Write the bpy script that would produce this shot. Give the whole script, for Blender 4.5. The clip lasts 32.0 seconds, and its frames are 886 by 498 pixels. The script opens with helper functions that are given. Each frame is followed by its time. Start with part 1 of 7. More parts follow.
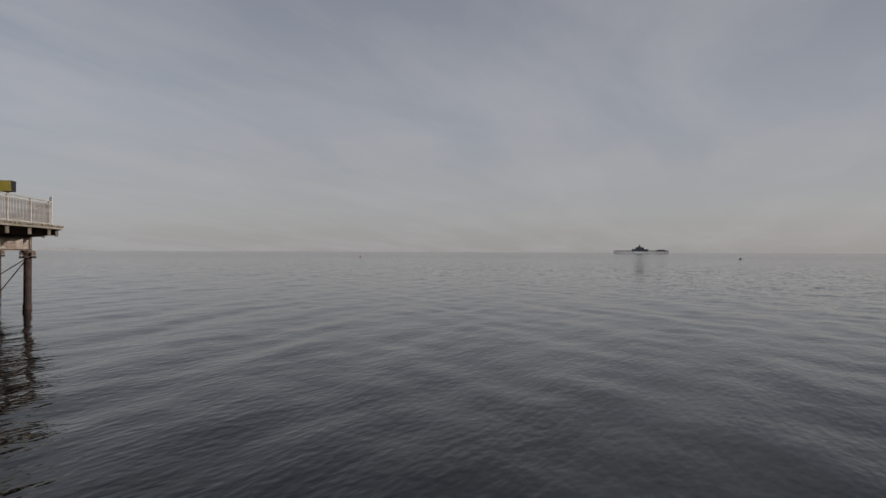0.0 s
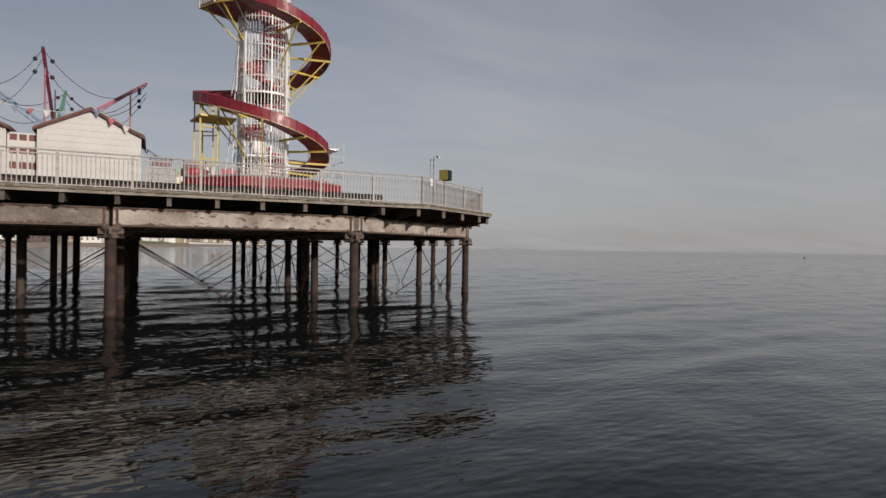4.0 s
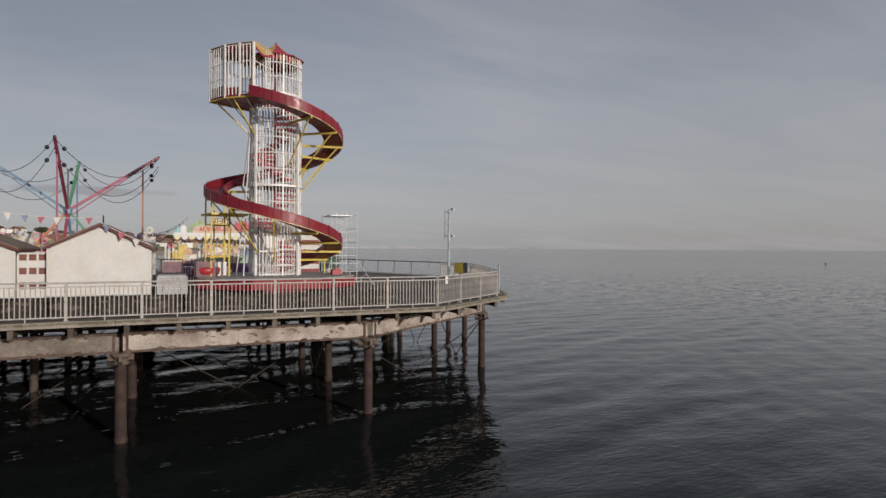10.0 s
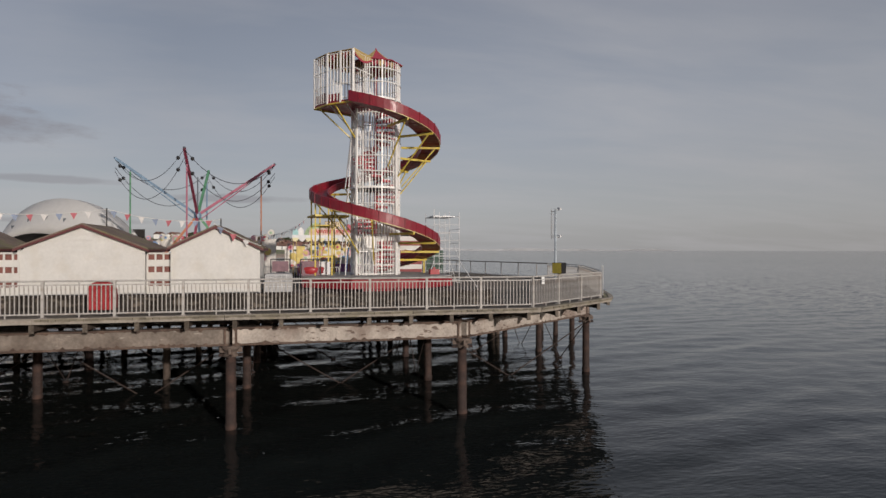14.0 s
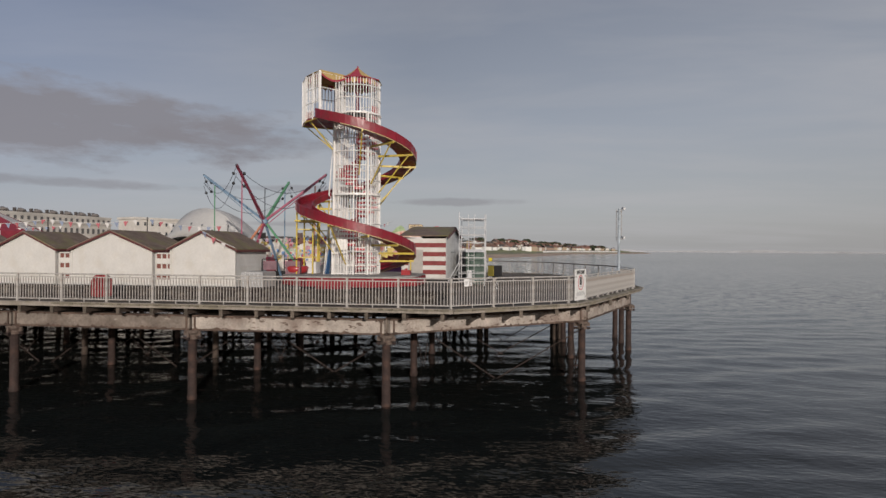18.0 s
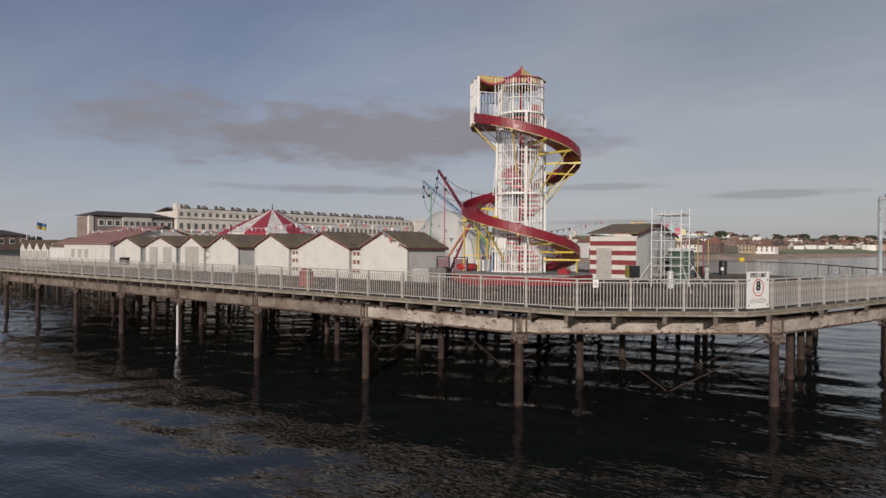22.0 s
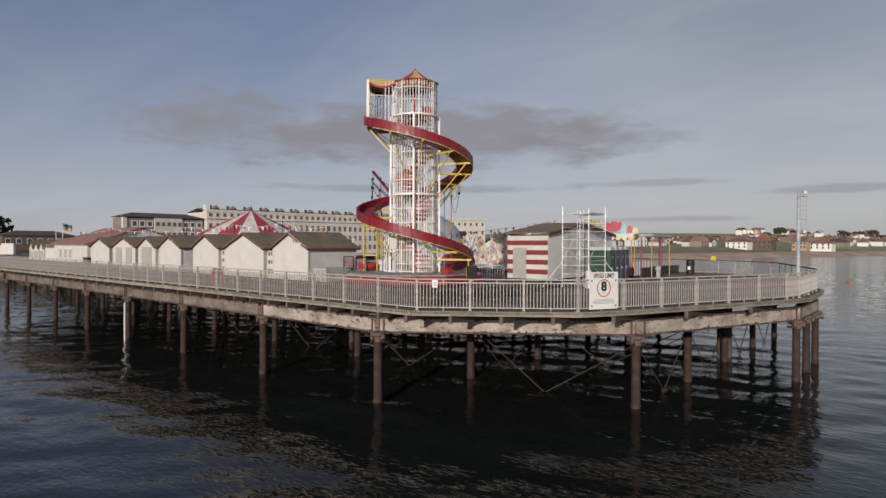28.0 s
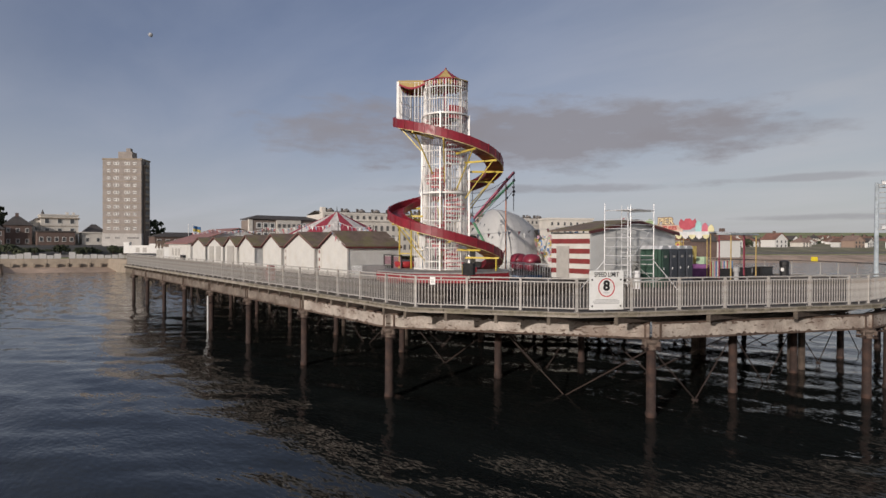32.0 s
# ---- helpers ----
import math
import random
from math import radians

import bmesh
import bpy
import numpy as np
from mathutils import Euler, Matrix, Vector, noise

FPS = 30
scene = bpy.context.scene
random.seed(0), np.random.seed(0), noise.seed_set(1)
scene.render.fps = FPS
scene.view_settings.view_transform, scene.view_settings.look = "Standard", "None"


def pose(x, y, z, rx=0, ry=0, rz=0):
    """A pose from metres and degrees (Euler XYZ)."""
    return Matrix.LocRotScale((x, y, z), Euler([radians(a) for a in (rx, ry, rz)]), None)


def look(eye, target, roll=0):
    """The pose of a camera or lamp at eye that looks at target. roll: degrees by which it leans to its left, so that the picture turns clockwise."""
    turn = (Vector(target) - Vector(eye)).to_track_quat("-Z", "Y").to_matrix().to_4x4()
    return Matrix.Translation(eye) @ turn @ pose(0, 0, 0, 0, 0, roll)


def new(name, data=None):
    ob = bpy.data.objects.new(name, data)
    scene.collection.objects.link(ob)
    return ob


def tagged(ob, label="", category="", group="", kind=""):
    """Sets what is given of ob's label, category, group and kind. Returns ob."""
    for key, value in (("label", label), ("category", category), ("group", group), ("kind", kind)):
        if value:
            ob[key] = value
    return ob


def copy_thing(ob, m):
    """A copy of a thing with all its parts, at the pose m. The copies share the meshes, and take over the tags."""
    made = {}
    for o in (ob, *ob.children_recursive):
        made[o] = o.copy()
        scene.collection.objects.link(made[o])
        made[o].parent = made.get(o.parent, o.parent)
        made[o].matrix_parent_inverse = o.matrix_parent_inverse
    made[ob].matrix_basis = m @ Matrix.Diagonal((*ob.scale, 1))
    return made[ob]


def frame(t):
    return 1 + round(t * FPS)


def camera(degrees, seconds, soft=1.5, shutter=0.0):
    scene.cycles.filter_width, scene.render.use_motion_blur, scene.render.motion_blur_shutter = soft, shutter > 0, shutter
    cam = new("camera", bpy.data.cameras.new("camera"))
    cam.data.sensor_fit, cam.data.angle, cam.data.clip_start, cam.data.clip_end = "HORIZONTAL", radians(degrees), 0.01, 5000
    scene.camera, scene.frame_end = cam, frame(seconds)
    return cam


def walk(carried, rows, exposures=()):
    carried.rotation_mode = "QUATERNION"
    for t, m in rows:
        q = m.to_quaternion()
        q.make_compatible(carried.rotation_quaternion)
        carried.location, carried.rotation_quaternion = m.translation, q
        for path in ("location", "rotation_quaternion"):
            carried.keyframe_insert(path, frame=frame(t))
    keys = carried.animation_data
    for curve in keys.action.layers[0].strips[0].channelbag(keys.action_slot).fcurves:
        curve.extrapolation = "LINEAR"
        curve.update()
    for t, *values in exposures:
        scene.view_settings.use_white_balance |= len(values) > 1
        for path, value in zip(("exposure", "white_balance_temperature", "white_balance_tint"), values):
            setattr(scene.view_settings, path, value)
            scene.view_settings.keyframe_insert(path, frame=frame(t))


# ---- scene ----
cam = camera(73.6, 32.0)

PATH = [
    (0, (24.224, -9.702, 2.813), (23.391, -7.883, 2.822), 0.2),
    (0.5, (23.791, -8.838, 2.762), (22.812, -7.095, 2.769), 0.2),
    (1, (23.338, -8.264, 2.668), (22.215, -6.61, 2.675), 0.3),
    (1.5, (22.949, -7.839, 2.537), (21.697, -6.279, 2.544), 0.3),
    (2, (22.655, -7.621, 2.447), (21.28, -6.169, 2.452), 0.4),
    (2.5, (22.467, -7.318, 2.381), (20.967, -5.994, 2.386), 0.7),
    (3, (22.18, -7.097, 2.321), (20.569, -5.911, 2.322), 0.5),
    (3.5, (21.837, -6.923, 2.28), (20.125, -5.888, 2.279), 0.5),
    (4, (21.477, -6.836, 2.258), (19.682, -5.953, 2.255), 0.8),
    (4.5, (21.328, -6.768, 2.239), (19.489, -5.98, 2.233), 0.8),
    (6.5, (21.188, -6.658, 4.016), (19.332, -5.915, 3.997), 0.9),
    (7, (21.163, -6.646, 4.601), (19.307, -5.901, 4.591), 0.7),
    (7.5, (21.132, -6.637, 5.256), (19.275, -5.892, 5.248), 0.5),
    (8, (21.091, -6.638, 5.812), (19.235, -5.893, 5.809), 0.2),
    (8.5, (21.088, -6.636, 6.093), (19.232, -5.89, 6.092), 0.0),
    (9, (21.062, -6.597, 6.156), (19.21, -5.843, 6.154), 0.3),
    (9.5, (20.978, -6.577, 6.131), (19.14, -5.788, 6.127), 0.2),
    (10, (20.908, -6.636, 6.104), (19.092, -5.798, 6.1), 0.3),
    (10.5, (20.892, -6.609, 6.084), (19.086, -5.751, 6.081), 0.3),
    (11, (20.85, -6.624, 6.08), (19.043, -5.766, 6.077), 0.3),
    (11.5, (20.85, -6.59, 6.063), (19.029, -5.763, 6.061), 0.3),
    (12, (20.867, -6.616, 6.053), (19.018, -5.854, 6.051), 0.1),
    (12.5, (20.847, -6.622, 6.041), (18.967, -5.939, 6.041), 0.1),
    (13, (20.867, -6.617, 6.026), (18.965, -5.999, 6.027), 0.2),
    (13.5, (20.809, -6.329, 6.02), (18.883, -5.789, 6.021), 0.1),
    (15.5, (21.732, -2.343, 5.944), (19.753, -2.055, 5.951), 0.3),
    (16, (22.041, -0.693, 5.942), (20.055, -0.462, 5.95), 0.2),
    (16.5, (22.268, 1.051, 5.939), (20.273, 1.198, 5.948), 0.4),
    (17, (22.437, 2.671, 5.963), (20.437, 2.705, 5.971), 0.2),
    (17.5, (22.482, 3.998, 6.024), (20.485, 3.886, 6.029), 0.3),
    (18, (22.422, 5.098, 6.106), (20.439, 4.84, 6.108), 0.4),
    (18.5, (22.327, 6.117, 6.224), (20.369, 5.708, 6.216), 0.3),
    (19, (22.173, 7.078, 6.261), (20.253, 6.517, 6.252), 0.3),
    (19.5, (21.979, 7.819, 6.252), (20.106, 7.118, 6.243), 0.4),
    (20, (21.736, 8.467, 6.191), (19.916, 7.637, 6.185), 0.5),
    (20.5, (21.387, 9.116, 6.178), (19.629, 8.163, 6.172), 0.5),
    (21, (21.114, 9.709, 6.146), (19.418, 8.65, 6.14), 0.6),
    (21.5, (20.726, 10.302, 6.154), (19.076, 9.171, 6.145), 0.4),
    (22, (20.35, 10.844, 6.15), (18.721, 9.684, 6.14), 0.4),
    (22.5, (19.968, 11.355, 6.153), (18.336, 10.198, 6.142), 0.4),
    (23, (19.633, 11.885, 6.144), (17.998, 10.732, 6.134), 0.4),
    (23.5, (19.308, 12.391, 6.18), (17.672, 11.24, 6.169), 0.4),
    (24, (18.997, 12.896, 6.216), (17.362, 11.745, 6.203), 0.3),
    (24.5, (18.629, 13.434, 6.242), (16.995, 12.281, 6.228), 0.3),
    (25, (18.28, 13.973, 6.273), (16.647, 12.817, 6.258), 0.3),
    (25.5, (17.908, 14.506, 6.268), (16.278, 13.347, 6.254), 0.3),
    (27.5, (16.426, 16.552, 6.279), (14.884, 15.278, 6.264), 0.2),
    (28, (16.117, 17.043, 6.282), (14.593, 15.748, 6.265), 0.2),
    (28.5, (15.746, 17.484, 6.245), (14.242, 16.165, 6.23), 0.3),
    (29, (15.367, 17.88, 6.227), (13.906, 16.515, 6.212), 0.2),
    (29.5, (14.969, 18.265, 6.206), (13.569, 16.837, 6.192), 0.2),
    (30, (14.567, 18.625, 6.184), (13.234, 17.134, 6.169), 0.2),
    (30.5, (14.228, 19.055, 6.183), (12.953, 17.514, 6.167), 0.2),
    (31, (13.827, 19.453, 6.168), (12.585, 17.886, 6.151), 0.3),
    (31.5, (13.399, 19.798, 6.15), (12.169, 18.221, 6.134), 0.2),
    (32, (12.951, 20.176, 6.173), (11.724, 18.597, 6.157), 0.2),
]
walk(cam, [(t, look(eye, target, roll)) for t, eye, target, roll in PATH], exposures=[(0, -0.05, 6500, 13.5), (4, 0.0, 6500, 13.5), (12, -0.08, 6500, 13.5), (17, -0.09, 6500, 13.5), (25, 0.05, 6500, 13.5), (32, 0.10, 6500, 13.5)])

# ---------------------------------------------------------------- world, sun
SUN_DIR = Vector((0.91, 0.335, 0.215)).normalized()
world = bpy.data.worlds.new("sky")
scene.world = world
world.use_nodes = True
wn, wl = world.node_tree.nodes, world.node_tree.links
wn.clear()


def wnode(kind, **kw):
    n = wn.new(kind)
    for k, v in kw.items():
        n.inputs[k].default_value = v
    return n


def wmix(fac, a, b, blend="MIX"):
    n = wn.new("ShaderNodeMix")
    n.data_type, n.blend_type = "RGBA", blend
    for sock, v in ((n.inputs[0], fac), (n.inputs[6], a), (n.inputs[7], b)):
        if isinstance(v, bpy.types.NodeSocket):
            wl.new(v, sock)
        else:
            sock.default_value = v
    return n.outputs[2]


def wramp(sock, stops, mode="LINEAR"):
    n = wn.new("ShaderNodeValToRGB")
    r = n.color_ramp
    r.interpolation = mode
    while len(r.elements) < len(stops):
        r.elements.new(0.5)
    for e, (p, c) in zip(r.elements, stops):
        e.position, e.color = p, (*c, 1) if len(c) == 3 else c
    wl.new(sock, n.inputs[0])
    return n.outputs[0]


sky = wn.new("ShaderNodeTexSky")
sky.sky_type, sky.sun_disc = "NISHITA", False
sky.sun_elevation = math.asin(SUN_DIR.z)
sky.sun_rotation = math.atan2(SUN_DIR.x, SUN_DIR.y)
sky.air_density, sky.dust_density, sky.ozone_density = 1.0, 2.0, 1.5
geo = wn.new("ShaderNodeTexCoord")
sep = wn.new("ShaderNodeSeparateXYZ")
wl.new(geo.outputs["Generated"], sep.inputs[0])
# a thin high veil: blue grey above, pale and warm at the horizon
veil = wramp(sep.outputs[2], [(0.0, (0.298, 0.297, 0.29)), (0.06, (0.306, 0.312, 0.317)), (0.2, (0.255, 0.27, 0.295)), (0.45, (0.165, 0.18, 0.215)), (1.0, (0.12, 0.135, 0.175))])
scaled = wmix(1.0, sky.outputs[0], (0.055, 0.055, 0.055, 1), "MULTIPLY")
base = wmix(0.80, scaled, veil)
# streaks of cloud: the direction spread onto a flat layer
div = wn.new("ShaderNodeMath")
div.operation = "ADD"
wl.new(sep.outputs[2], div.inputs[0])
div.inputs[1].default_value = 0.12
flat = wn.new("ShaderNodeVectorMath")
flat.operation = "DIVIDE"
comb = wn.new("ShaderNodeCombineXYZ")
for k in range(3):
    wl.new(div.outputs[0], comb.inputs[k])
wl.new(geo.outputs["Generated"], flat.inputs[0])
wl.new(comb.outputs[0], flat.inputs[1])
mapn = wn.new("ShaderNodeMapping")
mapn.inputs["Rotation"].default_value = (0, 0, radians(-20))
mapn.inputs["Scale"].default_value = (1.3, 0.55, 0.0)
mapn.inputs["Location"].default_value = (1.7, 0.4, 0)
wl.new(flat.outputs[0], mapn.inputs[0])
nz = wnode("ShaderNodeTexNoise", Scale=1.1, Detail=7.0, Roughness=0.55, Distortion=0.3)
wl.new(mapn.outputs[0], nz.inputs["Vector"])
pale = wramp(nz.outputs[0], [(0.42, (0, 0, 0)), (0.72, (1, 1, 1))])
base = wmix(wmix(1.0, pale, (0.45, 0.45, 0.45, 1), "MULTIPLY"), base, (0.325, 0.322, 0.322, 1))
# deeper blue away from the sun, over the land
south = wn.new("ShaderNodeVectorMath")
south.operation = "DOT_PRODUCT"
south.inputs[1].default_value = (-0.30, -0.94, 0.15)
wl.new(geo.outputs["Generated"], south.inputs[0])
sfac = wramp(south.outputs["Value"], [(0.62, (0, 0, 0)), (1.0, (1, 1, 1))])
sup = wramp(sep.outputs[2], [(0.02, (0, 0, 0)), (0.3, (1, 1, 1))])
base = wmix(wmix(1.0, sfac, sup, "MULTIPLY"), base, wmix(1.0, base, (0.56, 0.65, 0.81, 1), "MULTIPLY"))
base = wmix(wmix(1.0, sfac, (0.5, 0.5, 0.5, 1), "MULTIPLY"), base, wmix(1.0, base, (0.96, 1.0, 1.09, 1), "MULTIPLY"))
# clouds low over the land: one long grey bank and thin streaks under it


def wmath(op, a, b=0.0):
    n = wn.new("ShaderNodeMath")
    n.operation = op
    for sock, v in ((n.inputs[0], a), (n.inputs[1], b)):
        if isinstance(v, bpy.types.NodeSocket):
            wl.new(v, sock)
        else:
            sock.default_value = v
    return n.outputs[0]


def wdot(v):
    n = wn.new("ShaderNodeVectorMath")
    n.operation = "DOT_PRODUCT"
    n.inputs[1].default_value = v
    wl.new(geo.outputs["Generated"], n.inputs[0])
    return n.outputs["Value"]


map2 = wn.new("ShaderNodeMapping")
map2.inputs["Scale"].default_value = (1.0, 1.0, 3.6)
map2.inputs["Location"].default_value = (0.35, 0.2, 0.1)
wl.new(geo.outputs["Generated"], map2.inputs[0])
nz2 = wnode("ShaderNodeTexNoise", Scale=7.0, Detail=8.0, Roughness=0.62)
wl.new(map2.outputs[0], nz2.inputs["Vector"])
puff = wmath("MULTIPLY", wmath("SUBTRACT", nz2.outputs[0], 0.5), 4.2)


def cloud(sky_color, az, el, half_az, half_el, density, color=(0.176, 0.171, 0.184, 1), soft=0.9):
    """Lays one cloud, az and el in degrees, over the sky colour."""
    a, e = radians(az), radians(el)
    u = wmath("DIVIDE", wdot((-math.sin(a), math.cos(a), 0)), math.sin(radians(half_az)))
    v = wmath("DIVIDE", wmath("SUBTRACT", sep.outputs[2], math.sin(e)), math.sin(radians(half_el)))
    d = wmath("ADD", wmath("MULTIPLY", u, u), wmath("MULTIPLY", v, v))
    field = wmath("ADD", wmath("SUBTRACT", 1.0, d), puff)
    front = wmath("GREATER_THAN", wdot((math.cos(a), math.sin(a), 0)), 0.2)
    fac = wmath("MULTIPLY", wramp(field, [(0.0, (0, 0, 0)), (soft, (density, density, density))]), front)
    return wmix(fac, sky_color, color)


# the sky is darker out to sea and lighter over the land
base = wmix(wramp(wdot((-0.75, -0.66, 0)), [(0.0, (0, 0, 0)), (0.9, (1, 1, 1))]), wmix(1.0, base, (0.94, 0.94, 0.94, 1), "MULTIPLY"), wmix(1.0, base, (1.085, 1.11, 1.14, 1), "MULTIPLY"))
# the veil is thickest towards the north-west, thinnest west and south
around = wmath("ADD", wmath("MULTIPLY", wdot((-0.5, 0.866, 0)), 0.5), 0.5)
tone = wramp(around, [(0.10, (0.88, 0.88, 0.88)), (0.40, (1.02, 1.02, 1.02)), (0.66, (0.85, 0.86, 0.87)), (0.885, (1.08, 1.08, 1.07)), (1.0, (1.14, 1.14, 1.13))])
base = wmix(wramp(sep.outputs[2], [(0.03, (0, 0, 0)), (0.26, (1, 1, 1))]), base, wmix(1.0, base, tone, "MULTIPLY"))
base = cloud(base, 221.0, 10.2, 20.0, 3.5, 0.84)
base = cloud(base, 238.0, 10.6, 12.0, 3.2, 0.74)
base = cloud(base, 206.0, 9.6, 9.0, 1.6, 0.55)
base = cloud(base, 222.0, 5.3, 17.0, 0.45, 0.5)
base = cloud(base, 201.0, 5.6, 9.0, 0.35, 0.45)
base = cloud(base, 187.0, 4.6, 9.0, 0.4, 0.5)
base = cloud(base, 200.0, 2.3, 9.0, 0.3, 0.45)
bg = wn.new("ShaderNodeBackground")
wl.new(base, bg.inputs[0])
bg.inputs[1].default_value = 1.38
wout = wn.new("ShaderNodeOutputWorld")
wl.new(bg.outputs[0], wout.inputs[0])

sun = new("sun", bpy.data.lights.new("sun", "SUN"))
sun.data.energy, sun.data.angle, sun.data.color = 2.9, radians(1.0), (1.0, 0.92, 0.82)
sun.matrix_world = look(SUN_DIR * 100, (0, 0, 0))


# ---------------------------------------------------------------- materials
def mat(name, color, rough=0.6, metal=0.0, vary=0.25, scale=3.0, dirt=None, dirt_amt=0.0, dirt_scale=0.8, bump=0.0, bump_scale=20.0, coat=0.0, rand=0.0, squash=(1, 1, 1), spec=0.5, dirt_lo=0.5, dirt_hi=0.62, flake=None, flake_scale=5.0, flake_lo=0.60):
    """Procedural surface: base colour with fine and broad variation, stains of a second colour, bump, random tint per object."""
    m = bpy.data.materials.new(name)
    m.use_nodes = True
    n, l = m.node_tree.nodes, m.node_tree.links
    b = n["Principled BSDF"]
    b.inputs["Roughness"].default_value = rough
    b.inputs["Metallic"].default_value = metal
    b.inputs["Coat Weight"].default_value = coat
    b.inputs["Specular IOR Level"].default_value = spec
    tc = n.new("ShaderNodeTexCoord")
    mp = n.new("ShaderNodeMapping")
    mp.inputs["Scale"].default_value = squash
    l.new(tc.outputs["Object"], mp.inputs[0])

    def nse(sc, det=5.0):
        t = n.new("ShaderNodeTexNoise")
        t.inputs["Scale"].default_value, t.inputs["Detail"].default_value = sc, det
        l.new(mp.outputs[0], t.inputs["Vector"])
        return t.outputs[0]

    def mix(f, a, c, blend="MIX"):
        x = n.new("ShaderNodeMix")
        x.data_type, x.blend_type = "RGBA", blend
        for s, v in ((x.inputs[0], f), (x.inputs[6], a), (x.inputs[7], c)):
            if isinstance(v, bpy.types.NodeSocket):
                l.new(v, s)
            else:
                s.default_value = v
        return x.outputs[2]

    def ramp(sock, lo, hi, a=0.0, c=1.0):
        r = n.new("ShaderNodeMapRange")
        r.inputs["From Min"].default_value, r.inputs["From Max"].default_value = lo, hi
        r.inputs["To Min"].default_value, r.inputs["To Max"].default_value = a, c
        l.new(sock, r.inputs[0])
        return r.outputs[0]

    c4 = (*color, 1)
    col = c4
    if vary:
        k = ramp(nse(scale), 0.3, 0.7, 1 - vary, 1 + vary)
        k2 = ramp(nse(scale * 7, 3), 0.3, 0.7, 1 - vary * 0.6, 1 + vary * 0.6)
        mm = n.new("ShaderNodeMath")
        mm.operation = "MULTIPLY"
        l.new(k, mm.inputs[0]), l.new(k2, mm.inputs[1])
        out = mm.outputs[0]
        if rand:
            oi = n.new("ShaderNodeObjectInfo")
            isl = n.new("ShaderNodeNewGeometry")
            m3 = n.new("ShaderNodeMath")
            m3.operation = "ADD"
            l.new(oi.outputs["Random"], m3.inputs[0]), l.new(isl.outputs["Random Per Island"], m3.inputs[1])
            m4 = n.new("ShaderNodeMath")
            m4.operation = "FRACT"
            l.new(m3.outputs[0], m4.inputs[0])
            m5 = n.new("ShaderNodeMath")
            m5.operation = "MULTIPLY"
            l.new(out, m5.inputs[0]), l.new(ramp(m4.outputs[0], 0, 1, 1 - rand, 1 + rand), m5.inputs[1])
            out = m5.outputs[0]
        sc = n.new("ShaderNodeVectorMath")
        sc.operation = "SCALE"
        sc.inputs[0].default_value = color
        l.new(out, sc.inputs["Scale"])
        col = sc.outputs[0]
    if dirt:
        f = ramp(nse(dirt_scale, 8), dirt_lo, dirt_hi, 0, dirt_amt)
        col = mix(f, col, (*dirt, 1))
    if flake:
        fm = n.new("ShaderNodeMapping")
        fm.inputs["Scale"].default_value = (0.35, 0.35, 1.0)
        l.new(tc.outputs["Object"], fm.inputs[0])
        fn_ = n.new("ShaderNodeTexNoise")
        fn_.inputs["Scale"].default_value, fn_.inputs["Detail"].default_value = flake_scale, 6.0
        l.new(fm.outputs[0], fn_.inputs["Vector"])
        col = mix(ramp(fn_.outputs[0], flake_lo, flake_lo + 0.02, 0, 0.9), col, (*flake, 1))
    if isinstance(col, bpy.types.NodeSocket):
        l.new(col, b.inputs["Base Color"])
    else:
        b.inputs["Base Color"].default_value = col
    if vary:
        l.new(ramp(nse(scale * 3), 0.3, 0.7, max(0.02, rough - 0.12), min(1, rough + 0.12)), b.inputs["Roughness"])
    if bump:
        bp = n.new("ShaderNodeBump")
        bp.inputs["Strength"].default_value, bp.inputs["Distance"].default_value = bump, 0.02
        l.new(nse(bump_scale, 4), bp.inputs["Height"])
        l.new(bp.outputs[0], b.inputs["Normal"])
    return m


RED = mat("red gloss paint", (0.235, 0.012, 0.026), 0.46, vary=0.18, scale=1.5, coat=0.06, dirt=(0.16, 0.03, 0.03), dirt_amt=0.5, dirt_scale=2.5)
SKIRT = mat("red panel paint", (0.26, 0.009, 0.019), 0.6, vary=0.15, dirt=(0.2, 0.05, 0.05), dirt_amt=0.4)
TREAD = mat("red tread paint", (0.42, 0.035, 0.05), 0.5, vary=0.15)
YELLOW = mat("yellow paint", (0.62, 0.47, 0.07), 0.45, vary=0.15, dirt=(0.35, 0.26, 0.12), dirt_amt=0.5, dirt_scale=3)
WHITE = mat("white steel paint", (0.87, 0.86, 0.83), 0.4, vary=0.1, dirt=(0.5, 0.44, 0.38), dirt_amt=0.3, dirt_scale=3)
ROOFY = mat("faded yellow canvas", (0.47, 0.335, 0.13), 0.8, vary=0.15)
ROOFR = mat("faded red canvas", (0.34, 0.04, 0.065), 0.8, vary=0.15)
RAIL = mat("galvanised rail", (0.43, 0.41, 0.385), 0.6, 0.0, vary=0.15, scale=5, dirt=(0.22, 0.15, 0.10), dirt_amt=0.4, dirt_scale=4)
IRON = mat("rusty brown iron", (0.040, 0.025, 0.021), 0.85, vary=0.3, scale=3, dirt=(0.078, 0.043, 0.032), dirt_amt=0.7, dirt_scale=2, bump=0.5, bump_scale=18)
CRUST = mat("crusted iron capital", (0.15, 0.115, 0.095), 0.9, vary=0.35, scale=5, dirt=(0.07, 0.04, 0.03), dirt_amt=0.7, dirt_scale=5, bump=0.6, bump_scale=25)
MOSS = mat("mossy board end", (0.22, 0.195, 0.145), 0.9, vary=0.3, scale=3, rand=0.3, dirt=(0.14, 0.14, 0.07), dirt_amt=0.6, dirt_scale=1.5)
ROD = mat("brown iron rod", (0.045, 0.03, 0.025), 0.8, vary=0.2)
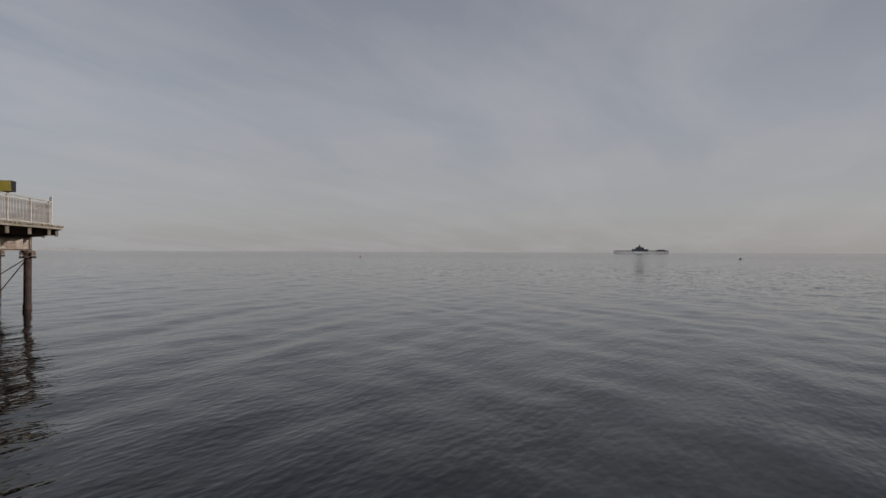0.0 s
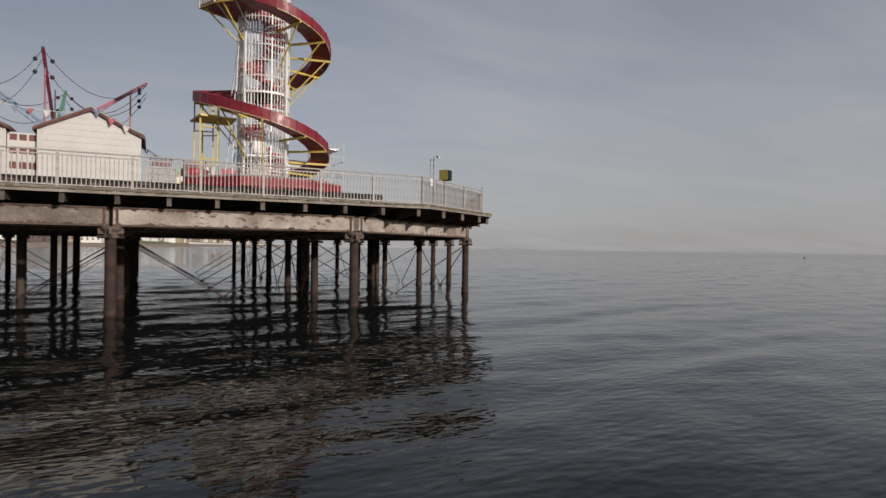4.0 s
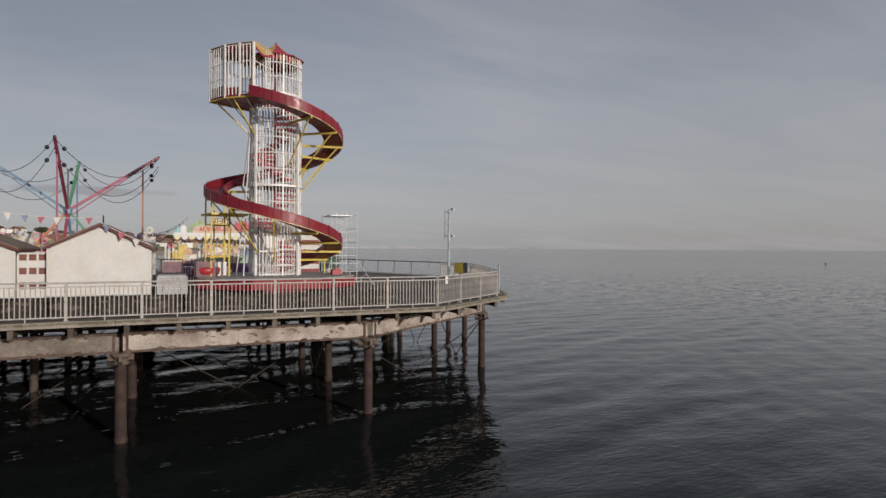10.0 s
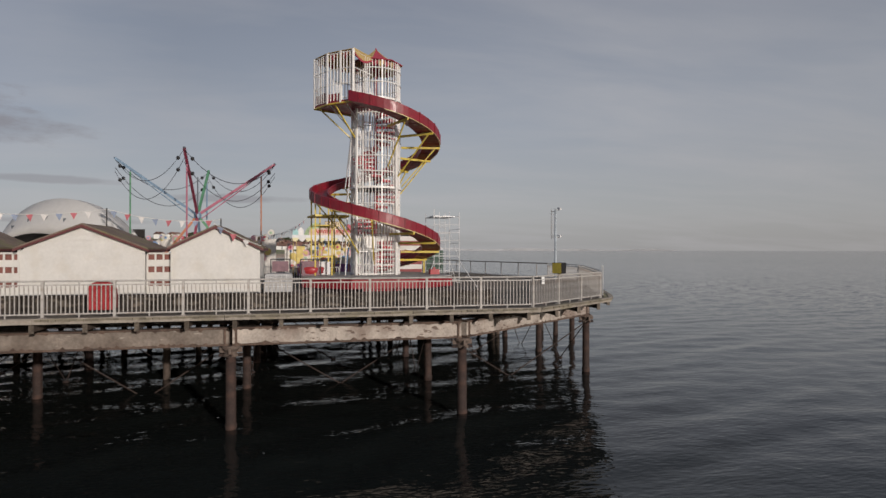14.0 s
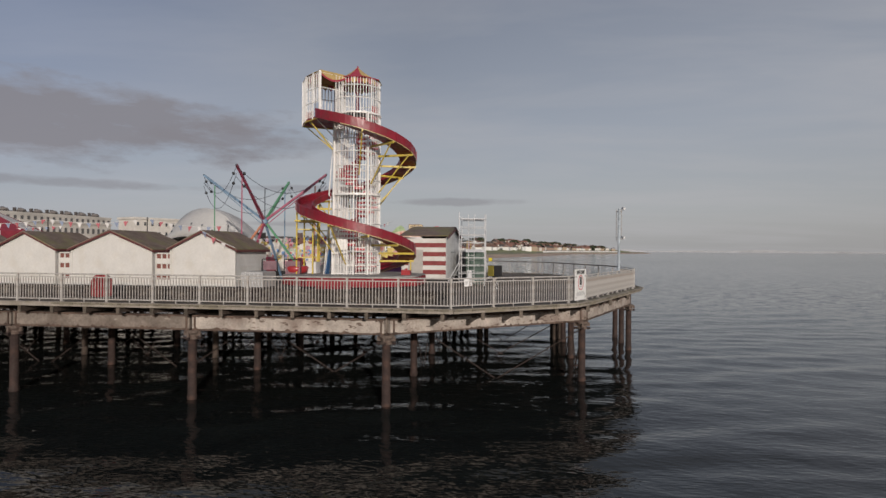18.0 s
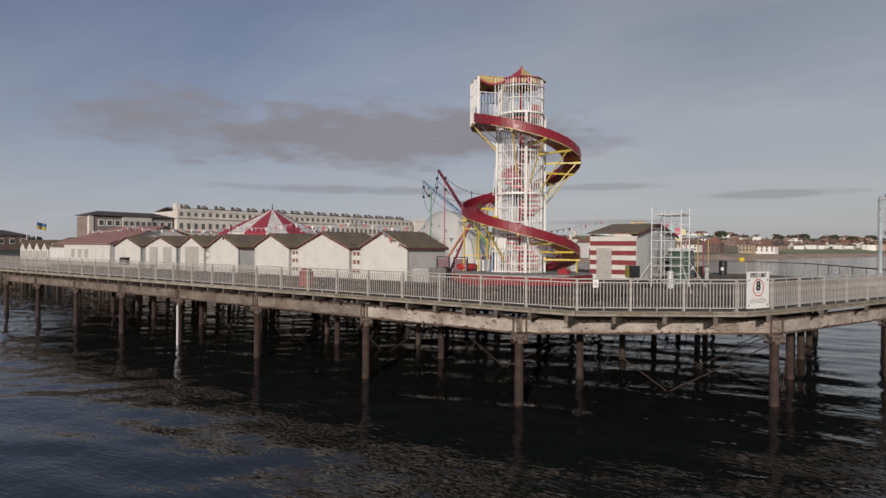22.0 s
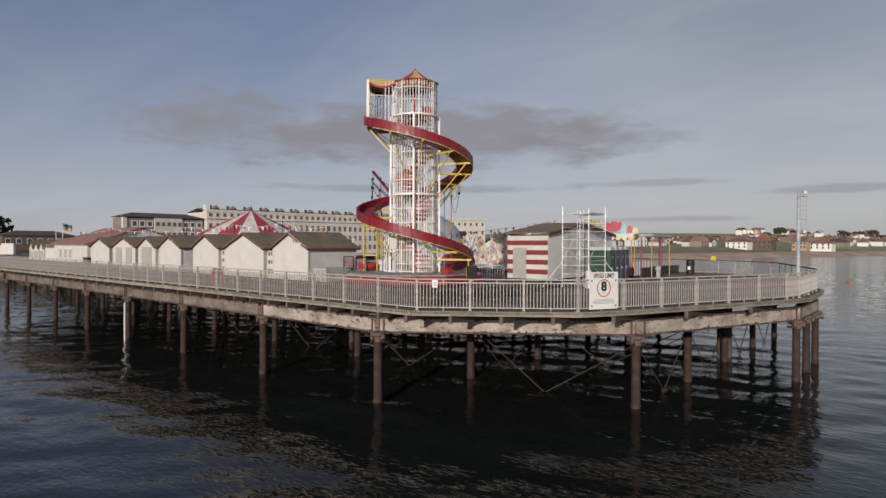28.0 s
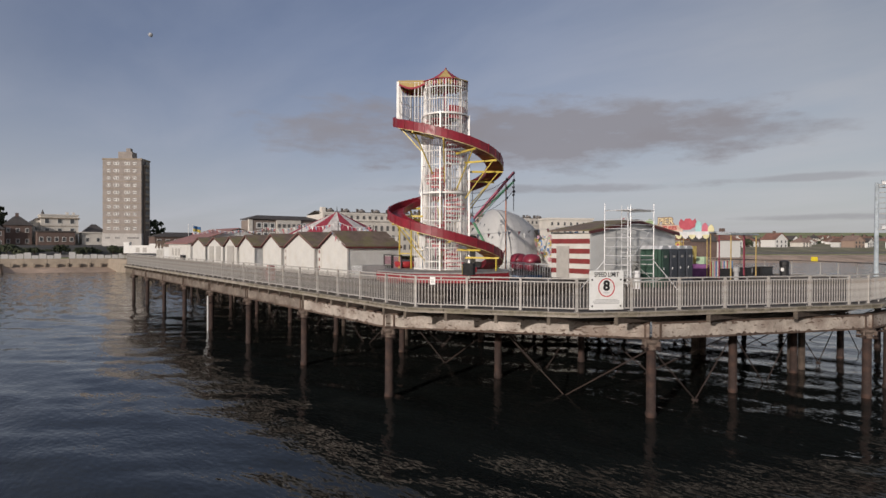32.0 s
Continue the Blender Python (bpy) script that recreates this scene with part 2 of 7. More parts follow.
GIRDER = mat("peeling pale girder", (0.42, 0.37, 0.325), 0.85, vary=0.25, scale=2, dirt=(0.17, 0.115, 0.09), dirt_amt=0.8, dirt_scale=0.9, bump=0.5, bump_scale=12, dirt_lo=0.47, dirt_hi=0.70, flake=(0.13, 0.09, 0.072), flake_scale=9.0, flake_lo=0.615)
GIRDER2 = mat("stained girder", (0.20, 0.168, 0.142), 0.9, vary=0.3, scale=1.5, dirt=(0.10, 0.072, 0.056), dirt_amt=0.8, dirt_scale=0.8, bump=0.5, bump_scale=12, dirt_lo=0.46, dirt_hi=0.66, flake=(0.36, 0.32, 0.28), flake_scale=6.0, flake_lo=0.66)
RUST = mat("brown corroded iron", (0.115, 0.078, 0.060), 0.9, vary=0.35, scale=3, dirt=(0.05, 0.032, 0.026), dirt_amt=0.7, dirt_scale=2.0, bump=0.4, bump_scale=15)
FASCIA = mat("pale timber fascia", (0.31, 0.275, 0.235), 0.85, vary=0.2, scale=2, dirt=(0.17, 0.15, 0.09), dirt_amt=0.6, dirt_scale=1.1)
JOIST = mat("dark tarred timber", (0.078, 0.058, 0.046), 0.9, vary=0.3)
ENDGRAIN = mat("stained joist end", (0.135, 0.112, 0.09), 0.9, vary=0.4, scale=4, dirt=(0.05, 0.04, 0.03), dirt_amt=0.7, dirt_scale=3)
PLANK = mat("weathered deck board", (0.098, 0.083, 0.068), 0.85, vary=0.3, scale=1.0, rand=0.35, bump=0.4, bump_scale=8, dirt=(0.05, 0.04, 0.03), dirt_amt=0.6, squash=(1, 0.15, 1))
HUTW = mat("cream white board paint", (0.64, 0.625, 0.59), 0.6, vary=0.06, scale=1.5, dirt=(0.55, 0.5, 0.42), dirt_amt=0.3, dirt_scale=1.2)
HUTG = mat("grey white board paint", (0.68, 0.68, 0.66), 0.65, vary=0.06, scale=1.5, dirt=(0.45, 0.43, 0.4), dirt_amt=0.3)
ROOF = mat("mossy brown felt roof", (0.185, 0.135, 0.105), 0.95, vary=0.25, scale=2, dirt=(0.19, 0.175, 0.075), dirt_amt=0.7, dirt_scale=0.9, bump=0.4)
BARGE = mat("maroon barge board", (0.11, 0.03, 0.03), 0.6, vary=0.15)
STRIPE = mat("maroon stripe paint", (0.22, 0.035, 0.035), 0.6, vary=0.12)
DARK = mat("dark void timber", (0.03, 0.027, 0.025), 0.9, vary=0.2)
GREY = mat("grey plastic", (0.10, 0.115, 0.13), 0.5, vary=0.1)
GREEN = mat("dark green plastic", (0.02, 0.065, 0.042), 0.5, vary=0.1)
BLACK = mat("black plastic", (0.02, 0.02, 0.022), 0.4, vary=0.1)
ALU = mat("bare aluminium tube", (0.74, 0.74, 0.74), 0.4, 0.25, vary=0.1)
SIGNW = mat("white sign board", (0.80, 0.80, 0.78), 0.5, vary=0.05, dirt=(0.5, 0.48, 0.42), dirt_amt=0.3, dirt_scale=3)
INK = mat("black sign ink", (0.015, 0.015, 0.015), 0.6, vary=0)
SIGNR = mat("red sign ring", (0.55, 0.03, 0.04), 0.5, vary=0)
BLUE = mat("blue paint", (0.05, 0.16, 0.36), 0.5, vary=0.15)
TEAL = mat("blue grey steel paint", (0.16, 0.25, 0.35), 0.45, vary=0.15)
PINK = mat("pink steel paint", (0.42, 0.13, 0.19), 0.45, vary=0.15)
GRN = mat("green steel paint", (0.10, 0.28, 0.15), 0.45, vary=0.15)
ORNG = mat("orange steel paint", (0.5, 0.2, 0.11), 0.45, vary=0.15)
CABLE = mat("dark cable", (0.05, 0.05, 0.06), 0.6, vary=0)
SHELL = mat("grey shell sheet", (0.42, 0.415, 0.41), 0.6, vary=0.06, scale=0.8)
REDPL = mat("red plastic barrier", (0.36, 0.03, 0.035), 0.4, vary=0.1)
WHPL = mat("white plastic", (0.7, 0.7, 0.7), 0.45, vary=0.1)
STUCCO = mat("cream stucco", (0.67, 0.63, 0.57), 0.8, vary=0.1, scale=0.3, dirt=(0.45, 0.42, 0.37), dirt_amt=0.4, dirt_scale=0.1)
BRICK = mat("brown brickwork", (0.15, 0.105, 0.09), 0.9, vary=0.2, scale=0.5)
CONC = mat("grey brown brick cladding", (0.30, 0.265, 0.24), 0.9, vary=0.12, scale=0.4)
SLATE = mat("dark slate roof", (0.085, 0.075, 0.07), 0.85, vary=0.2, scale=0.5)
TILE = mat("red clay tile roof", (0.24, 0.12, 0.09), 0.9, vary=0.25, scale=0.4)
WIN = mat("dark window glass", (0.075, 0.08, 0.085), 0.12, vary=0)
FRAMEW = mat("white window paint", (0.7, 0.69, 0.66), 0.6, vary=0.05)
BEACH = mat("shingle beach", (0.50, 0.37, 0.28), 0.95, vary=0.25, scale=0.15, dirt=(0.26, 0.19, 0.14), dirt_amt=0.6, dirt_scale=0.05)
GRASS = mat("rough grass slope", (0.27, 0.29, 0.13), 0.95, vary=0.35, scale=0.05, dirt=(0.24, 0.22, 0.12), dirt_amt=0.7, dirt_scale=0.03)
LEAF = mat("dark green foliage", (0.045, 0.055, 0.028), 0.9, vary=0.4, scale=0.6, rand=0.4)
BARK = mat("tree bark", (0.07, 0.05, 0.04), 0.95)
WALLC = mat("pale sea wall concrete", (0.33, 0.275, 0.215), 0.9, vary=0.15, scale=0.3, dirt=(0.22, 0.18, 0.14), dirt_amt=0.6, dirt_scale=0.3)
ROADM = mat("promenade asphalt", (0.24, 0.21, 0.18), 0.95)
# far land: the haze of distance is mixed into this pale blue grey
HILLM = mat("haze-paled distant land", (0.46, 0.47, 0.49), 1.0, vary=0.1, scale=0.01)
BUOY = mat("orange buoy", (0.36, 0.13, 0.04), 0.5, vary=0.1)

# water: dark, glossy, with fine ripple relief over the modelled waves
WATER = bpy.data.materials.new("sea water")
WATER.use_nodes = True
n_, l_ = WATER.node_tree.nodes, WATER.node_tree.links
b_ = n_["Principled BSDF"]
b_.inputs["Base Color"].default_value = (0.0125, 0.0152, 0.0146, 1)
b_.inputs["Roughness"].default_value = 0.035
b_.inputs["IOR"].default_value = 1.33
tc_ = n_.new("ShaderNodeTexCoord")
h_ = None
for sc_, st_, rot_, dist_, oct_n in ((1.0, (1, 0.42, 1), 25, 0.023, 1.0), (3.2, (1, 0.42, 1), -12, 0.016, 1.0), (8.0, (1, 0.45, 1), 22, 0.0070, 0.0), (14.0, (1, 0.5, 1), -20, 0.0030, 0.0)):
    mp_ = n_.new("ShaderNodeMapping")
    mp_.inputs["Scale"].default_value = st_
    mp_.inputs["Rotation"].default_value = (0, 0, radians(rot_))
    l_.new(tc_.outputs["Object"], mp_.inputs[0])
    t_ = n_.new("ShaderNodeTexNoise")
    t_.inputs["Scale"].default_value, t_.inputs["Detail"].default_value = sc_, oct_n
    l_.new(mp_.outputs[0], t_.inputs["Vector"])
    bp_ = n_.new("ShaderNodeBump")
    bp_.inputs["Strength"].default_value = 1.0
    bp_.inputs["Distance"].default_value = dist_
    l_.new(t_.outputs[0], bp_.inputs["Height"])
    if h_:
        l_.new(h_, bp_.inputs["Normal"])
    h_ = bp_.outputs[0]
# open water beyond the pier is ruffled by ripples too small to model
far_ = n_.new("ShaderNodeVectorMath")
far_.operation = "LENGTH"
l_.new(tc_.outputs["Object"], far_.inputs[0])
ruf_ = n_.new("ShaderNodeMapRange")
for sock_, v_ in (("From Min", 40.0), ("From Max", 320.0), ("To Min", 0.035), ("To Max", 0.09)):
    ruf_.inputs[sock_].default_value = v_
l_.new(far_.outputs["Value"], ruf_.inputs[0])
l_.new(ruf_.outputs[0], b_.inputs["Roughness"])
gain_ = n_.new("ShaderNodeValToRGB")
for k_, (at_, v_) in enumerate(((0.0, 0.0), (0.03, 0.0), (0.08, 1.0), (0.25, 0.55), (0.8, 0.08))):
    e_ = gain_.color_ramp.elements[k_] if k_ < 2 else gain_.color_ramp.elements.new(at_)
    e_.position, e_.color = at_, (v_, v_, v_, 1)
km_ = n_.new("ShaderNodeMath")
km_.operation, km_.inputs[1].default_value = "DIVIDE", 1000.0
l_.new(far_.outputs["Value"], km_.inputs[0])
l_.new(km_.outputs[0], gain_.inputs[0])
for sc_, rot_, amt_ in ((1.2, 14, 0.34), (3.6, -10, 0.42)):
    mp_ = n_.new("ShaderNodeMapping")
    mp_.inputs["Scale"].default_value = (1, 0.4, 1)
    mp_.inputs["Rotation"].default_value = (0, 0, radians(rot_))
    l_.new(tc_.outputs["Object"], mp_.inputs[0])
    t_ = n_.new("ShaderNodeTexNoise")
    t_.inputs["Scale"].default_value, t_.inputs["Detail"].default_value = sc_, 1.0
    l_.new(mp_.outputs[0], t_.inputs["Vector"])
    off_ = n_.new("ShaderNodeVectorMath")
    off_.operation = "SUBTRACT"
    off_.inputs[1].default_value = (0.5, 0.5, 0.5)
    l_.new(t_.outputs["Color"], off_.inputs[0])
    flat_ = n_.new("ShaderNodeVectorMath")
    flat_.operation = "MULTIPLY"
    flat_.inputs[1].default_value = (amt_, amt_, 0.0)
    l_.new(off_.outputs[0], flat_.inputs[0])
    gm_ = n_.new("ShaderNodeVectorMath")
    gm_.operation = "MULTIPLY"
    l_.new(flat_.outputs[0], gm_.inputs[0])
    l_.new(gain_.outputs[0], gm_.inputs[1])
    ad_ = n_.new("ShaderNodeVectorMath")
    ad_.operation = "ADD"
    l_.new(h_, ad_.inputs[0])
    l_.new(gm_.outputs[0], ad_.inputs[1])
    h_ = ad_.outputs[0]
nz_ = n_.new("ShaderNodeVectorMath")
nz_.operation = "NORMALIZE"
l_.new(h_, nz_.inputs[0])
l_.new(nz_.outputs[0], b_.inputs["Normal"])


# ---------------------------------------------------------------- mesh tools
class Shape:
    """Collects vertices and faces of one mesh."""

    def __init__(self):
        self.v, self.f = [], []

    def add(self, verts, faces):
        k = len(self.v)
        self.v += [tuple(p) for p in verts]
        self.f += [tuple(i + k for i in f) for f in faces]
        return self

    def box(self, x0, y0, z0, x1, y1, z1):
        p = [(x, y, z) for z in (z0, z1) for y in (y0, y1) for x in (x0, x1)]
        return self.add(p, [(0, 2, 3, 1), (4, 5, 7, 6), (0, 1, 5, 4), (2, 6, 7, 3), (0, 4, 6, 2), (1, 3, 7, 5)])

    def obox(self, c, size, rot=0.0, tilt=0.0):
        """A box about c, turned by rot degrees about z."""
        m = Matrix.Translation(c) @ Matrix.Rotation(radians(rot), 4, "Z") @ Matrix.Rotation(radians(tilt), 4, "Y")
        sx, sy, sz = (a / 2 for a in size)
        p = [m @ Vector((x, y, z)) for z in (-sz, sz) for y in (-sy, sy) for x in (-sx, sx)]
        return self.add(p, [(0, 2, 3, 1), (4, 5, 7, 6), (0, 1, 5, 4), (2, 6, 7, 3), (0, 4, 6, 2), (1, 3, 7, 5)])

    def beam(self, a, b, w, h=None):
        """A square bar from a to b."""
        a, b = Vector(a), Vector(b)
        d = (b - a).normalized()
        s = d.cross(Vector((0, 0, 1)))
        s = s.normalized() if s.length > 1e-4 else Vector((1, 0, 0))
        u = s.cross(d).normalized()
        s, u = s * (w / 2), u * ((h or w) / 2)
        p = [q + i * s + j * u for q in (a, b) for i, j in ((-1, -1), (1, -1), (1, 1), (-1, 1))]
        return self.add(p, [(3, 2, 1, 0), (4, 5, 6, 7)] + [(i, (i + 1) % 4, 4 + (i + 1) % 4, 4 + i) for i in range(4)])

    def tube(self, pts, r, n=6, caps=True):
        """A round bar through the points; r is one radius or one for each point."""
        pts = [Vector(p) for p in pts]
        rs = r if isinstance(r, (list, tuple)) else [r] * len(pts)
        rings = []
        for k, p in enumerate(pts):
            d = (pts[min(k + 1, len(pts) - 1)] - pts[max(k - 1, 0)]).normalized()
            s = d.cross(Vector((0.0123, 0, 1)))
            s = s.normalized() if s.length > 1e-3 else Vector((1, 0, 0))
            u = s.cross(d).normalized()
            rings += [p + rs[k] * (math.cos(a) * s + math.sin(a) * u) for a in (2 * math.pi * i / n for i in range(n))]
        fs = [(k * n + i, k * n + (i + 1) % n, (k + 1) * n + (i + 1) % n, (k + 1) * n + i) for k in range(len(pts) - 1) for i in range(n)]
        if caps:
            fs += [tuple(range(n))[::-1], tuple((len(pts) - 1) * n + i for i in range(n))]
        return self.add(rings, fs)

    def lathe(self, prof, n=12, c=(0, 0)):
        """A turned body from (radius, z) pairs."""
        vs = [(c[0] + r * math.cos(2 * math.pi * i / n), c[1] + r * math.sin(2 * math.pi * i / n), z) for r, z in prof for i in range(n)]
        fs = [(k * n + i, k * n + (i + 1) % n, (k + 1) * n + (i + 1) % n, (k + 1) * n + i) for k in range(len(prof) - 1) for i in range(n)]
        fs += [tuple(range(n))[::-1], tuple((len(prof) - 1) * n + i for i in range(n))]
        return self.add(vs, fs)

    def prism(self, poly, z0, z1):
        """A plan polygon (counter-clockwise) drawn up from z0 to z1."""
        n = len(poly)
        return self.add([(x, y, z0) for x, y in poly] + [(x, y, z1) for x, y in poly], [tuple(range(n))[::-1], tuple(range(n, 2 * n))] + [(i, (i + 1) % n, n + (i + 1) % n, n + i) for i in range(n)])

    def slab(self, pts, d):
        """A plate: a ring of points thickened by the vector d."""
        n, d = len(pts), Vector(d)
        q = [Vector(p) for p in pts]
        return self.add(q + [p + d for p in q], [tuple(range(n))[::-1], tuple(range(n, 2 * n))] + [(i, (i + 1) % n, n + (i + 1) % n, n + i) for i in range(n)])


def mesh(name, shape, material, smooth=False):
    me = bpy.data.meshes.new(name)
    me.from_pydata(shape.v, [], shape.f)
    me.materials.append(material)
    if smooth:
        me.polygons.foreach_set("use_smooth", [True] * len(me.polygons))
    me.update()
    return me


def part(name, shape, material, parent=None, label="", smooth=False):
    ob = new(name, shape if isinstance(shape, bpy.types.Mesh) else mesh(name, shape, material, smooth))
    if parent is not None:
        ob.parent = parent
    if label:
        tagged(ob, label)
    return ob


def thing(name, label, category, at=(0, 0, 0), rot=0, group="", kind=""):
    ob = new(name)
    ob.empty_display_size = 0.3
    ob.matrix_world = pose(*at, 0, 0, rot)
    return tagged(ob, label, category, group, kind)


def place(ob, m):
    ob.matrix_basis = m
    return ob

# ---------------------------------------------------------------- sea
DECK = 3.88


def sea():
    ds = 0.3
    ax = [0.0]
    while ax[-1] < 4300:
        if ax[-1] > 42:
            ds *= 1.07
        ax.append(ax[-1] + ds)
    half = np.array(ax)
    line = np.concatenate([-half[:0:-1], half])
    X, Y = np.meshgrid(line + 12.0, line + 4.0, indexing="xy")
    rng = np.random.RandomState(4)
    Z = np.zeros_like(X)
    for k in range(46):
        lam = 0.9 * 1.9 ** rng.uniform(0, 2.7)
        th = radians(rng.normal(196, 26))
        amp = 0.0030 * lam ** 0.5 * rng.uniform(0.5, 1.0)
        c = np.maximum(np.abs(X - 12), np.abs(Y - 4))
        cell = np.maximum(0.3, (c - 42) * 0.07)
        fade = np.clip((lam / cell - 2.5) / 3.0, 0, 1)
        ph = rng.uniform(0, 6.28)
        w = np.sin(2 * math.pi / lam * (X * math.cos(th) + Y * math.sin(th)) + ph + 0.9 * np.sin(X * 0.11 * rng.uniform(0.5, 1.5) + Y * 0.07 + ph))
        Z += amp * fade * w
    n = len(line)
    co = np.stack([X, Y, Z], -1).reshape(-1, 3).astype(np.float32)
    i = np.arange(n - 1)
    A = (i[:, None] * n + i[None, :]).ravel()
    quads = np.stack([A, A + 1, A + n + 1, A + n], 1).astype(np.int32)
    me = bpy.data.meshes.new("sea_water")
    me.vertices.add(len(co))
    me.vertices.foreach_set("co", co.ravel())
    me.loops.add(quads.size)
    me.loops.foreach_set("vertex_index", quads.ravel())
    me.polygons.add(len(quads))
    me.polygons.foreach_set("loop_start", np.arange(0, quads.size, 4, dtype=np.int32))
    me.polygons.foreach_set("use_smooth", np.ones(len(quads), dtype=bool))
    me.materials.append(WATER)
    me.update(calc_edges=True)
    me.validate()
    return tagged(new("water", me), "dark calm sea with small ripples", "water", kind="structure")


sea()

# ---------------------------------------------------------------- pier structure
PIER_END = -51.5
SIDE = [(0.5, 2.55), (-2.92, 7.14), (-4.70, 8.06)]
NOSE = [(-13.65, 11.70), (-14.83, 11.985), (-19.75, 11.94), (-21.2, 11.66)]
RAILS = [(0.62, PIER_END + 0.3)] + SIDE + NOSE + [(-36 - x, y) for x, y in SIDE[::-1]] + [(-36.62, PIER_END + 0.3)]


def outset(line, d):
    """The line moved sideways by d, with mitred corners."""
    out = []
    n = len(line)
    for i, q in enumerate(line):
        us = []
        for a, b in ((i - 1, i), (i, i + 1)):
            if 0 <= a and b < n:
                v = (Vector(line[b]) - Vector(line[a])).normalized()
                us.append(Vector((v.y, -v.x)))
        m = sum(us, Vector((0, 0))).normalized()
        out.append(tuple(Vector(q) + m * (d / m.dot(us[0]))))
    return out


EDGE = outset(RAILS, 0.42)
EDGE[6:8] = outset(RAILS, 0.27)[6:8]


def edge_y(x):
    """How far the deck reaches towards the sea at x."""
    pts = EDGE[1:-1]
    for (xa, ya), (xb, yb) in zip(pts, pts[1:]):
        if xb <= x <= xa:
            return ya + (yb - ya) * (x - xa) / (xb - xa)
    return EDGE[1][1]


def edge_x(y):
    """The deck's two sides at y."""
    right = EDGE[0:6]
    for (xa, ya), (xb, yb) in zip(right, right[1:]):
        if ya <= y <= yb:
            x = xa + (xb - xa) * (y - ya) / (yb - ya)
            return -36 - x, x
    return -20, -16


pier = thing("pier", "long timber-decked seaside pier on iron piles", "pier", kind="structure")
boards = Shape()
rnd = random.Random(3)
x = -36.95
while x < 0.86:
    top, y = edge_y(x + 0.09) - 0.03, PIER_END - 0.1
    y += rnd.uniform(-5, 0) * (x < -2.4)
    while y < top:
        e = min(y + 6.0, top)
        h = DECK + rnd.uniform(-0.006, 0.006)
        if x > -2.4 and y > -38:
            part("deck_board", Shape().box(x, y + 0.006, h - 0.05, x + 0.178, e - 0.006, h), PLANK, pier)
        else:
            boards.box(x, y + 0.006, h - 0.05, x + 0.178, e - 0.006, h)
        y = e
    x += 0.19
part("deck_boards", boards, PLANK, pier, "weathered grey-brown deck boards")["kind"] = "stuff"

# edge plank along the seaward rim
for (xa, ya), (xb, yb) in zip(EDGE, EDGE[1:]):
    L = math.hypot(xb - xa, yb - ya)
    nseg = max(1, round(L / 5.4))
    ux, uy = (xb - xa) / L, (yb - ya) / L
    ang = math.degrees(math.atan2(uy, ux))
    for k in range(nseg):
        a, b = L * k / nseg, L * (k + 1) / nseg
        m = (a + b) / 2
        s = Shape().obox((xa + ux * m, ya + uy * m, DECK - 0.065), (b - a - 0.012, 0.09, 0.13), ang)
        s.obox((xa + ux * m - uy * -0.0, ya + uy * m, DECK + 0.025), (b - a - 0.012, 0.16, 0.035), ang)
        part("edge_plank", s, FASCIA, pier)

# uneven board ends along the rim of the head
rb_ = random.Random(17)
ends_ = [mesh("board_end", Shape().box(-0.085, -0.28, -0.05, 0.085, o, 0.012), MOSS) for o in (0.085, 0.1, 0.115, 0.13)]
for (xa, ya), (xb, yb) in zip(EDGE[:6], EDGE[1:6]):
    L = math.hypot(xb - xa, yb - ya)
    ang = math.degrees(math.atan2(yb - ya, xb - xa)) + 180
    d = 0.1 if L < 20 else L - 16.0
    while d < L - 0.05:
        f_ = d / L
        o_ = part("board_end", rb_.choice(ends_), None, pier)
        o_.matrix_basis = pose(xa + (xb - xa) * f_, ya + (yb - ya) * f_, DECK + 0.012 + rb_.uniform(-0.006, 0.006), 0, 0, ang)
        d += 0.19

# joists whose ends stick out under the rim
y = -51.0
while y < 12.3:
    lo, hi = edge_x(y)
    zt, zd, zs = DECK - 0.056, DECK - 0.46, DECK - 0.37
    s = Shape().slab([(lo + 0.14, y - 0.065, zt), (lo + 0.14, y - 0.065, zs), (lo + 0.9, y - 0.065, zs), (lo + 2.7, y - 0.065, zd), (hi - 2.7, y - 0.065, zd), (hi - 0.9, y - 0.065, zs), (hi - 0.16, y - 0.065, zs), (hi - 0.16, y - 0.065, zt)], (0, 0.13, 0))
    j_ = part("joist", s, JOIST, pier)
    part("joist_end", Shape().box(hi - 0.16, y - 0.07, DECK - 0.42, hi - 0.11, y + 0.07, DECK - 0.12), ENDGRAIN, j_)
    y += 1.44

# main girders on the piles
ZG0, ZG1 = 2.80, DECK - 0.47
rg_ = random.Random(23)


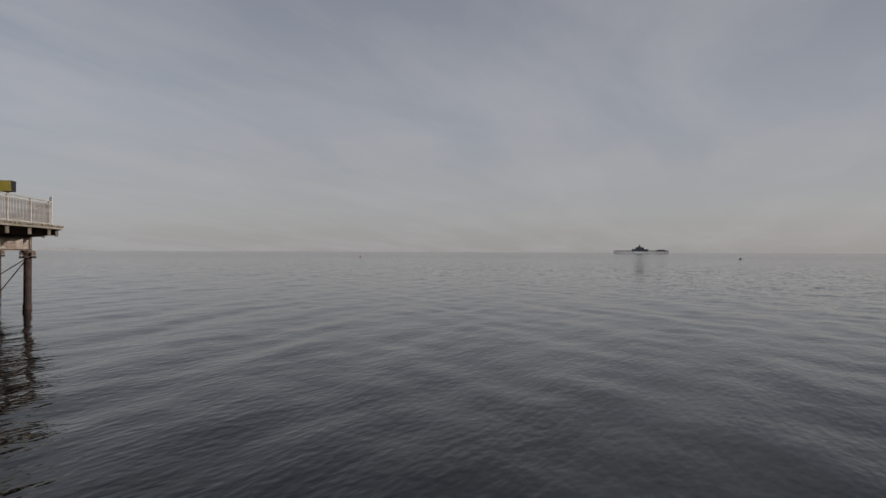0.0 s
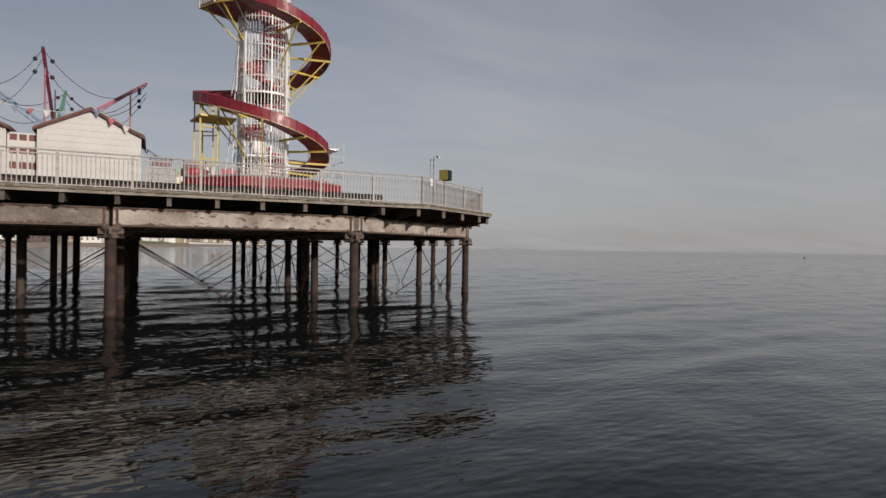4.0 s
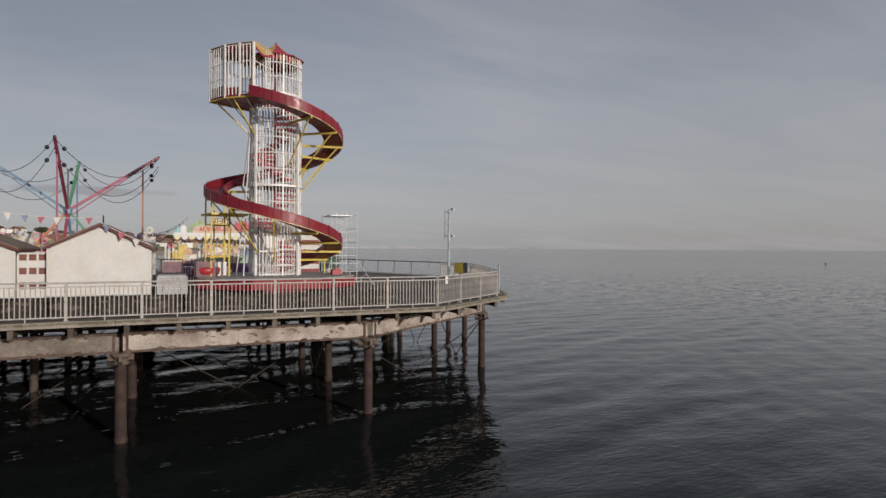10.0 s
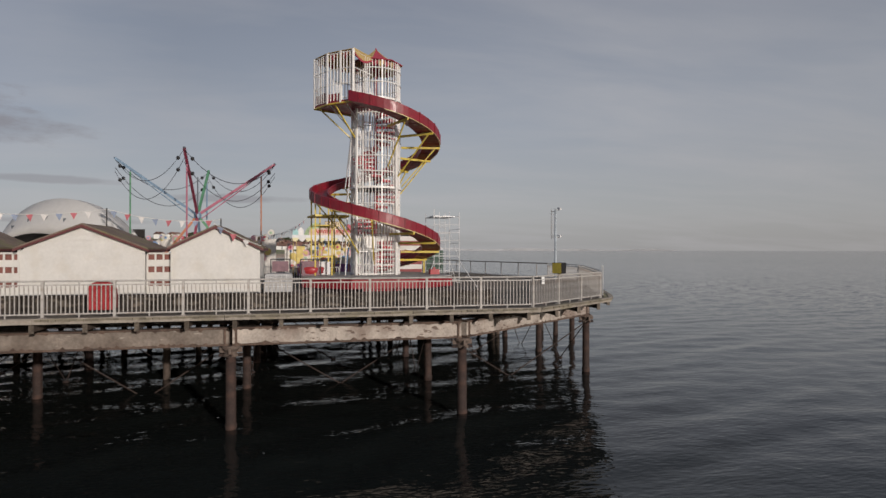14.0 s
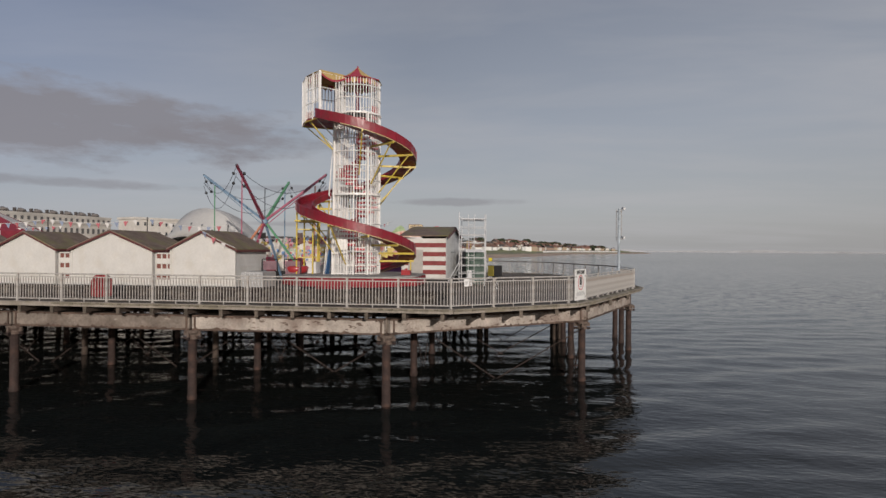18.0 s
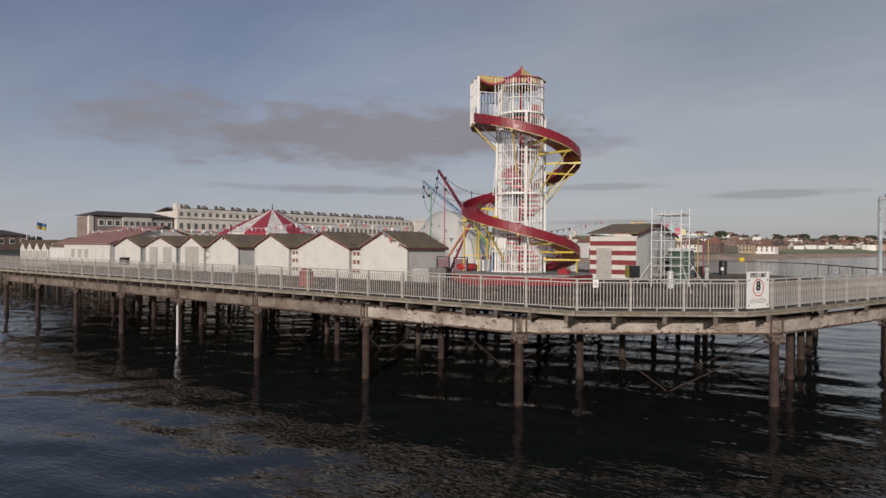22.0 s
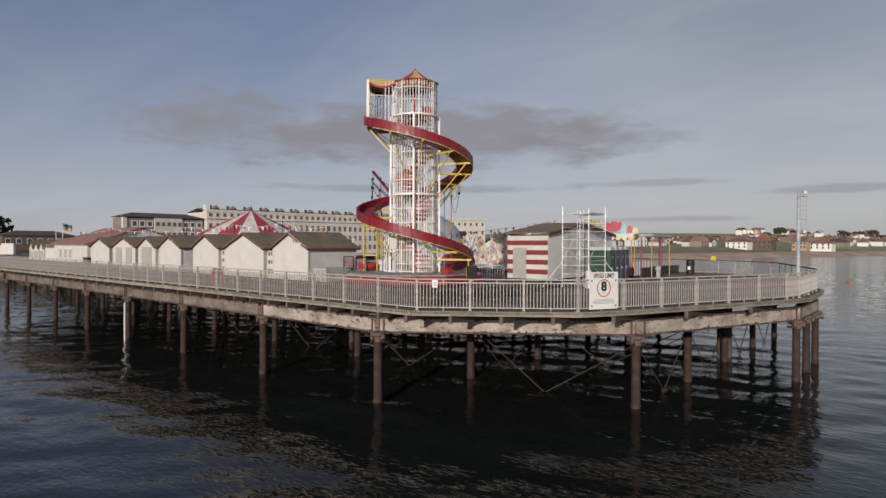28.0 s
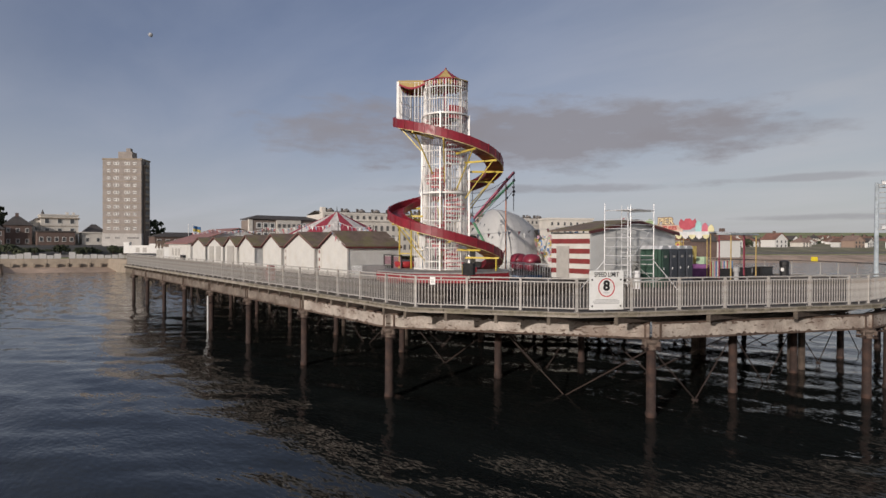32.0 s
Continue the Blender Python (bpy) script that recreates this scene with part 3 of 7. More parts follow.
def girder(a, b, material, w=0.34, inset=0.0):
    a, b = Vector((*a, 0)), Vector((*b, 0))
    d = (b - a).normalized()
    L = (b - a).length - 2 * inset
    ang = math.degrees(math.atan2(d.y, d.x))
    c = (a + b) / 2
    s = Shape()
    zc = (ZG0 + ZG1) / 2
    s.obox((c.x, c.y, zc), (L, w * 0.75, ZG1 - ZG0 - 0.1), ang)
    g_ = part("girder", s, material, pier)
    part("bottom_flange", Shape().obox((c.x, c.y, ZG0 + 0.03), (L, w, 0.06), ang), RUST, g_)
    part("top_flange", Shape().obox((c.x, c.y, ZG1 - 0.03), (L, w, 0.06), ang), RUST, g_)
    for k in (-0.5, 0.5):
        q = c + d * (L * k * 0.97)
        part("end_stiffener", Shape().obox((q.x, q.y, zc), (0.07, w * 0.98, ZG1 - ZG0 - 0.01), ang), RUST, g_)
    # ragged corrosion from both flanges; the top strip also paints in the deck's shadow
    s = Shape()
    n_ = max(12, int(L / 0.08))
    for sg in (-1, 1):
        off = Vector((-d.y, d.x, 0)) * (sg * (w * 0.375 + 0.005))
        for z0, up in ((ZG0 + 0.05, 1), (ZG1 - 0.05, -1)):
            vs = []
            for m_ in range(n_ + 1):
                hh = 0.006 + 0.014 * (0.5 + 0.5 * math.sin(m_ * 0.11 + 5 * L + z0)) ** 3 * rg_.uniform(0.3, 1.6) + 0.10 * rg_.random() ** 6
                p_ = c + d * (L * (m_ / n_ - 0.5) + rg_.uniform(-0.03, 0.03) * (0 < m_ < n_)) + off
                vs += [(p_.x, p_.y, z0), (p_.x, p_.y, z0 + up * hh)]
            s.add(vs, [(2 * m_, 2 * m_ + 2, 2 * m_ + 3, 2 * m_ + 1) for m_ in range(n_)])
    part("corrosion", s, RUST, g_)
    return g_


COLS = [0, -6, -12, -18, -24, -30, -36]
ROWS = [0, -8, -16, -23.6, -30.7, -37.6, -44.5, -51.2]
heads = [(0, 0), (-6, 8.03), (-15.4, 11.78), (-20.6, 11.78), (-30, 8.03), (-36, 0)]
piles = [(c, r) for c in COLS for r in ROWS] + [(c, 8.0) for c in COLS[1:-1]] + [(-15.4, 11.78), (-18, 11.78), (-20.6, 11.78)]
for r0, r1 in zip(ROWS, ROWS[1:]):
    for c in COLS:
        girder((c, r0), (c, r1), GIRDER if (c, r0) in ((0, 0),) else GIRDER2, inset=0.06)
for a, b in zip(heads, heads[1:]):
    girder(a, b, GIRDER, inset=0.10)
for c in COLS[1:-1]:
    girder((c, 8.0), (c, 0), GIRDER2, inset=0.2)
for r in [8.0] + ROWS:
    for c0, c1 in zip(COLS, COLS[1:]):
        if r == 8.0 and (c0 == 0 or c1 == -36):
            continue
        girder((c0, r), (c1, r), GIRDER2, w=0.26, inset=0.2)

shaft = mesh("shaft", Shape().lathe([(0.175, -3.0), (0.175, 0.0), (0.195, 0.05), (0.195, 0.16), (0.172, 0.2), (0.166, 2.5)], 14), IRON, True)
capital = mesh("capital", Shape().lathe([(0.20, 2.42), (0.24, 2.44), (0.24, 2.5), (0.20, 2.53), (0.20, 2.6), (0.30, 2.7), (0.30, 2.797)], 14)
               .box(-0.36, -0.04, 2.56, 0.36, 0.04, 2.74).box(-0.04, -0.36, 2.56, 0.04, 0.36, 2.74), CRUST)
lug = mesh("lug", Shape().tube([(0.18, 0, 2.47), (0.38, 0, 2.47)], 0.055, 8), IRON)
for px, py in piles:
    p = thing("pier_pile", "round rust-brown cast iron pile with flared capital", "pile", (px, py, 0), rnd.choice((0, 90)), group="pier piles")
    part("shaft", shaft, None, p)
    part("capital", capital, None, p)
    if px > -7 or py > 7:
        for k in range(4):
            o = part("lug", lug, None, p)
            o.matrix_basis = pose(0, 0, 0, 0, 0, 90 * k)

# extra timber piles set back between the iron ones, to darken the view beneath
timber_pile = mesh("shaft", Shape().lathe([(0.17, -3.0), (0.16, 3.42)], 9), JOIST, True)
for c0, c1 in zip(COLS[1:], COLS[2:]):
    for r0, r1 in zip(ROWS[1:], ROWS[2:]):
        t = thing("timber_pile", "extra dark tarred timber pile added under the deck", "pile", ((c0 + c1) / 2 + rnd.uniform(-0.6, 0.6), (r0 + r1) / 2 + rnd.uniform(-0.8, 0.8), 0), rnd.uniform(0, 90), group="timber piles")
        part("shaft", timber_pile, None, t)

# clusters of timber fender piles under the pier head
for px, py in ((-19.2, 2.5), (-19.2, 7.6)):
    t = thing("fender_cluster", "cluster of dark timber fender piles under the deck", "fender", (px, py, 0), group="fender clusters")
    for dx, dy in ((-0.26, -0.24), (0.26, -0.1), (-0.05, 0.28)):
        part("fender_post", Shape().lathe([(0.17, -3), (0.16, 3.4)], 9, (dx, dy)), JOIST, t)
    part("waling", Shape().beam((-0.5, 0, 2.4), (0.5, 0, 2.4), 0.2, 0.25), JOIST, t)

# tie rods: a V between neighbouring piles, meeting near the water
rod_r = 0.026


def vbrace(a, b):
    a, b = Vector((*a, 2.45)), Vector((*b, 2.45))
    mid = (a + b) / 2
    mid.z = rnd.uniform(-0.3, 0.25)
    t = thing("tie_rods", "pair of thin rusty iron tie rods between piles", "brace", (mid.x, mid.y, 0), group="tie rods")
    for q in (a, b):
        s = Shape().tube([q - mid * 1.0 + Vector((0, 0, mid.z)), Vector((0, 0, mid.z)) + (mid - q).normalized() * 0.25], rod_r, 6)
        part("rod", s, ROD, t)
    part("ring", Shape().lathe([(0.08, mid.z - 0.04), (0.13, mid.z - 0.04), (0.13, mid.z + 0.04), (0.08, mid.z + 0.04)], 10), IRON, t)


for c in COLS[1:-1]:
    for r0, r1 in zip(([8.0] if c not in (0, -36) else []) + ROWS, ([0] if c not in (0, -36) else []) + ROWS[1:]):
        if r0 > -60 or c > -10:
            vbrace((c, r0), (c, r1))
for r in [8.0] + ROWS[:8]:
    for c0, c1 in zip(COLS[1:], COLS[2:-1]):
        if r > -30:
            vbrace((c0, r), (c1, r))

# ---------------------------------------------------------------- railings
H_RAIL = 1.13


def rail_panel(L, nb):
    """One length of railing along x from a post at 0."""
    p = thing("railing_panel", "grey galvanised railing panel with upright bars", "railing", group="pier railings")
    part("post", Shape().box(-0.04, -0.04, 0, 0.04, 0.04, H_RAIL + 0.02).box(-0.08, -0.08, 0, 0.08, 0.08, 0.02), RAIL, p)
    part("top_rail", Shape().tube([(0.04, 0, H_RAIL), (L - 0.04, 0, H_RAIL)], 0.028, 8), RAIL, p)
    part("upper_rail", Shape().box(0.04, -0.02, H_RAIL - 0.14, L - 0.04, 0.02, H_RAIL - 0.10), RAIL, p)
    part("lower_rail", Shape().box(0.04, -0.02, 0.10, L - 0.04, 0.02, 0.14), RAIL, p)
    part("foot", Shape().box(L / 2 - 0.018, -0.018, 0, L / 2 + 0.018, 0.018, 0.10), RAIL, p)
    part("spacer", Shape().box(L / 2 - 0.02, -0.015, H_RAIL - 0.10, L / 2 + 0.02, 0.015, H_RAIL - 0.02), RAIL, p)
    one = mesh("baluster", Shape().box(-0.0135, -0.0135, 0.14, 0.0135, 0.0135, H_RAIL - 0.14), RAIL)
    for k in range(nb):
        part("baluster", one, None, p).location = (L * (k + 1) / (nb + 1), 0, 0)
    return p


def open_panel(L):
    """One length of open railing: slim posts under a dark weathered top rail."""
    p = thing("open_railing", "open railing with slim grey posts and brown top rail", "railing", group="open pier railings")
    part("post", Shape().box(-0.025, -0.025, 0, 0.025, 0.025, H_RAIL - 0.03), RAIL, p)
    part("top_rail", Shape().box(0.0, -0.045, H_RAIL - 0.05, L, 0.045, H_RAIL + 0.02), ENDGRAIN, p)
    part("lower_rail", Shape().tube([(0.03, 0, 0.12), (L - 0.03, 0, 0.12)], 0.014, 5), RAIL, p)
    return p


made = {}
for seg_, ((xa, ya), (xb, yb)) in enumerate(zip(RAILS, RAILS[1:])):
    L = math.hypot(xb - xa, yb - ya)
    n = round(L / 1.98)
    for k in range(n):
        f = k / n
        qx, qy = xa + (xb - xa) * f, ya + (yb - ya) * f
        key = (seg_ > 5, round(L / n, 3))
        m = pose(qx, qy, DECK + 0.005, 0, 0, math.degrees(math.atan2(yb - ya, xb - xa)))
        if key not in made:
            made[key] = place(open_panel(L / n) if seg_ > 5 else rail_panel(L / n, 15), m)
        else:
            copy_thing(made[key], m)

# ---------------------------------------------------------------- helter skelter
HX, HY, PT = -4.86, -2.58, 4.93
hs = thing("helter_skelter", "tall white barred helter skelter tower with striped canopy", "fairground ride", (HX, HY, 0), group="")


def ring(r, z, t=0.03, n=32, a0=0.0, a1=360.0):
    return [(r * math.cos(radians(a0 + (a1 - a0) * k / n)), r * math.sin(radians(a0 + (a1 - a0) * k / n)), z) for k in range(n + 1)]


# platform
oct_ = [(3.35 * math.cos(radians(22.5 + 45 * k)), 3.35 * math.sin(radians(22.5 + 45 * k))) for k in range(8)]
part("platform_floor", Shape().prism(oct_, PT - 0.06, PT), mat("grey platform sheet", (0.28, 0.27, 0.26), 0.7), hs)
for k in range(8):
    (xa, ya), (xb, yb) = oct_[k], oct_[(k + 1) % 8]
    part("skirt_panel", Shape().beam((xa, ya, PT - 0.26), (xb, yb, PT - 0.26), 0.05, 0.38), SKIRT, hs)
for xx, yy in oct_ + [(0.5 * a, 0.5 * b) for a, b in oct_]:
    part("jack_leg", Shape().lathe([(0.14, 4.4), (0.14, 4.43), (0.05, 4.45), (0.05, PT - 0.07)], 8, (xx * 0.94, yy * 0.94)), DARK, hs)

part("drop_panel", Shape().slab([(3.1, -0.9, PT - 0.42), (3.1, 0.7, PT - 0.42), (3.1, 0.5, PT - 0.82), (3.1, -0.7, PT - 0.82)], (0.06, 0, 0)), SKIRT, hs)
# cage bars and hoops
RT = 1.05
ZC = 12.38
bar = mesh("cage_bar", Shape().tube([(RT, 0, PT), (RT, 0, 13.98)], 0.0175, 5), WHITE)
stout = mesh("cage_bar", Shape().box(RT - 0.025, -0.028, PT, RT + 0.025, 0.028, 13.98), WHITE)
for k in range(48):
    part("cage_bar", stout if k % 6 == 1 else bar, None, hs).matrix_basis = pose(0, 0, 0, 0, 0, 7.5 * k)
for z in (PT + 0.06, 5.35, 6.0, 6.62, 7.28, 7.95, 9.3, 9.95, 10.6, 11.18, 11.75, 13.05, 13.62):
    part("hoop", Shape().tube(ring(RT + 0.025, z), 0.024, 5, False), WHITE, hs)
for z, h in ((8.58, 0.09), (ZC - 0.05, 0.08)):
    part("hoop", Shape().lathe([(RT - 0.03, z), (RT + 0.07, z), (RT + 0.07, z + h), (RT - 0.03, z + h), (RT - 0.03, z)], 32), WHITE, hs)
for a in (40, 130, 220, 310):
    c, w = math.cos(radians(a)), math.sin(radians(a))
    part("corner_post", Shape().beam((1.19 * c, 1.19 * w, PT), (1.16 * c, 1.16 * w, ZC), 0.085), WHITE, hs)
    part("post_cleat", Shape().beam((1.0 * c, 1.0 * w, 8.64), (1.24 * c, 1.24 * w, 8.64), 0.12), WHITE, hs)
# spiral stair inside: thick red treads with pale nosings round a red pole
part("centre_pole", Shape().lathe([(0.065, PT), (0.065, 13.9)], 12), SKIRT, hs)
a0 = radians(26)
r0_, r1_ = 0.07, 0.98
edge_ = [(r0_ * math.cos(-a0 / 2), r0_ * math.sin(-a0 / 2)), (r1_ * math.cos(-a0 / 2), r1_ * math.sin(-a0 / 2)), (r1_ * math.cos(a0 / 2), r1_ * math.sin(a0 / 2)), (r0_ * math.cos(a0 / 2), r0_ * math.sin(a0 / 2))]
tread_me = mesh("stair_tread", Shape().slab([(*p, -0.085) for p in edge_], (0, 0, 0.115)), TREAD)
nosing_me = mesh("nosing", Shape().tube([(0.08 * math.cos(-a0 / 2), 0.08 * math.sin(-a0 / 2), 0.03), (0.95 * math.cos(-a0 / 2), 0.95 * math.sin(-a0 / 2), 0.03), (0.985 * math.cos(a0 / 2), 0.985 * math.sin(a0 / 2), 0.03)], 0.026, 6), WHITE)
for k in range(36):
    t_ = part("stair_tread", tread_me, None, hs)
    t_.matrix_basis = pose(0, 0, PT + 0.2 * (k + 1), 0, 0, -26 * k + 154.5)
    part("nosing", nosing_me, None, t_, "white painted nosing")
hand_ = [(0.92 * math.cos(radians(-13 * k + 154.5)), 0.92 * math.sin(radians(-13 * k + 154.5)), PT + 1.1 + 0.1 * k) for k in range(66)]
part("stair_rail", Shape().tube(hand_, 0.02, 5), WHITE, hs)
# landing at the top of the stair
part("top_floor", Shape().prism([(0.98 * math.cos(radians(a)), 0.98 * math.sin(radians(a))) for a in range(-150, 61, 15)], 12.1, 12.14), TREAD, hs)
part("stair_screen", Shape().prism([(0.97 * math.cos(radians(a)), 0.97 * math.sin(radians(a))) for a in range(60, 181, 10)] + [(0.94 * math.cos(radians(a)), 0.94 * math.sin(radians(a))) for a in range(180, 59, -10)], 12.14, 12.75), TREAD, hs)

# canopy: eight flared panels with a scalloped edge
for k in range(8):
    am = radians(5 + 45 * k)
    a1, a2 = am - radians(22.5), am + radians(22.5)
    col = (ROOFR, ROOFY)[k % 2]
    s = Shape()
    prev = [(0, 0, 14.72), (0, 0, 14.72)]
    for rr, zz in ((0.32, 14.44), (0.72, 14.16), (RT + 0.10, 13.98)):
        cur = [(rr * math.cos(a), rr * math.sin(a), zz) for a in (a1, a2)]
        s.slab([prev[0], cur[0], cur[1], prev[1]] if prev[0] != prev[1] else [prev[0], cur[0], cur[1]], (0, 0, -0.02))
        prev = cur
    part("canopy_panel", s, col, hs)
    part("canopy_rim", Shape().tube([prev[0], prev[1]], 0.028, 5), (ROOFR, ROOFR, ROOFY)[k % 3], hs)
    for j in range(3):
        b1, b2 = a1 + (a2 - a1) * j / 3, a1 + (a2 - a1) * (j + 1) / 3
        bm_ = (b1 + b2) / 2
        rr = RT - 0.05
        s = Shape().slab([(rr * math.cos(b1), rr * math.sin(b1), 13.98), (rr * math.cos(b1), rr * math.sin(b1), 13.80), (rr * math.cos(bm_), rr * math.sin(bm_), 13.70), (rr * math.cos(b2), rr * math.sin(b2), 13.80), (rr * math.cos(b2), rr * math.sin(b2), 13.98)], (-0.012 * math.cos(am), -0.012 * math.sin(am), 0))
        part("valance", s, col if j != 1 else (ROOFY, ROOFR)[k % 2], hs)
part("finial", Shape().lathe([(0.03, 14.68), (0.05, 14.71), (0.01, 14.77)], 8), ROOFR, hs)

# launch balcony: an angled bay standing out from the top of the tower
ZB = 12.02
BAY = [(-0.75, -0.9), (0.22, -2.62), (1.15, -2.12), (1.62, -1.62), (2.02, -1.15), (1.02, -0.30)]


def along(a, b, f):
    return (a[0] + (b[0] - a[0]) * f, a[1] + (b[1] - a[1]) * f)


part("balcony_floor", Shape().prism(BAY, ZB - 0.09, ZB), RED, hs)
part("floor_rim", Shape().tube([(*p, ZB - 0.11) for p in BAY[:5]], 0.035, 5), YELLOW, hs)
bay_bar = mesh("balcony_bar", Shape().tube([(0, 0, ZB), (0, 0, 13.95)], 0.021, 5), WHITE)
bay_post = mesh("balcony_post", Shape().box(-0.03, -0.03, ZB - 0.1, 0.03, 0.03, 14.0), WHITE)
high_bar = mesh("balcony_bar", Shape().tube([(0, 0, 12.62), (0, 0, 13.95)], 0.021, 5), WHITE)
for i, (a, b) in enumerate(zip(BAY, BAY[1:])):
    L = math.hypot(b[0] - a[0], b[1] - a[1])
    n_ = max(3, round(L / 0.155))
    ang = math.degrees(math.atan2(b[1] - a[1], b[0] - a[0]))
    if i > 0:
        part("balcony_post", bay_post, None, hs).matrix_basis = pose(a[0], a[1], 0, 0, 0, ang)
    for j in range(1, n_):
        f = j / n_
        if i == 4 and f < 0.55:
            continue
        q = along(a, b, f)
        part("balcony_bar", high_bar if i == 3 else bay_bar, None, hs).location = (q[0], q[1], 0)
    for z in ((12.68, 13.28, 13.93) if i < 4 else (13.28, 13.93)):
        part("balcony_rail", Shape().tube([(*a, z), (*b, z)], 0.02, 5), WHITE, hs)
    if i < 3:
        hk = 0.40 if i < 2 else 0.3
        q, u = along(a, b, 0.02), along(a, b, 0.98)
        part("kick_panel", Shape().beam((q[0] * 0.98, q[1] * 0.98, ZB + hk / 2), (u[0] * 0.98, u[1] * 0.98, ZB + hk / 2), 0.03, hk), RED, hs)
    # drooping canopy cloth with a two-coloured valance
    mid = (0.62, -1.0, 14.16)
    part("canopy_panel", Shape().slab([(*a, 14.02), (*b, 14.02), mid], (0, 0, -0.02)), ROOFY, hs)
    if i == 4:
        q = [along(a, b, u / 6) for u in range(7)]
        dip = [14.03 - 0.10 - 0.22 * math.sin(math.pi * u / 6) for u in range(7)]
        part("valance", Shape().slab([(*a, 14.04), (*b, 14.04)] + [(*q[u], dip[u]) for u in range(6, -1, -1)], (0.01, 0.012, 0)), ROOFY, hs)
        part("valance_trim", Shape().slab([(*q[u], dip[u]) for u in range(7)] + [(*q[u], dip[u] - 0.09) for u in range(6, -1, -1)], (0.012, 0.014, 0)), ROOFR, hs)
        continue
    m_ = max(2, round(L / 0.3))
    for j in range(m_):
        p, q = along(a, b, j / m_), along(a, b, (j + 1) / m_)
        c_ = along(p, q, 0.5)
        nx, ny = (b[1] - a[1]) / L * 0.012, -(b[0] - a[0]) / L * 0.012
        part("valance", Shape().slab([(v_[0] * 0.95, v_[1] * 0.95, z_) for v_, z_ in ((p, 13.99), (p, 13.84), (c_, 13.70), (q, 13.84), (q, 13.99))], (-nx, -ny, 0)), (ROOFR, ROOFY)[j % 2], hs)
bp0 = BAY[4]
part("balcony_post", Shape().obox((bp0[0], bp0[1], 12.98), (0.05, 0.11, 2.0), 40), WHITE, hs)
for p, z in (((0.45, -2.45), 10.75), ((1.35, -1.85), 10.6)):
    c = Vector((p[0], p[1], 0)).normalized()
    part("balcony_strut", Shape().beam((p[0], p[1], ZB - 0.1), (c.x * 1.1, c.y * 1.1, z), 0.05), YELLOW, hs)
for p, z in (((1.0, -2.0), 10.9), ((1.7, -1.4), 11.1)):
    c = Vector((p[0], p[1], 0)).normalized()
    part("balcony_strut", Shape().beam((p[0], p[1], ZB - 0.1), (c.x * 1.1, c.y * 1.1, z), 0.035), WHITE, hs)
# white raking tubes spread over the middle ring
for (ax_, ay_, az_), feet in (((0.35, -1.08, 10.95), ((0.1, -1.32), (0.55, -1.2), (1.02, -0.75))), ((0.2, -1.2, 8.6), ((-0.1, -1.55), (0.75, -1.35))), ((-0.55, -0.98, 10.9), ((-0.8, -1.1), (-0.3, -1.3)))):
    for fx_, fy_ in feet:
        part("raking_tube", Shape().tube([(fx_, fy_, 8.6 if az_ > 9 else PT), (ax_, ay_, az_)], 0.021, 6), WHITE, hs)

# slide
PITCH, TH0, TH1 = 4.46, -33.0, 529.0
RI, RO = 2.02, 2.80


def slide_z(th):
    return 10.50 - PITCH * (th - 81.0) / 360.0


def slide_strip(prof, lo, hi, n):
    """Sweeps a closed (radius, height) profile along the helix."""
    s = Shape()
    k = len(prof)
    vs = []
    for i in range(n + 1):
        th = lo + (hi - lo) * i / n
        c, w, z = math.cos(radians(th)), math.sin(radians(th)), slide_z(th)
        o = 0.46 * (max(0.0, 8.0 - th) / 53.0) ** 1.4
        vs += [((r - o) * c, (r - o) * w, z + h) for r, h in prof]
    fs = [(i * k + j, i * k + (j + 1) % k, (i + 1) * k + (j + 1) % k, (i + 1) * k + j) for i in range(n) for j in range(k)]
    fs += [tuple(range(k))[::-1], tuple(n * k + j for j in range(k))]
    return s.add(vs, fs)


prof = [(RI, 0.0), (RO, 0.0), (RO, 0.40), (RO - 0.04, 0.42), (RO - 0.07, 0.39), (RO - 0.07, 0.09), (RI + 0.07, 0.09), (RI + 0.07, 0.30), (RI + 0.035, 0.33), (RI, 0.30)]
slide = thing("spiral_slide", "glossy red spiral slide with yellow supports", "slide", (HX, HY, 0))
nsec = 26
for k in range(nsec):
    lo, hi = TH0 + (TH1 - TH0) * k / nsec, TH0 + (TH1 - TH0) * (k + 1) / nsec
    part("slide_section", slide_strip(prof, lo + 0.1, hi - 0.1, 4), RED, slide)
    part("joint_flange", slide_strip([(r + (0.025 if r > 2.4 else -0.025), h + (0.015 if h > 0.3 else -0.012)) for r, h in prof[:4]] + [(RO - 0.02, 0.40), (RO - 0.02, 0.02), (RI, 0.02)], hi - 0.55, hi + 0.55, 1), RED, slide)
    part("side_rib", slide_strip([(RO - 0.01, 0.0), (RO + 0.014, 0.0), (RO + 0.014, 0.40), (RO - 0.01, 0.40)], (lo + hi) / 2 - 0.3, (lo + hi) / 2 + 0.3, 1), RED, slide)
part("edge_strip", slide_strip([(RO - 0.02, -0.022), (RO + 0.006, -0.022), (RO + 0.006, 0.004), (RO - 0.02, 0.004)], 0, TH1, 150), mat("pale yellow edge", (0.6, 0.52, 0.25), 0.5), slide)
th = 20
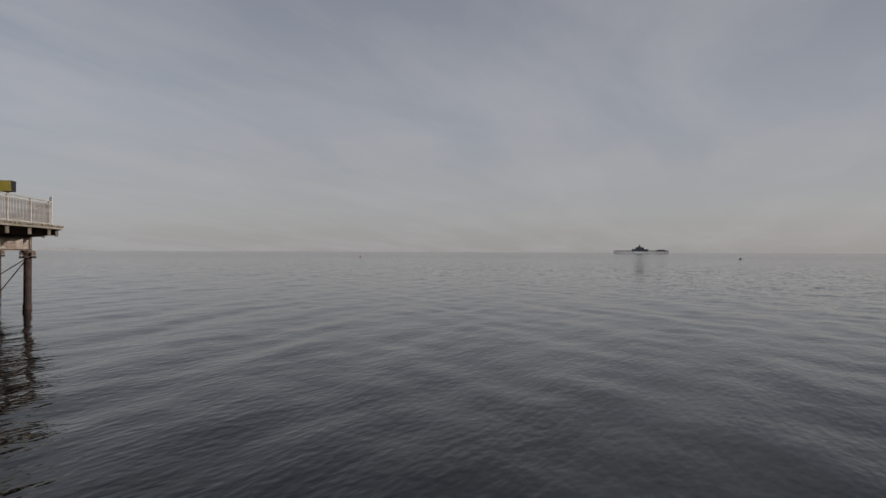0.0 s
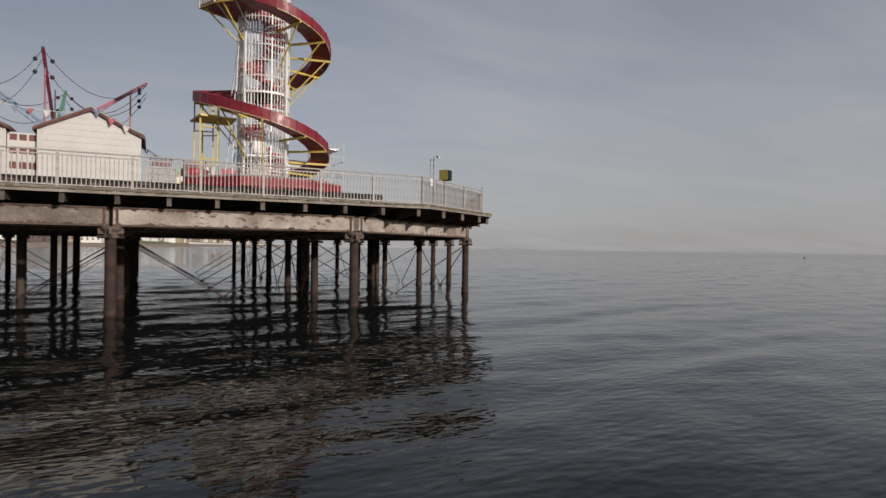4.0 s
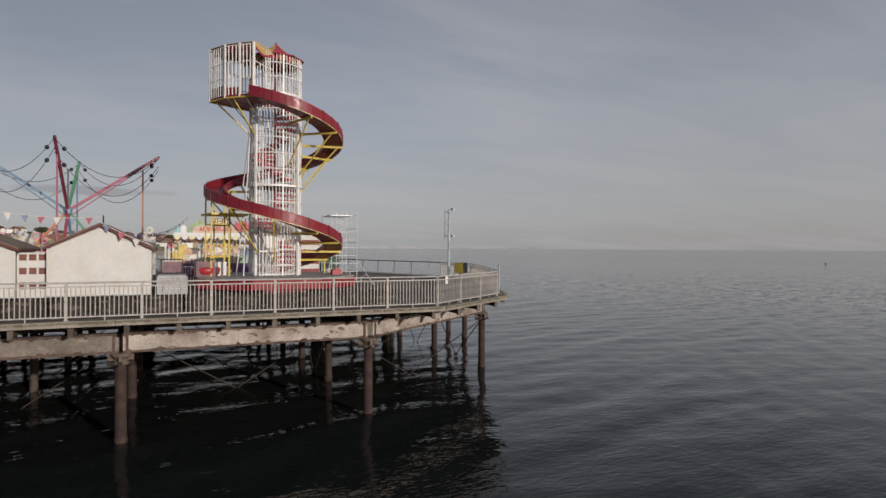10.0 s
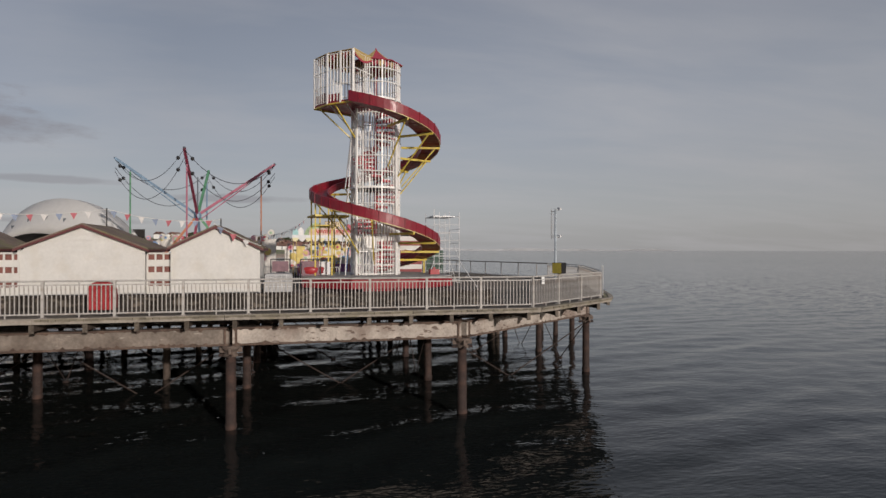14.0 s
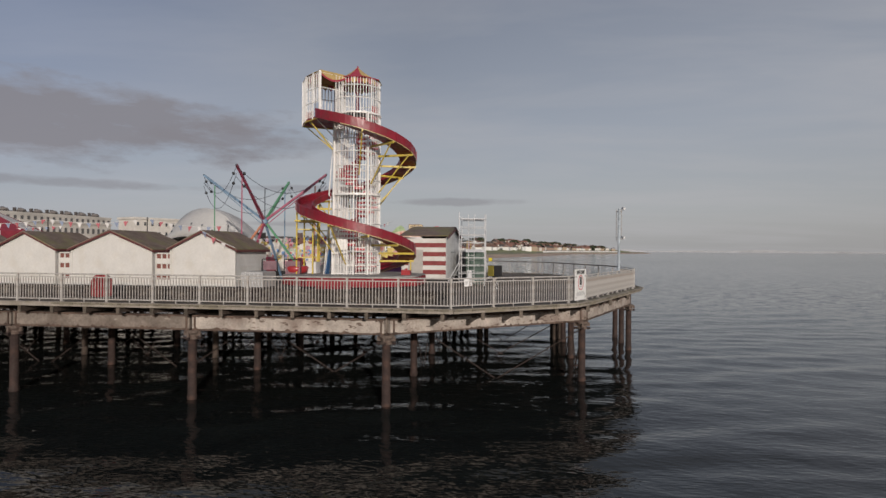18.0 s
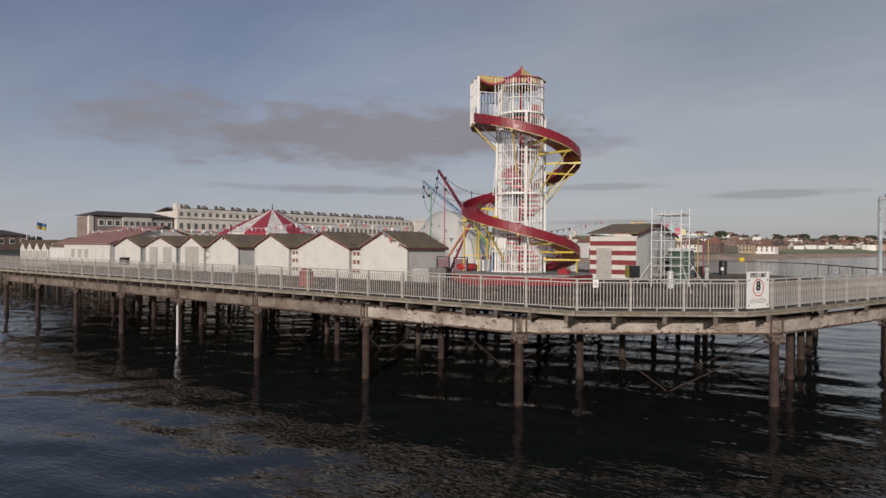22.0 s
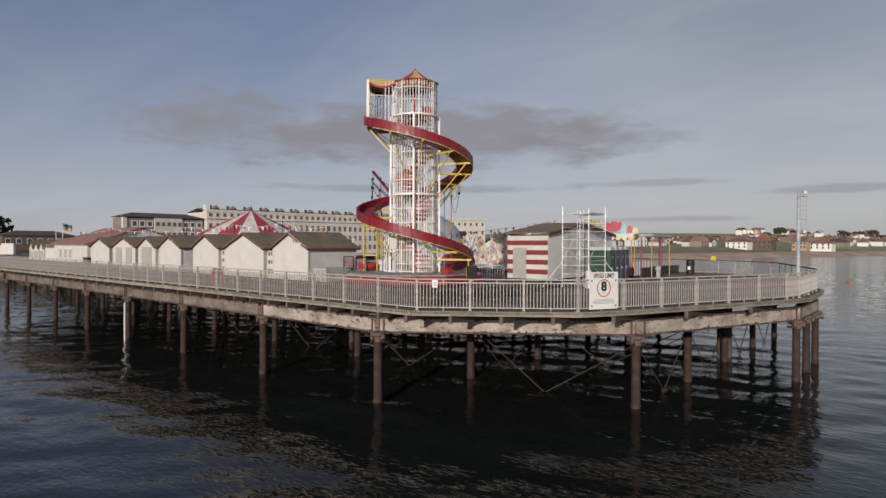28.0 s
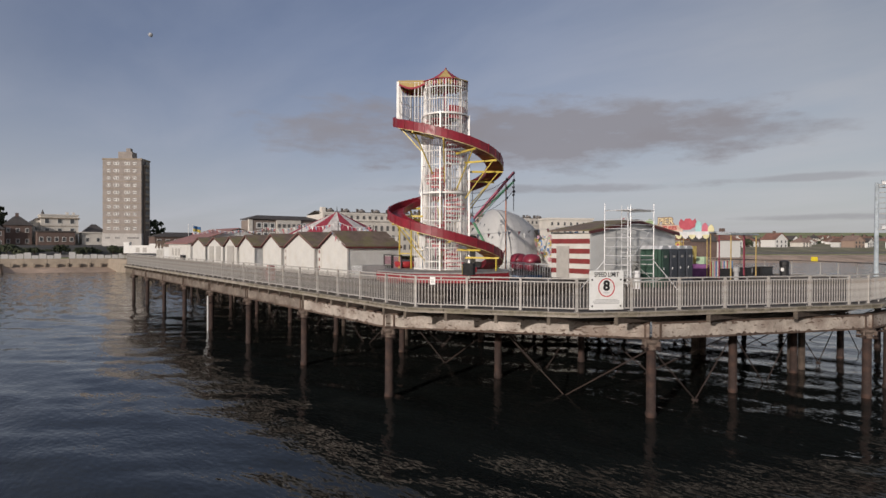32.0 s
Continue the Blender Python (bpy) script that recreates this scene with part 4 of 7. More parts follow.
while th < 505:
    z = slide_z(th) - 0.07
    c, w = math.cos(radians(th)), math.sin(radians(th))
    part("bracket", Shape().beam((1.1 * c, 1.1 * w, z), (RO * c, RO * w, z), 0.07, 0.09), YELLOW, slide)
    if z > 8 or (th % 360) > 180:
        part("bracket_strut", Shape().beam((RO * 0.92 * c, RO * 0.92 * w, z - 0.04), (1.12 * c, 1.12 * w, max(z - 1.7, PT)), 0.045), YELLOW, slide)
    elif th % 360 > 100:
        part("slide_post", Shape().beam((RO * 0.95 * c, RO * 0.95 * w, z - 0.04), (RO * 0.95 * c, RO * 0.95 * w, PT), 0.055), YELLOW, slide)
    th += 30 if (th % 360) < 170 else 36
for th in (238, 262, 290):
    z = slide_z(th) - 0.05
    for r in (RI, RO - 0.05):
        c, w = r * math.cos(radians(th)), r * math.sin(radians(th))
        part("slide_post", Shape().beam((c, w, PT), (c, w, z), 0.06), YELLOW, slide)
    c, w = math.cos(radians(th)), math.sin(radians(th))
    for zz in (5.7, 7.0):
        part("slide_post", Shape().beam((RI * c, RI * w, zz), ((RO - 0.05) * c, (RO - 0.05) * w, zz), 0.045), YELLOW, slide)
part("landing", Shape().slab([(1.2, -2.6, 7.35), (-0.4, -2.9, 7.35), (-0.4, -1.3, 7.35), (0.9, -1.2, 7.35)], (0, 0, 0.08)), YELLOW, slide)

s = Shape()
for th in range(498, 529, 6):
    s.slab([(r_ * math.cos(radians(q_)), r_ * math.sin(radians(q_)), z_) for r_, q_, z_ in ((RO + 0.02, th, slide_z(th) - 0.05), (RO + 0.02, th + 6.3, slide_z(th + 6.3) - 0.02), (RO + 0.14, th + 6.3, slide_z(th + 6.3) + 0.75), (RO + 0.12, th, slide_z(th) + 0.60))], (-0.02, -0.02, 0))
part("flared_side", s, RED, slide)
part("exit_lip", Shape().slab([(1.9 * math.cos(radians(a_)), 1.9 * math.sin(radians(a_)), PT + 0.02) if r_ else (3.05 * math.cos(radians(a_)), 3.05 * math.sin(radians(a_)), PT + 0.02) for r_, a_ in ((1, 529), (1, 546), (0, 546), (0, 529))], (0, 0, 0.07)), RED, slide)

# ---------------------------------------------------------------- raised stage under the huts
Z0 = 4.40
stage = thing("raised_stage", "low raised timber stage with dark peeling front boards", "stage", kind="structure")
PEEL = mat("dark peeling stage boards", (0.045, 0.036, 0.029), 0.9, vary=0.3, scale=3, dirt=(0.17, 0.14, 0.11), dirt_amt=0.8, dirt_scale=4.5, dirt_lo=0.55, dirt_hi=0.6, squash=(1, 0.5, 1.6))
part("stage_floor", Shape().box(-9.6, -46, Z0 - 0.12, -1.62, 1.65, Z0 - 0.004), PLANK, stage)
y = -46.0
while y < 1.6:
    y1 = min(y + 2.4, 1.65)
    part("front_board", Shape().box(-1.62, y + 0.01, DECK, -1.57, y1 - 0.01, Z0 - 0.02), PEEL, stage)
    y = y1
for k in range(3):
    part("end_board", Shape().box(-9.6 + 2.66 * k, 1.655, DECK, -6.95 + 2.66 * k, 1.70, Z0 - 0.02), PEEL, stage)
part("edge_batten", Shape().box(-1.66, -46, Z0 - 0.018, -1.53, 1.65, Z0 + 0.02), JOIST, stage)

# ---------------------------------------------------------------- beach huts


def hut(y0, y1, depth, eave, apex, label, front_x=-2.05, name="beach_hut"):
    w = y1 - y0
    h = thing(name, label, "hut", (front_x, (y0 + y1) / 2, 0), group="pier huts")
    part("floor", Shape().box(-depth + 0.05, -w / 2 + 0.05, Z0 - 0.002, -0.06, w / 2 - 0.05, Z0 + 0.04), DARK, h)
    z = Z0 + 0.01
    while z < apex - 0.02:
        z1 = min(z + 0.21, apex)
        h0, h1 = (w / 2 if q <= eave else w / 2 * (apex - q) / (apex - eave) for q in (z, z1))
        part("front_board", Shape().slab([(0.022, -h0, z), (0.022, h0, z), (0.006, h1, z1), (0.006, -h1, z1)], (-0.03, 0, 0)), HUTW, h)
        z = z1
    for sgn in (1, -1):
        z = Z0 + 0.01
        while z < eave - 0.01:
            z1 = min(z + 0.21, eave)
            part("side_board", Shape().slab([(-0.03, sgn * (w / 2), z), (-depth, sgn * (w / 2), z), (-depth, sgn * (w / 2 - 0.016), z1), (-0.03, sgn * (w / 2 - 0.016), z1)], (0, -sgn * 0.03, 0)), HUTG, h)
            z = z1
        part("corner_board", Shape().box(-0.05, sgn * w / 2 - 0.04, Z0, 0.035, sgn * w / 2 + 0.03, eave - 0.03), HUTW, h)
        sl = (apex - eave) / (w / 2)
        over = 0.14
        ridge, out = (0.0, apex + 0.05), (sgn * (w / 2 + over), eave - sl * over + 0.05)
        part("roof_slope", Shape().slab([(0.16, ridge[0], ridge[1]), (-depth - 0.1, ridge[0], ridge[1]), (-depth - 0.1, *out), (0.16, *out)], (0, 0, 0.05)), ROOF, h)
        part("barge_board", Shape().slab([(0.13, 0, apex + 0.05), (0.13, *out), (0.13, out[0], out[1] - 0.08), (0.13, 0, apex - 0.04)], (0.03, 0, 0)), BARGE, h)
        part("fascia", Shape().box(-depth - 0.1, out[0] - 0.02, out[1] - 0.09, 0.13, out[0] + 0.02, out[1]), BARGE, h)
    part("back_wall", Shape().slab([(-depth, -w / 2 + 0.03, Z0), (-depth, w / 2 - 0.03, Z0), (-depth, w / 2 - 0.03, eave), (-depth, 0, apex), (-depth, -w / 2 + 0.03, eave)], (0.03, 0, 0)), HUTG, h)
    return h


hut(-10.24, -7.24, 3.2, 6.05, 6.80, "cream beach hut with mossy brown felt roof at the row's end")
hut(-15.05, -11.15, 3.2, 6.0, 6.80, "wide cream beach hut with brown felt roof")
hut(-18.9, -15.9, 3.2, 6.02, 6.74, "cream beach hut with brown felt roof")
hut4 = hut(-23.6, -20.6, 3.2, 6.0, 6.72, "cream beach hut with a small vent under the gable")
hut5 = hut(-26.9, -24.25, 3.2, 6.0, 6.66, "cream beach hut with a grey shuttered front")
hut6 = hut(-31.4, -27.5, 3.2, 6.0, 6.64, "cream beach hut with two shuttered windows")
hut(-35.9, -32.2, 3.2, 6.0, 6.62, "plain cream beach hut with brown roof")
SHUT = mat("grey shutter paint", (0.42, 0.40, 0.37), 0.6, vary=0.1)
part("shutter", Shape().box(0.02, -0.75, 4.45, 0.06, 0.75, 6.0), SHUT, hut5)
for yy in (-0.9, 0.9):
    part("shutter", Shape().box(0.02, yy - 0.5, 4.75, 0.06, yy + 0.5, 5.95), SHUT, hut6)
part("vent", Shape().box(0.01, -0.06, 6.45, 0.05, 0.06, 6.6), DARK, hut4)
SCREENM = mat("faded maroon screen board", (0.20, 0.075, 0.06), 0.7, vary=0.2, scale=3)
for y in (-10.7, -15.47, -24.0):
    t = thing("hut_screen", "white slatted screen over maroon panels between huts", "screen", (-2.3, y, 0), group="hut screens")
    part("panel", Shape().box(-0.03, -0.42, Z0, 0, 0.42, 5.85), SCREENM, t)
    for k in range(4):
        yy = -0.40 + 0.8 * k / 3
        part("slat", Shape().box(0.0, yy - 0.03, Z0, 0.03, yy + 0.03, 5.88), HUTW, t)
    for zz, hh in ((Z0 + 0.14, 0.14), (Z0 + 0.64, 0.13), (Z0 + 1.1, 0.12), (5.85, 0.03)):
        part("slat", Shape().box(0.031, -0.42, zz - hh, 0.05, 0.42, zz + hh), HUTW, t)

# long building further along
hall = thing("pier_cafe", "long cream pier building with pinkish pitched roof and white windows", "building", (-2.05, -40.8, 0))
part("front_wall", Shape().box(-0.15, -4.0, DECK, 0, 4.0, 6.2), HUTW, hall)
part("side_wall", Shape().slab([(-0.15, 4.0, DECK), (-8.5, 4.0, DECK), (-8.5, 4.0, 6.2), (-4.3, 4.0, 7.55), (-0.15, 4.0, 6.2)], (0, -0.15, 0)), HUTG, hall)
part("side_wall", Shape().slab([(-0.15, -4.0, DECK), (-8.5, -4.0, DECK), (-8.5, -4.0, 6.2), (-4.3, -4.0, 7.55), (-0.15, -4.0, 6.2)], (0, 0.15, 0)), HUTG, hall)
part("back_wall", Shape().box(-8.5, -3.85, DECK, -8.35, 3.85, 6.2), HUTG, hall)
part("roof_slope", Shape().slab([(0.3, -4.3, 6.12), (0.3, 4.3, 6.12), (-4.3, 4.3, 7.6), (-4.3, -4.3, 7.6)], (0, 0, 0.08)), mat("pinkish felt roof", (0.33, 0.17, 0.155), 0.9), hall)
part("roof_slope", Shape().slab([(-8.9, -4.3, 6.12), (-8.9, 4.3, 6.12), (-4.3, 4.3, 7.6), (-4.3, -4.3, 7.6)], (0, 0, 0.08)), ROOF, hall)
for yy in (-2.2, -1.0, 0.2):
    wdw = part("window", Shape().box(0.0, yy - 0.4, 4.9, 0.05, yy + 0.4, 5.8), FRAMEW, hall)
    part("pane", Shape().box(0.051, yy - 0.32, 4.98, 0.056, yy + 0.32, 5.72), SHUT, wdw)

# striped kiosk beside the tower
kio = thing("striped_kiosk", "kiosk with maroon and white striped front and grey boarded gable", "kiosk", (0, 0, 0))
KX0, KX1, KY0, KY1 = -19.5, -11.6, -1.75, 0.85
zs = [Z0 + (6.75 - Z0) * k / 9 for k in range(10)]
for k in range(9):
    part("stripe_board", Shape().box(KX1 - 0.1, KY0, zs[k], KX1 + (0.004 if k % 2 else 0.0), KY1 - 0.002, zs[k + 1]), HUTW if k % 2 == 0 else STRIPE, kio)
part("plinth", Shape().box(KX0, KY0, DECK, KX1 - 0.05, KY1 - 0.02, Z0), DARK, kio)
gw = KX1 - KX0
z = Z0
while z < 7.45:
    z1 = min(z + 0.17, 7.45)
    h0 = gw / 2 if z <= 6.85 else gw / 2 * (7.45 - z) / 0.6
    h1 = gw / 2 if z1 <= 6.85 else gw / 2 * (7.45 - z1) / 0.6
    cx = (KX0 + KX1) / 2
    part("gable_board", Shape().slab([(cx - h0, KY1 + 0.022, z), (cx + h0, KY1 + 0.022, z), (cx + h1, KY1 + 0.004, z1), (cx - h1, KY1 + 0.004, z1)], (0, -0.03, 0)), HUTG, kio)
    z = z1
for sgn in (1, -1):
    cx = (KX0 + KX1) / 2
    part("roof_slope", Shape().slab([(cx, KY0 - 0.1, 7.52), (cx, KY1 + 0.15, 7.52), (cx + sgn * (gw / 2 + 0.25), KY1 + 0.15, 6.87), (cx + sgn * (gw / 2 + 0.25), KY0 - 0.1, 6.87)], (0, 0, 0.06)), ROOF, kio)
    part("barge_board", Shape().slab([(cx, KY1 + 0.15, 7.52), (cx + sgn * (gw / 2 + 0.25), KY1 + 0.15, 6.87), (cx + sgn * (gw / 2 + 0.25), KY1 + 0.15, 6.72), (cx, KY1 + 0.15, 7.37)], (0, 0.03, 0)), BARGE, kio)
part("back_wall", Shape().box(KX0 - 0.0, KY0 - 0.04, DECK, KX1 - 0.1, KY0, 6.85), HUTG, kio)
part("side_wall", Shape().box(KX0 - 0.05, KY0, DECK, KX0, KY1, 6.85), HUTG, kio)
part("door", Shape().box(KX1 + 0.01, -1.35, Z0, KX1 + 0.05, -0.5, 6.1), SHUT, kio)

# ---------------------------------------------------------------- bungee frame
bx, by = -14.1, -11.3
bg_ = thing("bungee_trampoline", "multicoloured steel bungee trampoline frame with four raking masts", "fairground ride", (bx, by, DECK))
DRED = mat("dark red steel paint", (0.28, 0.05, 0.085), 0.5)
arms = (((3.9, 0), DRED, PINK, 7.08), ((0.2, -4.1), TEAL, GRN, 6.98), ((-4.0, 0), GRN, TEAL, 6.95), ((0, 4.1), PINK, ORNG, 6.95))
for ((tx, ty), col, ucol, hz), lcol in zip(arms, (TEAL, GRN, DRED, ORNG)):
    top, hub = Vector((tx, ty, hz)), Vector((0, 0, 4.0))
    foot = Vector((-tx * 0.75, -ty * 0.75, 0.0))
    part("mast", Shape().beam(hub, top, 0.13), col, bg_)
    part("leg", Shape().beam(foot, hub, 0.12), lcol, bg_)
    part("mast_truss", Shape().tube([hub + Vector((0, 0, -0.35)), (hub + top) / 2 + Vector((0, 0, -0.2)), top], 0.025, 5), col, bg_)
    part("pulley", Shape().lathe([(0.03, hz - 0.06), (0.06, hz - 0.03), (0.06, hz + 0.03), (0.03, hz + 0.06)], 8, (tx, ty)), CABLE, bg_)
    part("upright", Shape().tube([(tx * 0.82, ty * 0.82, 0), (tx * 0.82, ty * 0.82, hz - 0.7)], 0.04, 6), ucol, bg_)
ropes = [(Vector((tx, ty, hz)), Vector((ux, uy, uz))) for ((tx, ty), _, _, hz), ((ux, uy), _, _, uz) in zip(arms, arms[1:] + arms[:1])]
for a, b in ropes:
    for lo_, sag in ((0.05, 1.35), (0.5, 1.75)):
        p, q = a - Vector((0, 0, lo_)), b - Vector((0, 0, lo_ * 1.4))
        at = lambda u: p.lerp(q, u) + Vector((0, 0, -sag * 4 * u * (1 - u)))
        rope = part("bungee_rope", Shape().tube([at(k / 16) for k in range(17)], 0.016, 4), CABLE, bg_)
        for u in (0.08, 0.92):
            c = at(u)
            part("ball", Shape().lathe([(0.02, c.z - 0.1), (0.08, c.z - 0.06), (0.095, c.z), (0.08, c.z + 0.06), (0.02, c.z + 0.1)], 8, (c.x, c.y)), BLACK, rope)
part("hub", Shape().lathe([(0.1, 3.75), (0.2, 3.85), (0.2, 4.12), (0.1, 4.2)], 10), TEAL, bg_)
part("centre_mast", Shape().tube([(0, 0, 4.0), (0, 0, 6.1)], 0.035, 6), GREY, bg_)
part("base_frame", Shape().beam((-3.4, -3.4, 0.1), (3.4, 3.4, 0.1), 0.15).beam((-3.4, 3.4, 0.1), (3.4, -3.4, 0.1), 0.15), BLUE, bg_)

# ---------------------------------------------------------------- big top
tent = thing("circus_tent", "red and white striped round tent roof behind the huts", "tent", (-15.9, -34.8, 0))
for k in range(16):
    a1, a2 = radians(22.5 * k), radians(22.5 * k + 22.5)
    s = Shape()
    pr = [(0.05, 9.5), (1.6, 8.75), (3.0, 8.1), (4.8, 7.2)]
    for (r0, z0), (r1, z1) in zip(pr, pr[1:]):
        s.slab([(r0 * math.cos(a1), r0 * math.sin(a1), z0), (r1 * math.cos(a1), r1 * math.sin(a1), z1), (r1 * math.cos(a2), r1 * math.sin(a2), z1), (r0 * math.cos(a2), r0 * math.sin(a2), z0)], (0, 0, -0.03))
    s.slab([(4.8 * math.cos(a1), 4.8 * math.sin(a1), 7.2), (4.8 * math.cos(a2), 4.8 * math.sin(a2), 7.2), (4.8 * math.cos(a2), 4.8 * math.sin(a2), 3.9), (4.8 * math.cos(a1), 4.8 * math.sin(a1), 3.9)], (0.02 * math.cos(a1), 0.02 * math.sin(a1), 0))
    part("canvas_panel", s, (mat("white canvas", (0.62, 0.58, 0.55), 0.85), ROOFR)[k % 2] if k < 2 else tent.children[k % 2].data.materials[0], tent)
part("finial", Shape().lathe([(0.05, 9.45), (0.03, 10.0)], 6), DARK, tent)

# ---------------------------------------------------------------- shore
def hill(f):
    """How hilly the land is along the coast: flat by the town, high at the headland."""
    return min(1.0, max(0.07, (f - 0.54) / 0.19))


def land(name, line, prof, material, label, jitter=0.0, rise=None):
    """A strip of land inland of a coast line: prof gives (distance inland, height)."""
    k, n, vs = len(prof), len(line), []
    r = random.Random(8)
    for i, (x, y) in enumerate(line):
        d = (Vector(line[min(i + 1, n - 1)]) - Vector(line[max(i - 1, 0)])).normalized()
        vs += [(x - d.y * q, y + d.x * q, (h if h < 5 or not rise else 5 + (h - 5) * rise(i / (n - 1))) * (1 + jitter * r.uniform(-1, 1))) for q, h in prof]
    fs = [(i * k + j, (i + 1) * k + j, (i + 1) * k + j + 1, i * k + j + 1) for i in range(n - 1) for j in range(k - 1)]
    return tagged(part(name, Shape().add(vs, fs), material), label, "ground", kind="structure")


def smooth_line(pts, step=25.0):
    """Points along a rounded line through pts."""
    out = []
    for a, b, c, d in zip([pts[0]] + pts[:-2], pts[:-1], pts[1:], pts[2:] + [pts[-1]]):
        a, b, c, d = (Vector(q) for q in (a, b, c, d))
        m = max(1, int((c - b).length / step))
        for k in range(m):
            t = k / m
            q = 0.5 * (2 * b + (c - a) * t + (2 * a - 5 * b + 4 * c - d) * t * t + (3 * b - a - 3 * c + d) * t ** 3)
            out.append((q.x, q.y))
    return out + [pts[-1]]


COAST = smooth_line([(900, -420), (420, -240), (160, -155), (60, -142), (5, -127), (-40, -116), (-110, -110), (-180, -88), (-250, -58), (-314, -45), (-400, -25), (-500, 3), (-710, 52), (-1000, 106), (-1260, 235), (-1500, 330)])
land("beach", COAST, [(-30, -1.5), (0, 0.0), (8, 1.1), (14, 1.8), (21, 2.4)], BEACH, "brown shingle beach sloping into the sea", 0.05)
land("ground", COAST, [(19, 2.2), (20, 2.6), (45, 3.0), (58, 4.9), (95, 8.5), (150, 13.0), (260, 22.0), (500, 26.0), (900, 28.0), (1800, 34.0)], GRASS, "grassy ground rising behind the promenade", 0.03, hill)
land("promenade", COAST, [(22, 2.75), (40, 3.0)], ROADM, "asphalt promenade along the shore")


TARMAC = mat("dark car park tarmac", (0.06, 0.058, 0.052), 0.95, vary=0.2, scale=0.2)
land("road", COAST[22:38], [(39, 3.1), (46, 3.2), (58, 4.98), (95, 5.5), (125, 5.9)], TARMAC, "dark tarmac car park behind the near promenade")
SCRUB = mat("drab scrub and gravel", (0.25, 0.22, 0.145), 0.95, vary=0.4, scale=0.08, dirt=(0.17, 0.18, 0.08), dirt_amt=0.6, dirt_scale=0.05)
land("verge", COAST[43:54], [(39, 3.1), (45, 3.35), (58, 5.15), (95, 9.6), (120, 11.2)], SCRUB, "drab scrubby verge before the western houses", 0.02, hill)


def coast_point(i, inland):
    """A place so many metres inland of the coast, at a fraction i of its length, and the way that faces the sea."""
    f = i * (len(COAST) - 1)
    k = min(int(f), len(COAST) - 2)
    a, b = Vector(COAST[k]), Vector(COAST[k + 1])
    d = (b - a).normalized()
    p = a.lerp(b, f - k)
    return p.x - d.y * inland, p.y + d.x * inland, math.degrees(math.atan2(-d.y, -d.x))


def ground_z(inland, f=1.0):
    prof = [(19, 2.2), (20, 2.6), (45, 3.0), (58, 4.9), (95, 8.5), (150, 13.0), (260, 22.0), (500, 26.0), (900, 28.0), (1800, 34.0)]
    for (a, za), (b, zb) in zip(prof, prof[1:]):
        if a <= inland <= b:
            h = za + (zb - za) * (inland - a) / (b - a)
            return h if h < 5 else 5 + (h - 5) * hill(f)
    return 3.0


# low sea wall with buttresses and a white fence behind the near beach
wall = thing("sea_wall", "low pale concrete sea wall with small buttresses", "wall", kind="structure")
sr = thing("promenade_fence", "white promenade fence panels along the shore", "fence", group="promenade fences")
for k in range(30):
    x0 = -26 + 4.0 * k
    y0 = -133.0 - 0.33 * max(0, x0 - 5) + 0.28 * max(0, 5 - x0)
    y1 = -133.0 - 0.33 * max(0, x0 - 1) + 0.28 * max(0, 1 - x0)
    part("wall_block", Shape().slab([(x0, y0 - 1.0, 0.8), (x0 + 3.95, y1 - 1.0, 0.8), (x0 + 3.95, y1 - 1.6, 2.75), (x0, y0 - 1.6, 2.75)], (0, -0.8, 0)), WALLC, wall)
    part("buttress", Shape().box(x0 + 0.2, y0 - 1.6, 0.8, x0 + 0.5, y0 - 0.75, 1.75), WALLC, wall)
    part("buttress", Shape().box(x0 + 2.2, y0 - 1.6, 0.8, x0 + 2.5, y0 - 0.75, 1.75), WALLC, wall)
    for q in range(3):
        if (3 * k + q) % 11 != 7:
            xa = x0 + 1.33 * q
            ya = y0 + (y1 - y0) * q / 3 - 3.0
            part("fence_panel", Shape().box(xa + 0.05, ya - 0.06, 2.7, xa + 1.28, ya, 3.45 + 0.12 * ((5 * k + q) % 4) + 0.35 * ((3 * k + q) % 7 == 3) + 0.5 * ((3 * k + q) % 17 == 6)), FRAMEW, sr)
neck = thing("pier_approach", "narrow planked approach from the shore to the pier", "pier", kind="structure")
part("deck", Shape().box(-29, -132, DECK - 0.3, -12, -62, DECK), PLANK, neck)
part("deck", Shape().box(-35, -62, DECK - 0.3, -3.6, -51.6, DECK), PLANK, neck)
# legs added in dense rows to darken the view under the approach
for k in range(13):
    part("cross_beam", Shape().box(-29, -56.2 - 5.6 * k, DECK - 0.75, -12, -55.8 - 5.6 * k, DECK - 0.3), JOIST, neck)
    for x0 in (-28.4, -25.2, -22.0, -18.8, -15.6, -12.6):
        part("trestle_leg", Shape().lathe([(0.17, -1.5), (0.17, DECK - 0.75)], 8, (x0, -56 - 5.6 * k)), JOIST, neck)
bank_ = thing("shore_quay", "pale battered concrete quay beside the pier", "quay", kind="structure")
part("quay_wall", Shape().add([(-10.4, -118.4, -1), (-30, -116, -1), (-30, -137, -1), (-7.5, -137, -1), (-11.0, -119.0, 2.7), (-30, -116.6, 2.8), (-30, -137, 2.8), (-8.3, -137, 2.6)], [(3, 2, 1, 0), (0, 1, 5, 4), (1, 2, 6, 5), (2, 3, 7, 6), (3, 0, 4, 7), (4, 5, 6, 7)]), WALLC, bank_)
for k in range(9):
    y0 = -119.6 - 1.9 * k
    x0 = -10.9 + 0.15 * (-119 - y0)
    part("quay_rib", Shape().slab([(x0 + 0.55, y0, -0.6), (x0 + 0.55, y0 - 0.35, -0.6), (x0 + 0.12, y0 - 0.35, 1.9), (x0 + 0.12, y0, 1.9)], (-0.3, 0, 0)), WALLC, bank_)
